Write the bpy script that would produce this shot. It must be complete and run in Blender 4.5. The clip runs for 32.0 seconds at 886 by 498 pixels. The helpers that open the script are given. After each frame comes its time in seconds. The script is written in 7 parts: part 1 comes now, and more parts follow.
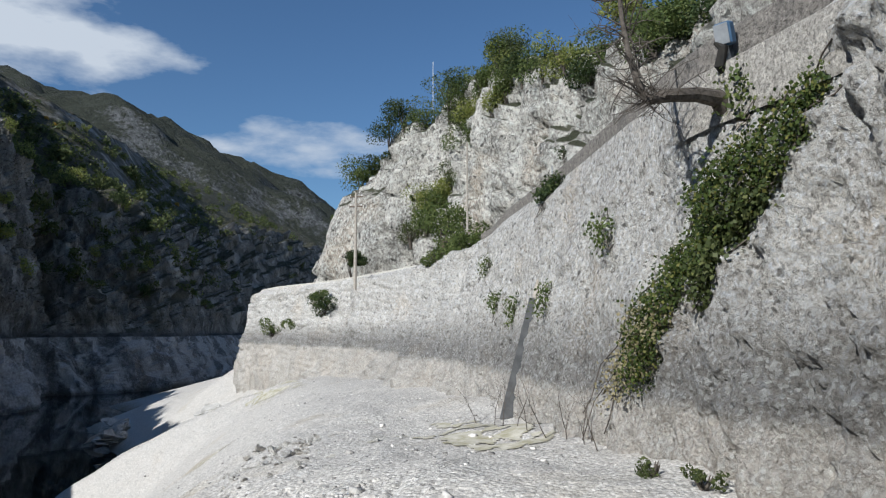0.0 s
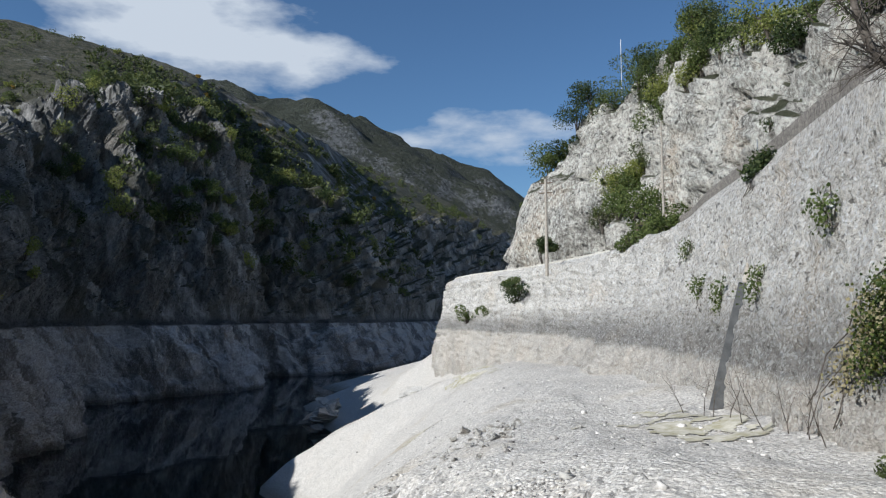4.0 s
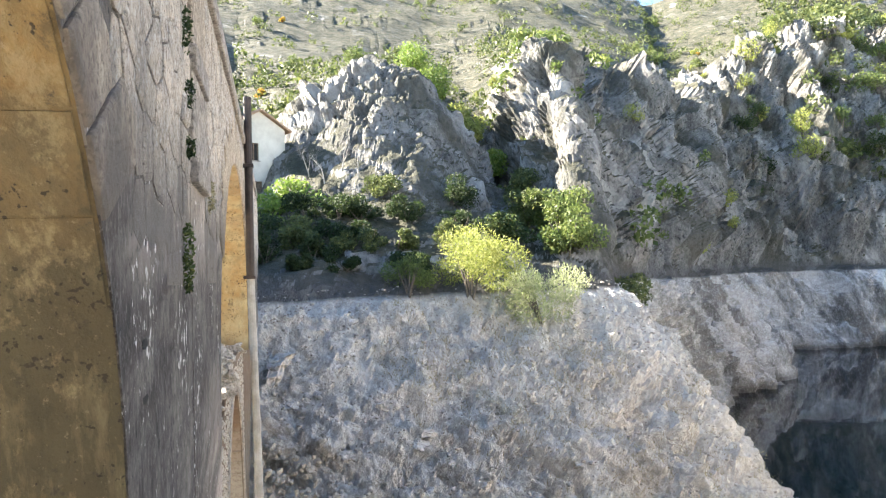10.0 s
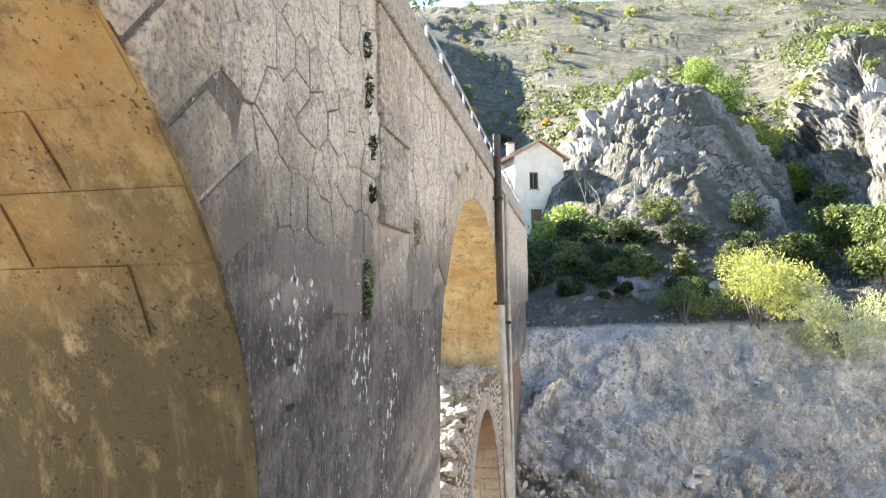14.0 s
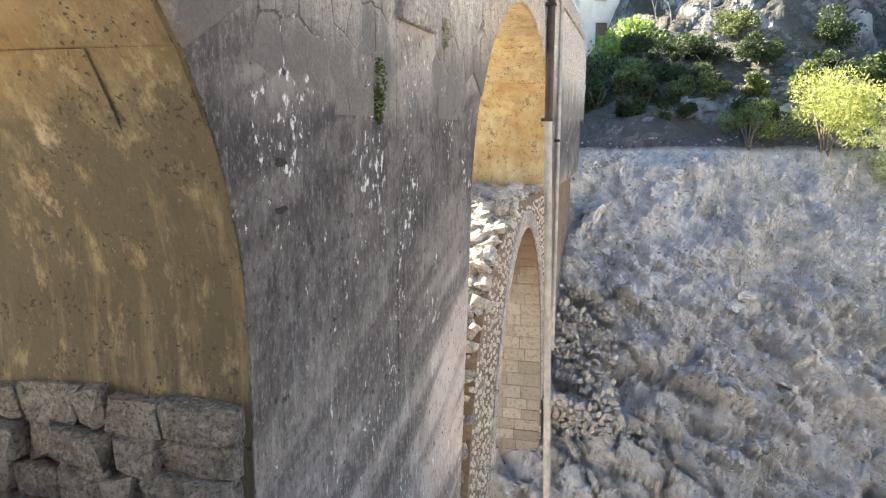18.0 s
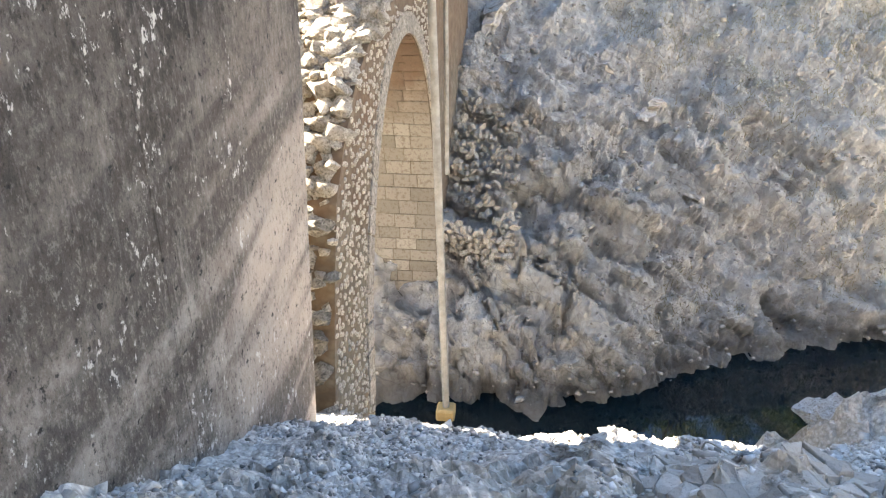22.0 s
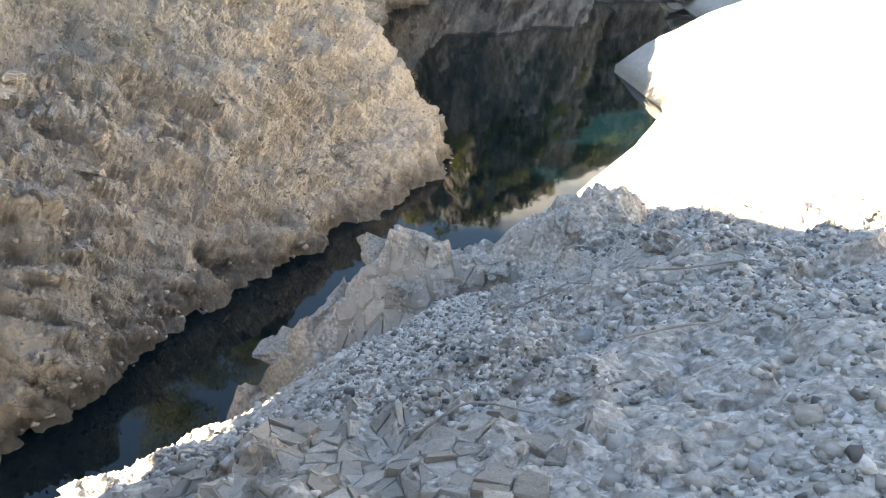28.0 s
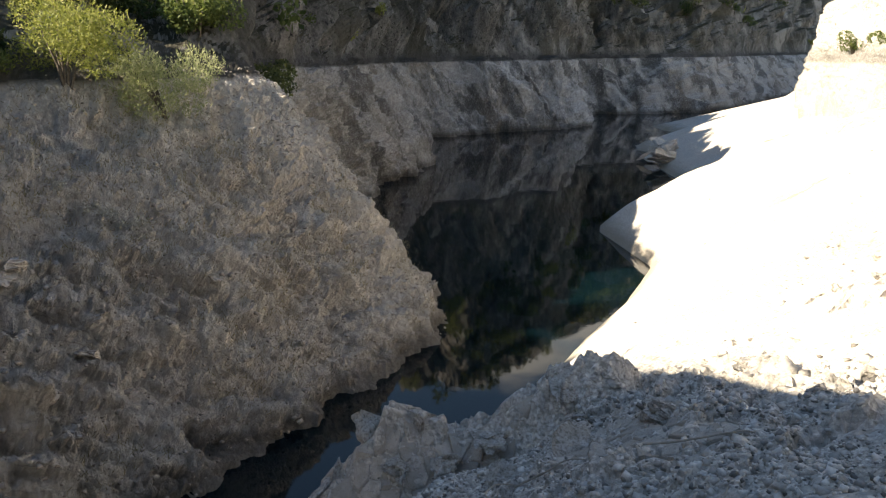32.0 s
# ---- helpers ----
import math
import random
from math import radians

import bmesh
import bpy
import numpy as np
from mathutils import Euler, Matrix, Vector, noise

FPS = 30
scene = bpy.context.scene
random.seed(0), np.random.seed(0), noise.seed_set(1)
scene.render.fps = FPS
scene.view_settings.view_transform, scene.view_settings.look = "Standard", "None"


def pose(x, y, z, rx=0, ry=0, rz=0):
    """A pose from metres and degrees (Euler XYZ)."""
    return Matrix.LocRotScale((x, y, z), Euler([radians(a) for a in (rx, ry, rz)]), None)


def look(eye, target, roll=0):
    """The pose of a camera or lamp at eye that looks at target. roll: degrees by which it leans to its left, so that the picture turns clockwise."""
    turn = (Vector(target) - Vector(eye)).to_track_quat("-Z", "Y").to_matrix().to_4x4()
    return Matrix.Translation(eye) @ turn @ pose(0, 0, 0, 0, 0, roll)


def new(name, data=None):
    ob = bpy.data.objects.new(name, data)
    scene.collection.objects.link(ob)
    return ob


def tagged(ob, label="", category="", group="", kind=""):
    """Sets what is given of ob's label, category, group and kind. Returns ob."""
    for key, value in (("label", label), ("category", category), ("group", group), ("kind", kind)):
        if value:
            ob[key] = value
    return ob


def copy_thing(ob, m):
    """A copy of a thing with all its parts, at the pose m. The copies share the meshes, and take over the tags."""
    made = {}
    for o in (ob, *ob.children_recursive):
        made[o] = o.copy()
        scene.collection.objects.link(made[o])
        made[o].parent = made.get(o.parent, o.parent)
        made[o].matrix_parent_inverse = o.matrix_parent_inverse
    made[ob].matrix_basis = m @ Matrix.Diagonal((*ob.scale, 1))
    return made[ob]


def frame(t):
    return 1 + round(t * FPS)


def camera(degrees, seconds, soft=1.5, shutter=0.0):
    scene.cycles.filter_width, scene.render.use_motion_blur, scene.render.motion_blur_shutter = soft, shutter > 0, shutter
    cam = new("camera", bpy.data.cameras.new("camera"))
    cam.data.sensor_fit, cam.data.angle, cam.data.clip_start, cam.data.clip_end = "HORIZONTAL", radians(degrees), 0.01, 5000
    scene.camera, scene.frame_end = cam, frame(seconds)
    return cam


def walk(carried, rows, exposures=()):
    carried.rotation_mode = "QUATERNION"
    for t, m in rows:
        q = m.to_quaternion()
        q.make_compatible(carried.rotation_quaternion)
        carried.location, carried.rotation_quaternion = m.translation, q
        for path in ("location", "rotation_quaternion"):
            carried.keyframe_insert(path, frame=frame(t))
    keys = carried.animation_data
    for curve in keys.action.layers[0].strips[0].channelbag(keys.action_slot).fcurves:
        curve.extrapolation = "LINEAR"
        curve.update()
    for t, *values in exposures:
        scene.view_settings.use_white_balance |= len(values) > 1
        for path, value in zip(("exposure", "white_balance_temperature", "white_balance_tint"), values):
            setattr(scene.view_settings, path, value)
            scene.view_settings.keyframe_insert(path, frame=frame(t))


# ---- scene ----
cam = camera(62.6, 32.0, soft=1.2)
METRES, EYE, TILT, LEAN, TURN = 8.0, 1.6, 6.5, 0.0, 11.4
ROWS = [
    (0.0, 0.0, 0.0, 0.0, 0.0, 0.0, -0.0),
    (0.5, 0.005, 0.0022, -0.0006, -4.44, -0.28, -0.41),
    (1.0, 0.0025, 0.0024, -0.001, -3.0, -0.48, -0.2),
    (1.5, -0.0031, 0.0013, -0.0009, 1.19, 0.12, -0.58),
    (2.0, -0.0095, -0.001, -0.0004, 6.14, -0.36, 1.27),
    (2.5, -0.0133, -0.0031, 0.0002, 9.46, -0.35, 2.02),
    (4.5, -0.0283, -0.0182, 0.0039, 16.51, -0.97, 1.62),
    (5.0, -0.0326, -0.0207, 0.0049, 19.18, -1.03, 1.68),
    (5.5, -0.0386, -0.0278, 0.0052, 23.35, -1.86, 1.93),
    (6.0, -0.0461, -0.0399, 0.0064, 27.93, -3.61, 2.86),
    (6.5, -0.0539, -0.0519, 0.0112, 30.64, -4.07, 3.34),
    (7.0, -0.0651, -0.0551, 0.0091, 31.21, -3.89, 3.99),
    (7.5, -0.0684, -0.0544, 0.0072, 37.5, -3.88, 3.68),
    (8.0, -0.065, -0.0497, 0.0023, 45.81, -2.74, 3.26),
    (8.5, -0.0669, -0.0474, -0.0009, 51.84, -2.55, 4.55),
    (9.0, -0.0633, -0.0532, -0.0019, 58.46, -1.95, 5.61),
    (9.5, -0.0639, -0.0591, -0.0021, 63.69, -1.6, 6.03),
    (10.0, -0.0682, -0.0709, -0.0014, 65.5, -0.66, 7.59),
    (10.5, -0.0735, -0.07, -0.0015, 72.65, 1.15, 9.77),
    (11.0, -0.0733, -0.0453, -0.0031, 82.54, 2.88, 8.13),
    (11.5, -0.0571, -0.029, -0.0042, 85.75, 3.19, 9.72),
    (12.0, -0.0357, -0.0062, -0.0051, 86.5, 3.23, 7.33),
    (12.5, -0.0278, 0.02, -0.0097, 91.8, 4.59, 4.91),
    (13.0, -0.0195, 0.0472, -0.0112, 90.71, 4.54, 6.63),
    (13.5, 0.0022, 0.0599, -0.0143, 89.2, 3.3, 7.42),
    (15.5, 0.0299, 0.1003, -0.0134, 87.06, 9.43, 7.91),
    (16.0, 0.026, 0.1001, -0.0159, 88.72, 4.53, 7.31),
    (16.5, 0.0188, 0.0975, -0.0221, 88.65, -3.43, 6.09),
    (17.0, 0.0123, 0.104, -0.0272, 94.37, -5.44, 4.05),
    (17.5, -0.0071, 0.1101, -0.0345, 93.31, -7.47, 5.04),
    (18.0, -0.0388, 0.1203, -0.038, 93.49, -9.08, 6.32),
    (18.5, -0.0747, 0.1431, -0.0478, 97.31, -11.08, 4.05),
    (19.0, -0.116, 0.1553, -0.0563, 93.4, -11.81, 4.33),
    (19.5, -0.1537, 0.1669, -0.0592, 92.71, -13.39, 5.72),
    (20.0, -0.195, 0.185, -0.0668, 94.47, -17.47, 5.13),
    (20.5, -0.233, 0.1878, -0.0736, 90.81, -18.79, 6.97),
    (21.0, -0.2726, 0.1995, -0.0802, 93.64, -19.03, 6.12),
    (21.5, -0.3096, 0.2126, -0.0861, 92.06, -21.75, 6.43),
    (22.0, -0.351, 0.2172, -0.0918, 86.47, -24.64, 7.02),
    (22.5, -0.3813, 0.2283, -0.0988, 90.07, -22.82, 6.83),
    (23.0, -0.4108, 0.2309, -0.1013, 86.8, -24.53, 6.66),
    (23.5, -0.4374, 0.2227, -0.1049, 84.29, -29.17, 7.22),
    (24.0, -0.4469, 0.2229, -0.1103, 83.43, -34.33, 5.68),
    (24.5, -0.4473, 0.2273, -0.1116, 80.63, -36.48, 5.04),
    (25.0, -0.4442, 0.2341, -0.1109, 75.2, -37.68, 4.4),
    (25.5, -0.4407, 0.2435, -0.1089, 68.18, -37.74, 3.87),
    (26.0, -0.4364, 0.2515, -0.1063, 62.68, -37.09, 3.6),
    (26.5, -0.4315, 0.2589, -0.1039, 56.55, -36.72, 2.72),
    (28.5, -0.4149, 0.2787, -0.0906, 36.82, -31.12, 3.2),
    (29.0, -0.4116, 0.2806, -0.0886, 34.4, -30.19, 3.22),
    (29.5, -0.4092, 0.2814, -0.0856, 32.72, -28.29, 2.42),
    (30.0, -0.4071, 0.2818, -0.0818, 32.24, -26.5, 2.72),
    (30.5, -0.4062, 0.2819, -0.0778, 32.52, -24.11, 2.67),
    (31.0, -0.4077, 0.2825, -0.0743, 32.48, -20.67, 3.32),
    (31.5, -0.4085, 0.2788, -0.0689, 33.29, -16.37, 3.57),
    (32.0, -0.4085, 0.277, -0.066, 38.98, -19.85, 4.75),
]
EXPOSURES = [(0.0, 0.1, 5800, 8), (5.0, 0.15, 5800, 8), (6.0, 0.4, 5850, 8), (7.0, 0.95, 6000, 8), (8.0, 2.1, 6450, 9), (9.0, 3.0, 6800, 9), (10.5, 3.3, 6900, 9), (13.0, 3.3, 7000, 9), (16.0, 3.1, 6900, 10), (18.0, 3.4, 6950, 10), (22.0, 3.55, 7450, 10), (25.0, 3.5, 8500, 10), (26.0, 3.68, 8900, 10), (28.5, 3.0, 8600, 10), (30.0, 2.3, 8100, 10), (31.0, 1.6, 8000, 10), (31.5, 1.6, 8000, 10), (32.0, 1.6, 8000, 10)]
walk(cam, [(t, pose(0, 0, EYE, TILT, LEAN, TURN) @ pose(METRES * x, METRES * y, METRES * z, 90 + pitch, roll, yaw)) for t, x, y, z, yaw, pitch, roll in ROWS], EXPOSURES)

# ---- world and sun ----
SUN_AZ, SUN_EL = radians(210.0), radians(32.8)      # azimuth clockwise from +y: the sun stands behind the bridge
SUN_DIR = Vector((math.sin(SUN_AZ) * math.cos(SUN_EL), math.cos(SUN_AZ) * math.cos(SUN_EL), math.sin(SUN_EL)))
world = bpy.data.worlds.new("sky")
scene.world = world
world.use_nodes = True
wn = world.node_tree.nodes
wl = world.node_tree.links
sky = wn.new("ShaderNodeTexSky")
sky.sky_type = "NISHITA"
sky.sun_disc = False
sky.sun_elevation, sky.sun_rotation = SUN_EL, SUN_AZ
sky.altitude, sky.air_density, sky.dust_density, sky.ozone_density = 900.0, 1.15, 0.15, 3.0
coord = wn.new("ShaderNodeTexCoord")
stretch = wn.new("ShaderNodeMapping")
stretch.inputs["Scale"].default_value = (1.0, 1.0, 2.6)
stretch.inputs["Location"].default_value = (0.35, 0.2, 0.0)
cloud = wn.new("ShaderNodeTexNoise")
cloud.inputs["Scale"].default_value = 5.0
cloud.inputs["Detail"].default_value = 9.0
cloud.inputs["Roughness"].default_value = 0.56
ramp = wn.new("ShaderNodeValToRGB")
ramp.color_ramp.elements[0].position, ramp.color_ramp.elements[1].position = 0.6, 0.8
mix = wn.new("ShaderNodeMix")
mix.data_type = "RGBA"
mix.inputs["B"].default_value = (9.0, 9.3, 9.7, 1)
wl.new(coord.outputs["Generated"], stretch.inputs["Vector"])
wl.new(stretch.outputs["Vector"], cloud.inputs["Vector"])
total = cloud.outputs["Fac"]
flatten = wn.new("ShaderNodeVectorMath")               # banks of cloud lie flat
flatten.operation = "MULTIPLY"
flatten.inputs[1].default_value = (1.0, 1.0, 2.4)
wl.new(coord.outputs["Generated"], flatten.inputs[0])
for toward, wide, much in (((-0.62, 0.69, 0.36), 0.2, 0.2), ((-0.72, 0.58, 0.37), 0.24, 0.17), ((-0.4, 0.885, 0.236), 0.13, 0.19), ((-0.3, 0.925, 0.246), 0.12, 0.18), ((-0.54, 0.77, 0.333), 0.07, 0.07)):
    spread = wn.new("ShaderNodeVectorMath")
    spread.operation = "DISTANCE"
    spread.inputs[1].default_value = Vector(toward).normalized() * Vector((1.0, 1.0, 2.4))
    wl.new(flatten.outputs["Vector"], spread.inputs[0])
    fade = wn.new("ShaderNodeMapRange")
    fade.interpolation_type = "SMOOTHSTEP"
    fade.inputs["From Min"].default_value, fade.inputs["From Max"].default_value = wide * 1.4, 0.02
    fade.inputs["To Max"].default_value = much
    wl.new(spread.outputs["Value"], fade.inputs["Value"])
    add = wn.new("ShaderNodeMath")
    wl.new(total, add.inputs[0])
    wl.new(fade.outputs["Result"], add.inputs[1])
    total = add.outputs[0]
wl.new(total, ramp.inputs["Fac"])
wl.new(ramp.outputs["Color"], mix.inputs["Factor"])
deep = wn.new("ShaderNodeMix")                      # clear autumn air
deep.data_type, deep.blend_type = "RGBA", "MULTIPLY"
deep.inputs["Factor"].default_value = 1.0
deep.inputs["B"].default_value = (1.0, 1.13, 1.22, 1)
wl.new(sky.outputs["Color"], deep.inputs["A"])
wl.new(deep.outputs["Result"], mix.inputs["A"])
wl.new(mix.outputs["Result"], wn["Background"].inputs["Color"])
wn["Background"].inputs["Strength"].default_value = 0.063
sun = new("sun", bpy.data.lights.new("sun", "SUN"))
sun.data.energy, sun.data.angle, sun.data.color = 5.5, radians(0.6), (1.0, 0.95, 0.87)
sun.matrix_world = look(SUN_DIR * 100, (0, 0, 0))

# ---- noise on arrays of points ----
WATER, RING = -11.0, 0.5


def hashed(i, j, k, seed):
    h = (i.astype(np.int64) * 374761393 + j.astype(np.int64) * 668265263 + k.astype(np.int64) * 2147483647 + seed * 974634777) & 0xFFFFFFFF
    h = ((h ^ (h >> 13)) * 1274126177) & 0xFFFFFFFF
    h = ((h ^ (h >> 16)) * 2246822519) & 0xFFFFFFFF
    return ((h ^ (h >> 15)) & 0xFFFFFF) / float(0xFFFFFF)


def value_noise(p, seed=0):
    f = np.floor(p)
    w = p - f
    w = w * w * (3 - 2 * w)
    i, j, k = f[..., 0], f[..., 1], f[..., 2]
    out = 0
    for a in (0, 1):
        for b in (0, 1):
            for c in (0, 1):
                weight = (w[..., 0] if a else 1 - w[..., 0]) * (w[..., 1] if b else 1 - w[..., 1]) * (w[..., 2] if c else 1 - w[..., 2])
                out = out + weight * hashed(i + a, j + b, k + c, seed)
    return out * 2 - 1


def fbm(p, size, octaves=4, seed=0, gain=0.5, ridged=False):
    q, amp, total = np.asarray(p, float) / size, 1.0, 0.0
    for o in range(octaves):
        n = value_noise(q + 17.3 * o, seed + o)
        total = total + amp * ((1 - 2 * np.abs(n)) if ridged else n)
        q, amp = q * 2.03, amp * gain
    return total


def worley(p, size, seed=0):
    """Distance to the nearest of scattered points and that point's own random value."""
    q = np.asarray(p, float) / size
    f = np.floor(q)
    best = np.full(q.shape[:-1], 9.0)
    value = np.zeros(q.shape[:-1])
    for a in (-1, 0, 1):
        for b in (-1, 0, 1):
            for c in (-1, 0, 1):
                i, j, k = f[..., 0] + a, f[..., 1] + b, f[..., 2] + c
                dx = i + hashed(i, j, k, seed) - q[..., 0]
                dy = j + hashed(i, j, k, seed + 7) - q[..., 1]
                dz = k + hashed(i, j, k, seed + 13) - q[..., 2]
                d = dx * dx + dy * dy + dz * dz
                near = d < best
                best = np.where(near, d, best)
                value = np.where(near, hashed(i, j, k, seed + 29), value)
    return np.sqrt(best), value


def facets(p, size, seed=0, tilt=0.9):
    """Broken rock: each cell is a plane of its own height and tilt, with a cleft along its edges; about -1 to 1."""
    q = np.asarray(p, float) / size
    f = np.floor(q)
    best, second = np.full(q.shape[:-1], 9.0), np.full(q.shape[:-1], 9.0)
    plane = np.zeros(q.shape[:-1])
    for a in (-1, 0, 1):
        for b in (-1, 0, 1):
            for c in (-1, 0, 1):
                i, j, k = f[..., 0] + a, f[..., 1] + b, f[..., 2] + c
                h1, h2, h3 = hashed(i, j, k, seed), hashed(i, j, k, seed + 7), hashed(i, j, k, seed + 13)
                dx, dy, dz = i + h1 - q[..., 0], j + h2 - q[..., 1], k + h3 - q[..., 2]
                d = dx * dx + dy * dy + dz * dz
                near = d < best
                second = np.where(near, best, np.minimum(second, d))
                best = np.where(near, d, best)
                r1, r2 = hashed(i, j, k, seed + 29), hashed(i, j, k, seed + 41)
                own = (r1 - 0.5) * 1.6 + tilt * 2 * ((r2 - 0.5) * dx + (h1 - 0.5) * dy + (r1 + h3 - 1.0) * dz)
                plane = np.where(near, own, plane)
    cleft = np.sqrt(second) - np.sqrt(best)
    return plane - 0.55 * smooth(0.16, 0.0, cleft)


def smooth(a, b, x):
    t = np.clip((x - a) / (b - a), 0, 1)
    return t * t * (3 - 2 * t)


def spline(rows, n):
    """Catmull-Rom through rows of points, n samples a piece, along the first axis."""
    p = np.asarray(rows, float)
    p = np.concatenate([2 * p[:1] - p[1:2], p, 2 * p[-1:] - p[-2:-1]])
    out = []
    for i in range(1, len(p) - 2):
        m = n if isinstance(n, int) else n[i - 1]
        for t in np.arange(m) / m:
            out.append(0.5 * (2 * p[i] + (p[i + 1] - p[i - 1]) * t + (2 * p[i - 1] - 5 * p[i] + 4 * p[i + 1] - p[i + 2]) * t * t
                              + (3 * p[i] - p[i - 1] - 3 * p[i + 1] + p[i + 2]) * t ** 3))
    out.append(p[-2])
    return np.array(out)


def grid_normals(P):
    du, dv = np.gradient(P, axis=0), np.gradient(P, axis=1)
    n = np.cross(du, dv)
    return n / np.maximum(np.linalg.norm(n, axis=-1, keepdims=True), 1e-9)


# ---- materials ----
def material(name):
    m = bpy.data.materials.new(name)
    m.use_nodes = True
    return m, m.node_tree.nodes, m.node_tree.links, m.node_tree.nodes["Principled BSDF"]


class Nodes:
    """Short ways to wire a material."""

    def __init__(self, name, rough=0.9, spec=0.3):
        self.m, self.n, self.l, self.b = material(name)
        self.b.inputs["Roughness"].default_value = rough
        self.b.inputs["Specular IOR Level"].default_value = spec
        self.geo = self.n.new("ShaderNodeNewGeometry")

    def put(self, socket, value):
        if isinstance(value, bpy.types.NodeSocket):
            self.l.new(value, socket)
        elif isinstance(value, tuple) and len(value) == 3 and socket.type == "RGBA":
            socket.default_value = (*value, 1)
        else:
            socket.default_value = value

    def noise(self, size, detail=4.0, rough=0.55, stretch=(1, 1, 1), kind="noise", turn=(0, 0, 0)):
        mp = self.n.new("ShaderNodeMapping")
        mp.inputs["Scale"].default_value = [s / size for s in stretch]
        if any(turn):                        # turn first, then stretch
            mp.vector_type = "TEXTURE"
            mp.inputs["Scale"].default_value = [size / s for s in stretch]
        mp.inputs["Rotation"].default_value = [radians(a) for a in turn]
        self.l.new(self.geo.outputs["Position"], mp.inputs["Vector"])
        if kind == "noise":
            t = self.n.new("ShaderNodeTexNoise")
            t.inputs["Detail"].default_value, t.inputs["Roughness"].default_value = detail, rough
            out = t.outputs["Fac"]
        else:
            t = self.n.new("ShaderNodeTexVoronoi")
            t.feature = kind
            out = t.outputs["Distance"]
        t.inputs["Scale"].default_value = 1.0
        self.l.new(mp.outputs["Vector"], t.inputs["Vector"])
        return out

    def tone(self, size, stretch=(1, 1, 1), turn=(0, 0, 0)):
        """A random grey for each angular cell."""
        out = self.noise(size, stretch=stretch, turn=turn, kind="F1")
        s = self.n.new("ShaderNodeSeparateColor")
        self.l.new(out.node.outputs["Color"], s.inputs[0])
        return s.outputs[0]

    def ramp(self, value, a, b, lo=0.0, hi=1.0):
        r = self.n.new("ShaderNodeMapRange")
        self.put(r.inputs["Value"], value)
        r.inputs["From Min"].default_value, r.inputs["From Max"].default_value = a, b
        r.inputs["To Min"].default_value, r.inputs["To Max"].default_value = lo, hi
        return r.outputs["Result"]

    def mix(self, f, a, b, mode="MIX"):
        x = self.n.new("ShaderNodeMix")
        x.data_type, x.blend_type = "RGBA", mode
        self.put(x.inputs["Factor"], f)
        self.put(x.inputs["A"], a)
        self.put(x.inputs["B"], b)
        return x.outputs["Result"]

    def math(self, op, a, b=0.0):
        x = self.n.new("ShaderNodeMath")
        x.operation = op
        self.put(x.inputs[0], a)
        self.put(x.inputs[1], b)
        return x.outputs[0]

    def axis(self, which, source="Position"):
        s = self.n.new("ShaderNodeSeparateXYZ")
        self.l.new(self.geo.outputs[source], s.inputs[0])
        return s.outputs[which]

    def random(self):
        return self.n.new("ShaderNodeObjectInfo").outputs["Random"]

    def island(self):
        return self.geo.outputs["Random Per Island"]

    def done(self, colour, bump=None, strength=0.5, distance=0.05):
        self.put(self.b.inputs["Base Color"], colour)
        if bump is not None:
            x = self.n.new("ShaderNodeBump")
            x.inputs["Strength"].default_value, x.inputs["Distance"].default_value = strength, distance
            self.l.new(bump, x.inputs["Height"])
            self.l.new(x.outputs["Normal"], self.b.inputs["Normal"])
        return self.m


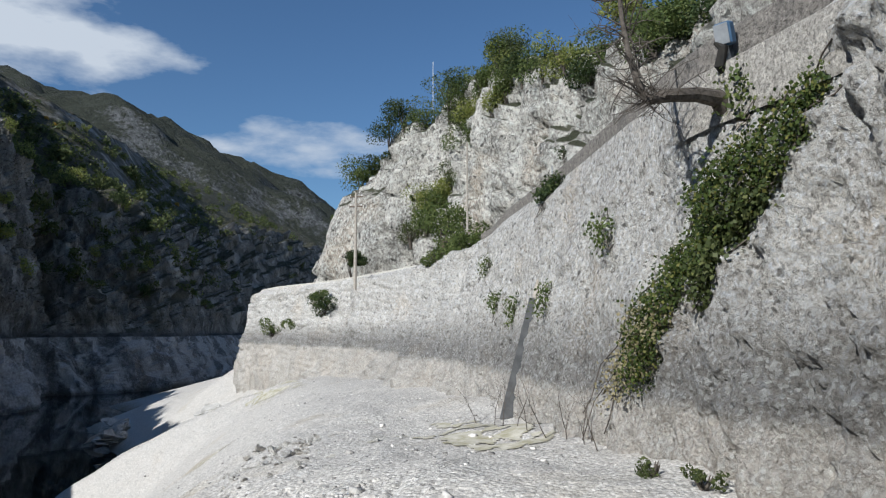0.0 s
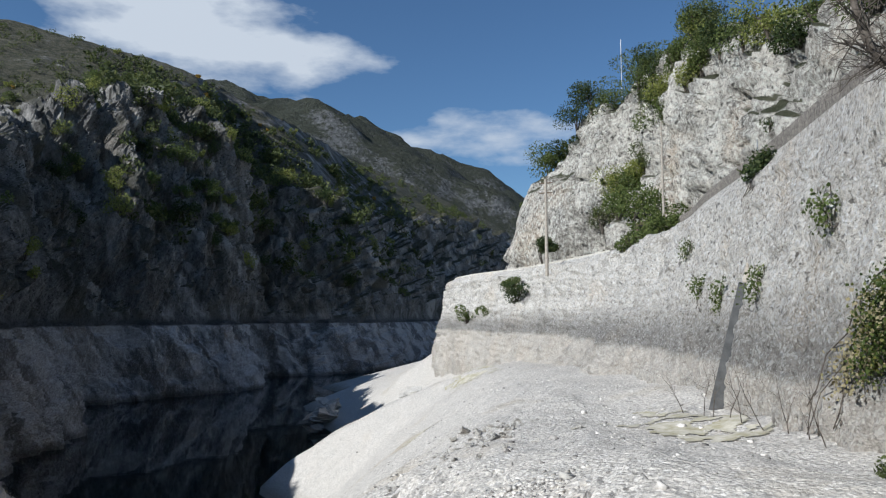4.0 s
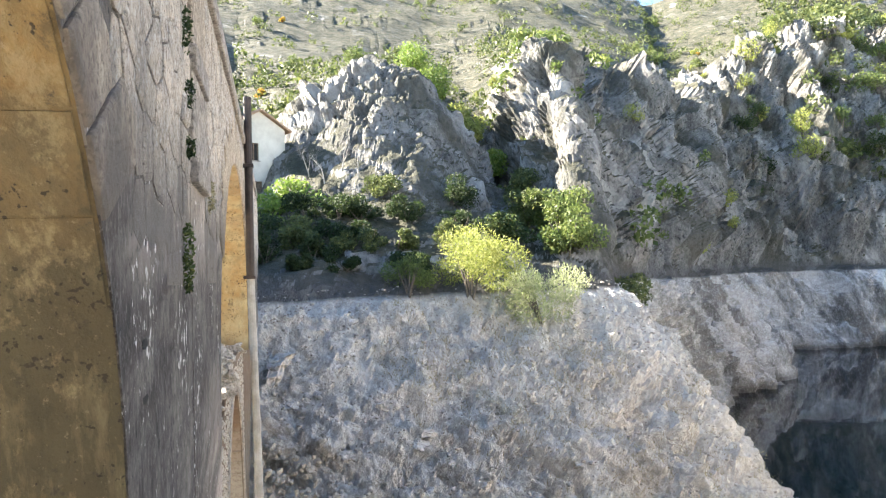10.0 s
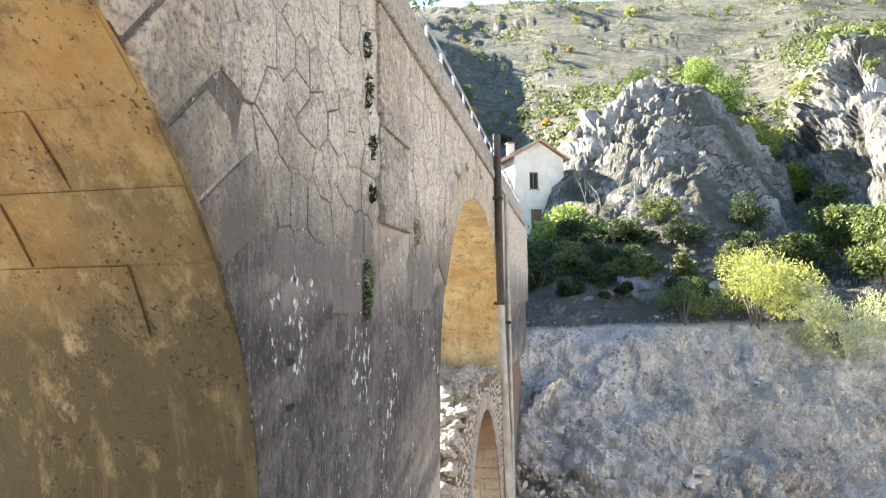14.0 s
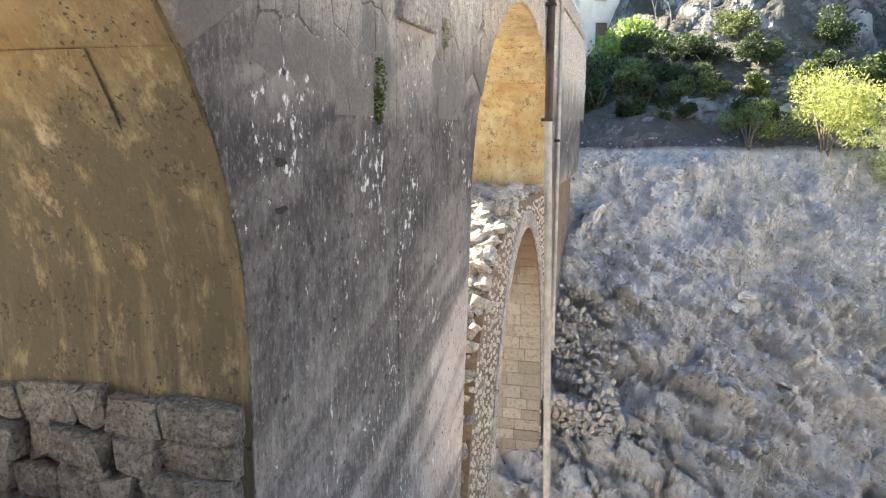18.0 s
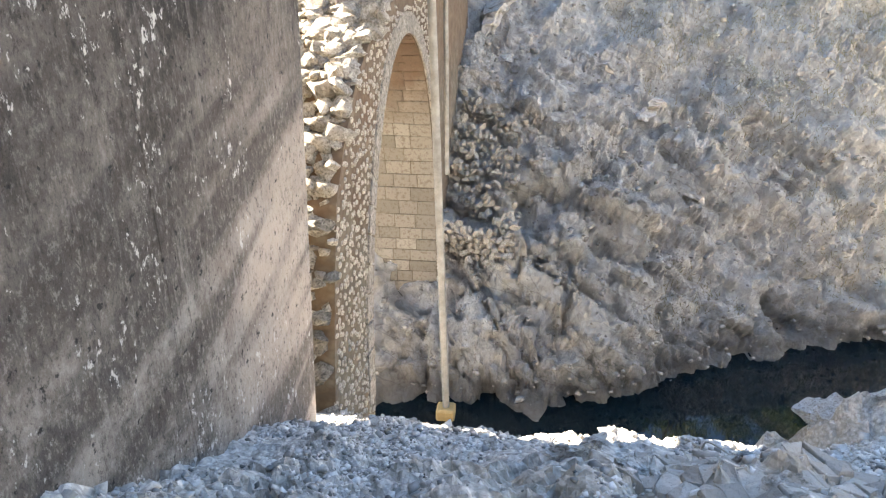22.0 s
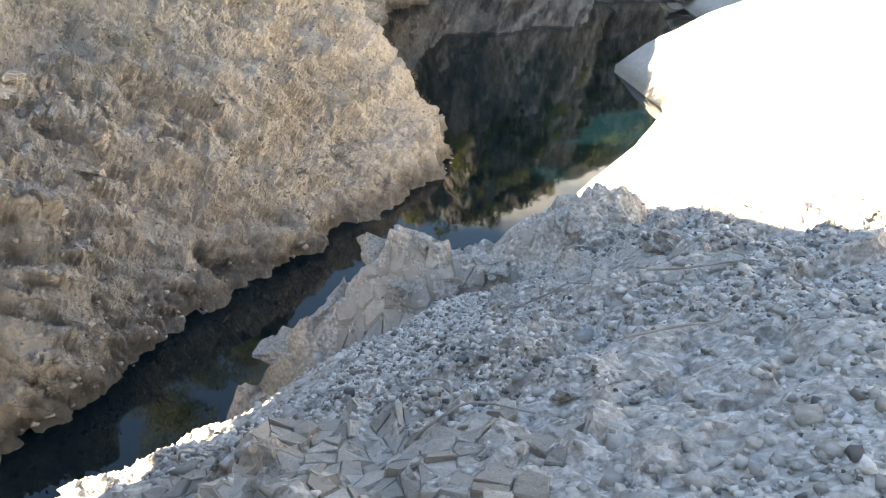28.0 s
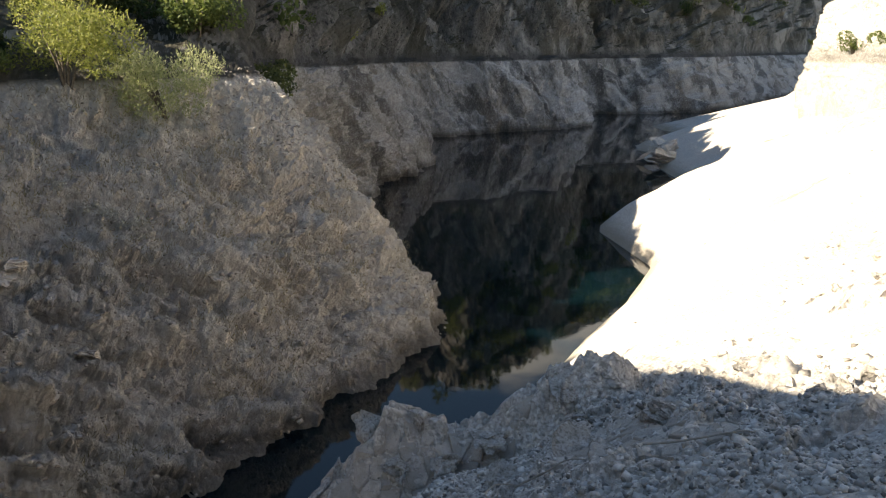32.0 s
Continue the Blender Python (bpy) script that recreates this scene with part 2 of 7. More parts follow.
def rock_material(name, pale, dark, warm, ring=True, vegetation=None, grain=0.25, shore=(0.36, 0.33, 0.29), speckle=1.0, pebbly=0.0):
    """Weathered limestone; with ring: bare and pale under the old water line, with a dark band just above it."""
    k = Nodes(name)
    big, fine = k.noise(grain * 14, 5), k.noise(grain, 6, 0.7)
    streak = k.noise(grain * 4, 5, 0.6, (1, 1, 0.25))
    col = k.mix(k.ramp(streak, 0.36, 0.62), dark, pale)
    col = k.mix(k.ramp(big, 0.55, 0.75, 0, 0.7), col, warm)
    crack = k.noise(grain * 3.2, kind="F1")
    col = k.mix(k.ramp(fine, 0.3, 0.55, 0.7, 0), col, tuple(c * 0.42 for c in dark))
    speck = k.noise(grain * 0.45, 8, 0.8, (1, 1, 0.6))
    col = k.mix(k.ramp(speck, 0.5, 0.59, 0, 0.85 * speckle), col, tuple(min(c * 1.22, 0.8) for c in pale))
    col = k.mix(k.ramp(speck, 0.47, 0.4, 0, 0.8 * speckle), col, tuple(c * 0.3 for c in dark))
    pits = k.noise(grain * 0.9, 3, 0.5, (1, 1, 0.8))
    col = k.mix(k.ramp(pits, 0.38, 0.32, 0, 0.85), col, tuple(c * 0.2 for c in dark))
    z = k.axis("Z")
    if vegetation and ring:                   # soil and moss in slanting gullies
        gully = k.noise(4.6, 6, 0.62, (1, 1, 0.24), turn=(32, 0, 0))
        col = k.mix(k.ramp(gully, 0.49, 0.4, 0, 0.7), col, (0.05, 0.05, 0.034))
        col = k.mix(k.ramp(gully, 0.55, 0.64, 0, 0.75), col, tuple(c * 1.55 for c in pale))
    if vegetation:
        flat = k.ramp(k.axis("Z", "Normal"), 0.5, 0.8)
        patch = k.ramp(k.math("ADD", k.noise(6.0, 6, 0.65), k.math("MULTIPLY", flat, 0.42)), 0.68, 0.84)
        scrub = k.mix(k.ramp(k.noise(1.6, 7, 0.75), 0.42, 0.6), vegetation[0], vegetation[1])
        scrub = k.mix(k.ramp(k.noise(0.7, 4, 0.6), 0.6, 0.68, 0, 0.6), scrub, tuple(c * 0.6 for c in pale))
        col = k.mix(patch, col, scrub)
    if ring:
        wobble = k.math("ADD", z, k.math("MULTIPLY", k.math("SUBTRACT", k.noise(2.5, 3), 0.5), 0.5))
        below = k.ramp(wobble, RING + 0.12, RING - 0.12)
        bare = k.mix(k.ramp(k.noise(grain * 5, 6, 0.65), 0.35, 0.68), tuple(c * 0.7 for c in shore), shore)
        bedding = k.noise(grain * 1.3, 6, 0.7, (1, 0.3, 1), turn=(-35, 0, 0))
        bare = k.mix(k.ramp(bedding, 0.43, 0.35, 0, 0.28), bare, tuple(c * 0.35 for c in shore))
        chips = k.tone(grain * 0.3, (1, 0.55, 1), (-35, 0, 0))
        bare = k.mix(k.ramp(chips, 0.0, 1.0, 0.18, 0.0), bare, tuple(c * 0.28 for c in shore))
        bare = k.mix(k.ramp(chips, 0.72, 0.95, 0.0, 0.35), bare, tuple(min(c * 1.25, 0.78) for c in shore))
        slabs = k.noise(grain * 1.1, kind="DISTANCE_TO_EDGE", stretch=(1, 0.45, 1.2), turn=(-35, 0, 0))
        split = k.math("MULTIPLY", k.ramp(slabs, 0.045, 0.0), k.ramp(k.noise(grain * 6, 4), 0.42, 0.56))
        bare = k.mix(k.math("MULTIPLY", split, 0.4), bare, tuple(c * 0.14 for c in shore))
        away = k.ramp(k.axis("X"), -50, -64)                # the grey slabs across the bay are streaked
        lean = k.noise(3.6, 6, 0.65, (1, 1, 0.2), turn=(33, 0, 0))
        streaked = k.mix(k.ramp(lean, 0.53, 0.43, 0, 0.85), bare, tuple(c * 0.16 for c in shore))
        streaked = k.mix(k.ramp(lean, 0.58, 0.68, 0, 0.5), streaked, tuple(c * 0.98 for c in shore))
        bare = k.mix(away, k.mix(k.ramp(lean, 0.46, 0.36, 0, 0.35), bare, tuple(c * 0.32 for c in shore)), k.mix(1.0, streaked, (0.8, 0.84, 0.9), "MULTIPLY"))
        bare = k.mix(k.ramp(k.noise(grain * 22, 3), 0.5, 0.72, 0, 0.25), bare, (shore[0] * 0.95, shore[1] * 0.82, shore[2] * 0.68))
        bare = k.mix(k.ramp(speck, 0.5, 0.62, 0, 0.4), bare, tuple(min(c * 1.35, 0.75) for c in shore))
        bare = k.mix(k.ramp(speck, 0.46, 0.39, 0, 0.22), bare, tuple(c * 0.25 for c in shore))
        band = k.math("MULTIPLY", k.ramp(wobble, RING + 1.9, RING + 0.6), 0.68)
        col = k.mix(band, col, (0.075, 0.07, 0.066))
        col = k.mix(below, col, bare)
        tide = k.math("MULTIPLY", k.ramp(z, WATER + 1.0, WATER + 0.3), 0.7)
        col = k.mix(tide, col, (0.075, 0.06, 0.042))
    if pebbly:                                 # conglomerate: pale and dark stones set close
        warped = k.tone(pebbly, (1, 1, 0.8))
        col = k.mix(k.ramp(warped, 0.0, 0.45, 0.3, 0.0), col, tuple(c * 0.35 for c in dark))
        col = k.mix(k.ramp(warped, 0.6, 1.0, 0.0, 0.35), col, tuple(min(c * 1.15, 0.82) for c in pale))
    flakes = k.tone(grain * 0.42)
    col = k.mix(k.ramp(flakes, 0.0, 0.5, 0.15, 0.0), col, tuple(c * 0.3 for c in dark))
    h = k.math("ADD", k.math("MULTIPLY", fine, 0.5), k.math("ADD", k.math("MULTIPLY", crack, 0.6), k.math("MULTIPLY", flakes, 0.25)))
    h = k.math("ADD", k.math("ADD", h, streak), k.math("MULTIPLY", speck, 1.2))
    h = k.math("ADD", h, k.math("MULTIPLY", k.ramp(pits, 0.3, 0.42), 0.5))
    if pebbly:
        h = k.math("ADD", h, k.math("MULTIPLY", k.noise(pebbly * 1.6, 5, 0.65), 1.4))
    return k.done(col, h, 1.0, grain * 0.6)


def gravel_material():
    k = Nodes("gravel", 0.95, 0.2)
    cells = k.noise(0.07, kind="F1")
    cells2 = k.noise(0.19, kind="F1")
    fine, mid, big = k.noise(0.05, 5, 0.7), k.noise(0.8, 5, 0.6), k.noise(5.5, 5, 0.6)
    col = k.mix(k.ramp(fine, 0.36, 0.56), (0.38, 0.355, 0.32), (0.74, 0.69, 0.62))
    col = k.mix(k.ramp(mid, 0.4, 0.7, 0, 0.7), col, (0.69, 0.63, 0.56))
    chips, lumps = k.tone(0.045), k.tone(0.13, (1, 0.7, 1))
    col = k.mix(k.ramp(chips, 0.0, 1.0, 0.38, 0.0), col, (0.17, 0.16, 0.145))
    col = k.mix(k.ramp(lumps, 0.0, 0.6, 0.25, 0.0), col, (0.25, 0.235, 0.21))
    col = k.mix(k.ramp(chips, 0.75, 0.95, 0.0, 0.5), col, (0.78, 0.75, 0.71))
    col = k.mix(k.ramp(big, 0.56, 0.68, 0, 0.6), col, (0.42, 0.35, 0.25))
    col = k.mix(k.math("MULTIPLY", k.ramp(cells, 0.45, 0.75), 0.3), col, (0.12, 0.11, 0.1))
    tide = k.math("MULTIPLY", k.ramp(k.axis("Z"), WATER + 1.2, WATER + 0.3), 0.6)
    col = k.mix(tide, col, (0.16, 0.13, 0.08))
    h = k.math("ADD", k.math("MULTIPLY", cells, -0.5), k.math("MULTIPLY", cells2, -0.6))
    h = k.math("ADD", h, k.math("ADD", k.math("MULTIPLY", fine, 0.5), k.math("ADD", k.math("MULTIPLY", chips, 0.3), k.math("MULTIPLY", lumps, 0.4))))
    return k.done(col, h, 0.75, 0.06)


def stone_material(name, a, b, stain=(0.1, 0.095, 0.09), size=0.3, drip=False):
    k = Nodes(name)
    r = k.random()
    i = k.island()
    col = k.mix(r, a, b)
    col = k.mix(k.math("MULTIPLY", i, 0.5), col, tuple((x + y) * 0.42 for x, y in zip(a, b)))
    col = k.mix(k.ramp(k.noise(size, 6, 0.65), 0.45, 0.75, 0, 0.8), col, stain)
    fine = k.noise(size * 0.16, 5, 0.7)
    col = k.mix(k.ramp(fine, 0.36, 0.5, 0.75, 0), col, tuple(c * 0.35 for c in a))
    scab = k.noise(size * 0.32, 7, 0.78)
    col = k.mix(k.ramp(scab, 0.52, 0.62, 0, 0.65), col, tuple(min(c * 1.35, 0.75) for c in b))
    col = k.mix(k.ramp(scab, 0.45, 0.37, 0, 0.55), col, tuple(c * 0.6 for c in stain))
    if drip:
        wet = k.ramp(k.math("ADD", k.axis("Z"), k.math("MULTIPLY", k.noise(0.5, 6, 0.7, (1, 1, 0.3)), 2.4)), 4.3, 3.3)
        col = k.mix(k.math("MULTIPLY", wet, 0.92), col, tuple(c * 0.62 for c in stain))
    return k.done(col, k.math("ADD", k.math("ADD", fine, scab), k.noise(size * 0.5, 4)), 0.9, size * 0.16)


def face_material():
    """Pier face: grey weathered render with pale lime drips, chipped spots and slanting dark bands."""
    k = Nodes("weathered_pier_render")
    x, z = k.axis("X"), k.axis("Z")
    blot, dim = k.noise(0.75, 7, 0.68), k.noise(0.22, 7, 0.75, (1, 1, 0.6))
    col = k.mix(k.ramp(blot, 0.36, 0.64), (0.07, 0.062, 0.054), (0.24, 0.215, 0.19))
    col = k.mix(k.ramp(dim, 0.47, 0.38, 0, 0.7), col, (0.05, 0.046, 0.043))
    # lower down the render is paler and browner
    low = k.ramp(k.math("ADD", z, k.math("MULTIPLY", k.noise(1.3, 5, 0.6), 2.2)), 1.6, -0.6)
    warm = k.mix(k.ramp(k.noise(0.4, 7, 0.72), 0.4, 0.62), (0.13, 0.115, 0.1), (0.36, 0.325, 0.285))
    col = k.mix(k.math("MULTIPLY", low, 0.9), col, warm)
    end = k.ramp(k.math("ADD", x, k.math("MULTIPLY", k.noise(1.0, 4), 0.7)), -7.3, -8.6)
    col = k.mix(k.math("MULTIPLY", k.math("MULTIPLY", end, low), 0.8), col, (0.46, 0.385, 0.33))
    # grey mortar between the stones higher up
    up = k.ramp(k.math("ADD", z, k.math("MULTIPLY", k.noise(0.5, 6, 0.7, (1, 1, 0.35)), 1.6)), 2.2, 3.3)
    col = k.mix(k.math("MULTIPLY", up, 0.9), col, (0.66, 0.58, 0.49))
    # dark bands rising slowly along the face
    lay = k.n.new("ShaderNodeCombineXYZ")
    tilted = k.math("ADD", z, k.math("MULTIPLY", x, 0.24))
    k.l.new(k.math("MULTIPLY", tilted, 1.5), lay.inputs[0])
    k.l.new(k.math("MULTIPLY", x, 0.16), lay.inputs[1])
    band = k.n.new("ShaderNodeTexNoise")
    band.inputs["Scale"].default_value, band.inputs["Detail"].default_value, band.inputs["Roughness"].default_value = 1.0, 3.0, 0.45
    k.l.new(lay.outputs[0], band.inputs["Vector"])
    col = k.mix(k.ramp(band.outputs["Fac"], 0.48, 0.58, 0, 0.75), col, (0.07, 0.06, 0.052))
    streak = k.noise(0.13, 6, 0.7, (1, 1, 0.14))
    col = k.mix(k.ramp(streak, 0.56, 0.68, 0, 0.45), col, (0.38, 0.355, 0.325))
    mott = k.noise(0.045, 7, 0.82, (1, 1, 0.6))
    col = k.mix(k.ramp(mott, 0.53, 0.61, 0, 0.5), col, (0.42, 0.395, 0.36))
    col = k.mix(k.ramp(mott, 0.46, 0.39, 0, 0.65), col, (0.045, 0.042, 0.038))
    col = k.mix(1.0, col, k.mix(low, (0.64, 0.62, 0.61), (1.1, 1.08, 1.06)), "MULTIPLY")
    # pale drips and chips, thick in places
    chip = k.noise(0.07, 5, 0.7, (1, 1, 0.65))
    where = k.ramp(k.noise(0.8, 5, 0.65, (1, 1, 0.6)), 0.46, 0.62, -0.09, 0.06)
    col = k.mix(k.ramp(k.math("ADD", chip, where), 0.615, 0.66, 0, 0.9), col, (0.66, 0.63, 0.585))
    pit = k.noise(0.09, 4, 0.6)
    col = k.mix(k.ramp(pit, 0.36, 0.31, 0, 0.9), col, (0.03, 0.03, 0.028))
    h = k.math("ADD", k.math("MULTIPLY", mott, 0.8), k.math("ADD", streak, k.math("MULTIPLY", k.ramp(pit, 0.3, 0.38), 0.6)))
    return k.done(col, h, 0.8, 0.035)


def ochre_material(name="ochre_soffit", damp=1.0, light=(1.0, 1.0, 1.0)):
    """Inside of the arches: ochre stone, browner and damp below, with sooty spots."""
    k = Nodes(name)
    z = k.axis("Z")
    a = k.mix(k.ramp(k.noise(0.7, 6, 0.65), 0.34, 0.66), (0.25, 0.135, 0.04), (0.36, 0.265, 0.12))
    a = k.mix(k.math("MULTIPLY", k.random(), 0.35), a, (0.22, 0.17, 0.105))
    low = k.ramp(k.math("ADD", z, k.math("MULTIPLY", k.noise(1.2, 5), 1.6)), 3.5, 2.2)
    # light above 1 paints bounced sunlight into the ochre
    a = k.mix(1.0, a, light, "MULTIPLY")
    a = k.mix(k.math("MULTIPLY", low, 0.93 * damp), a, (0.062, 0.053, 0.032))
    a = k.mix(k.ramp(k.noise(0.33, 6, 0.7, (1, 1, 0.35)), 0.5, 0.72, 0, 0.6 * damp), a, (0.09, 0.08, 0.045))
    lowest = k.ramp(k.math("ADD", z, k.math("MULTIPLY", k.noise(0.9, 5), 0.9)), 0.6, -0.4)
    a = k.mix(k.math("MULTIPLY", lowest, 0.8), a, (0.075, 0.066, 0.052))
    a = k.mix(k.ramp(k.noise(0.5, 6, 0.7, (1, 1, 0.6)), 0.62, 0.7, 0, 0.7), a, (0.36, 0.28, 0.19))
    a = k.mix(k.ramp(k.noise(0.13, 7, 0.8), 0.58, 0.66, 0, 0.85), a, (0.05, 0.04, 0.03))
    a = k.mix(k.ramp(k.noise(1.7, 6, 0.7), 0.5, 0.62, 0, 0.75 * damp), a, (0.085, 0.072, 0.042))
    a = k.mix(k.ramp(k.noise(0.2, 6, 0.7, (1, 1, 0.12)), 0.52, 0.66, 0, 0.5), a, (0.22, 0.18, 0.1))
    a = k.mix(k.ramp(k.noise(0.05, 6, 0.75), 0.6, 0.7, 0, 0.4), a, (0.36, 0.3, 0.2))
    pock = k.noise(0.035, 2, 0.5)
    here = k.ramp(k.noise(0.55, 4, 0.6, (1, 1, 2.2)), 0.46, 0.6, -0.1, 0.06)
    a = k.mix(k.ramp(k.math("ADD", pock, here), 0.64, 0.69, 0, 0.9), a, (0.035, 0.028, 0.02))
    worn = k.noise(0.25, 7, 0.75, (1, 1, 0.5))
    a = k.mix(k.ramp(worn, 0.54, 0.64, 0, 0.5), a, (0.3, 0.235, 0.13))
    a = k.mix(k.ramp(worn, 0.45, 0.36, 0, 0.6), a, (0.06, 0.05, 0.03))
    return k.done(a, k.math("ADD", k.noise(0.07, 6, 0.7), worn), 0.7, 0.025)


def plain_material(name, a, b, size=0.3, rough=0.7, metal=0.0, bump=0.3):
    k = Nodes(name, rough)
    k.b.inputs["Metallic"].default_value = metal
    n = k.noise(size, 6, 0.65)
    return k.done(k.mix(k.ramp(n, 0.35, 0.65), a, b), k.noise(size * 0.2, 5, 0.7), bump, size * 0.06)


def leaf_material(name, a, b, c):
    k = Nodes(name, 0.6, 0.3)
    i = k.island()
    col = k.mix(k.ramp(i, 0.0, 0.6), a, b)
    col = k.mix(k.ramp(i, 0.72, 1.0), col, c)
    k.b.inputs["Subsurface Weight"].default_value = 0.0
    m = k.done(col)
    tl = k.n.new("ShaderNodeBsdfTranslucent")
    k.l.new(col, tl.inputs["Color"])
    ad = k.n.new("ShaderNodeMixShader")
    ad.inputs[0].default_value = 0.4
    k.l.new(k.b.outputs[0], ad.inputs[1])
    k.l.new(tl.outputs[0], ad.inputs[2])
    k.l.new(ad.outputs[0], k.n["Material Output"].inputs["Surface"])
    return m


def water_material():
    k = Nodes("lake_water", 0.03, 0.5)
    k.b.inputs["IOR"].default_value = 1.33
    n = k.noise(1.5, 3, 0.5, (1, 1, 1))
    col = k.mix(k.ramp(k.noise(14, 3), 0.35, 0.7), (0.001, 0.005, 0.0075), (0.002, 0.011, 0.0145))
    return k.done(col, n, 0.06, 0.05)


SCRUB = ((0.034, 0.036, 0.019), (0.1, 0.091, 0.06))
M_HILL = rock_material("hillside_rock_and_scrub", (0.285, 0.272, 0.252), (0.105, 0.1, 0.094), (0.22, 0.182, 0.135), True, SCRUB, 0.5, (0.78, 0.72, 0.64), 0.4)
M_WALL = rock_material("pale_limestone", (0.82, 0.765, 0.68), (0.6, 0.55, 0.48), (0.68, 0.54, 0.38), True, None, 0.17, (0.68, 0.61, 0.53), 1.0, 0.05)
M_CRAG = rock_material("pale_crag", (0.72, 0.67, 0.59), (0.34, 0.315, 0.28), (0.62, 0.47, 0.32), False, ((0.045, 0.05, 0.024), (0.1, 0.098, 0.06)), 0.5)
M_FAR = rock_material("far_mountain", (0.2, 0.2, 0.2), (0.06, 0.065, 0.06), (0.11, 0.11, 0.09), False, ((0.022, 0.028, 0.018), (0.06, 0.062, 0.04)), 6.0)
M_GRAVEL = gravel_material()
M_ROCK = stone_material("limestone_rock", (0.54, 0.505, 0.45), (0.68, 0.64, 0.58), (0.34, 0.305, 0.25), 0.25)
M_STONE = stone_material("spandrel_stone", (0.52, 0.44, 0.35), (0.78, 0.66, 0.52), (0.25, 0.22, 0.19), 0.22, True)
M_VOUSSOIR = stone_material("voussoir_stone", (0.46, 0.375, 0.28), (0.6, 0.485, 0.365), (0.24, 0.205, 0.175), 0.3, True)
M_ASHLAR = stone_material("ashlar", (0.4, 0.345, 0.285), (0.5, 0.435, 0.36), (0.2, 0.175, 0.15), 0.4)
M_RUBBLE = stone_material("rubble_stone", (0.42, 0.37, 0.31), (0.58, 0.525, 0.45), (0.27, 0.22, 0.165), 0.25)
M_OLD = stone_material("old_arch_stone", (0.5, 0.42, 0.33), (0.64, 0.56, 0.46), (0.3, 0.23, 0.16), 0.16)
M_FACE = face_material()
M_OCHRE = ochre_material()
# second span: same ochre made brighter, sun bounced off the rubble is in the colour
M_OCHRE_BOUNCE = ochre_material("bounce_lit_ochre_soffit", 0.12, (1.7, 1.9, 2.4))
M_MORTAR = plain_material("mortar", (0.17, 0.155, 0.14), (0.29, 0.27, 0.245), 0.3, 0.95)
M_PLASTER = plain_material("cream_plaster", (0.46, 0.42, 0.35), (0.58, 0.54, 0.46), 0.9, 0.9)
M_TILE = plain_material("roof_tile", (0.2, 0.12, 0.075), (0.36, 0.24, 0.16), 0.25, 0.9)
M_DARK = plain_material("dark_opening", (0.012, 0.011, 0.01), (0.03, 0.026, 0.02), 0.2, 0.8)
M_WOOD = plain_material("old_wood", (0.09, 0.06, 0.04), (0.19, 0.14, 0.1), 0.12, 0.85)
M_PALEWOOD = plain_material("grey_wood", (0.3, 0.26, 0.21), (0.44, 0.4, 0.34), 0.15, 0.9)
M_PIPE = plain_material("dark_painted_pipe", (0.018, 0.013, 0.011), (0.05, 0.033, 0.025), 0.3, 0.55)
M_PALEPIPE = plain_material("limed_pipe", (0.24, 0.22, 0.19), (0.38, 0.35, 0.31), 0.25, 0.8)
M_BLOCK = plain_material("ochre_float", (0.33, 0.22, 0.09), (0.44, 0.31, 0.14), 0.2, 0.8)
M_BOARD = plain_material("grey_board", (0.06, 0.06, 0.06), (0.11, 0.11, 0.108), 0.3, 0.8)
M_METAL = plain_material("galvanised", (0.3, 0.31, 0.32), (0.42, 0.43, 0.44), 0.2, 0.5, 0.6)
M_LAMP = plain_material("lamp_housing", (0.05, 0.1, 0.17), (0.08, 0.14, 0.22), 0.2, 0.5)
M_WHITE = plain_material("white_paint", (0.66, 0.64, 0.6), (0.78, 0.77, 0.74), 0.3, 0.7)
M_RED = plain_material("red_roofing", (0.42, 0.11, 0.07), (0.55, 0.2, 0.14), 0.3, 0.8)
M_BARK = plain_material("bark", (0.055, 0.045, 0.035), (0.13, 0.11, 0.09), 0.08, 0.95, 0, 0.7)
M_PALEBARK = plain_material("pale_bark", (0.26, 0.23, 0.19), (0.36, 0.33, 0.29), 0.08, 0.95, 0, 0.7)
M_WATER = water_material()
L_YELLOW = leaf_material("leaf_yellow_green", (0.14, 0.17, 0.035), (0.25, 0.27, 0.065), (0.34, 0.33, 0.12))
L_BRIGHT = leaf_material("leaf_bright_green", (0.09, 0.15, 0.025), (0.17, 0.24, 0.045), (0.26, 0.3, 0.08))
L_SILVER = leaf_material("leaf_silver_green", (0.24, 0.28, 0.11), (0.36, 0.38, 0.2), (0.45, 0.45, 0.28))
L_GREEN = leaf_material("leaf_green", (0.06, 0.085, 0.022), (0.11, 0.145, 0.04), (0.2, 0.22, 0.07))
L_DARK = leaf_material("leaf_dark", (0.025, 0.045, 0.014), (0.055, 0.08, 0.025), (0.11, 0.12, 0.04))
# dark leaf at about half strength: shade inside the scrub is in the colour
L_SHADE = leaf_material("leaf_shaded_green", (0.014, 0.026, 0.008), (0.03, 0.048, 0.014), (0.06, 0.075, 0.024))
L_PALE = leaf_material("leaf_bleached", (0.42, 0.4, 0.33), (0.55, 0.53, 0.46), (0.66, 0.64, 0.58))
L_OLIVE = leaf_material("leaf_olive", (0.045, 0.06, 0.02), (0.09, 0.11, 0.035), (0.16, 0.17, 0.06))
L_AUTUMN = leaf_material("leaf_autumn", (0.3, 0.17, 0.03), (0.42, 0.28, 0.05), (0.2, 0.18, 0.04))
L_IVY = leaf_material("leaf_ivy", (0.03, 0.05, 0.012), (0.08, 0.11, 0.025), (0.2, 0.19, 0.05))
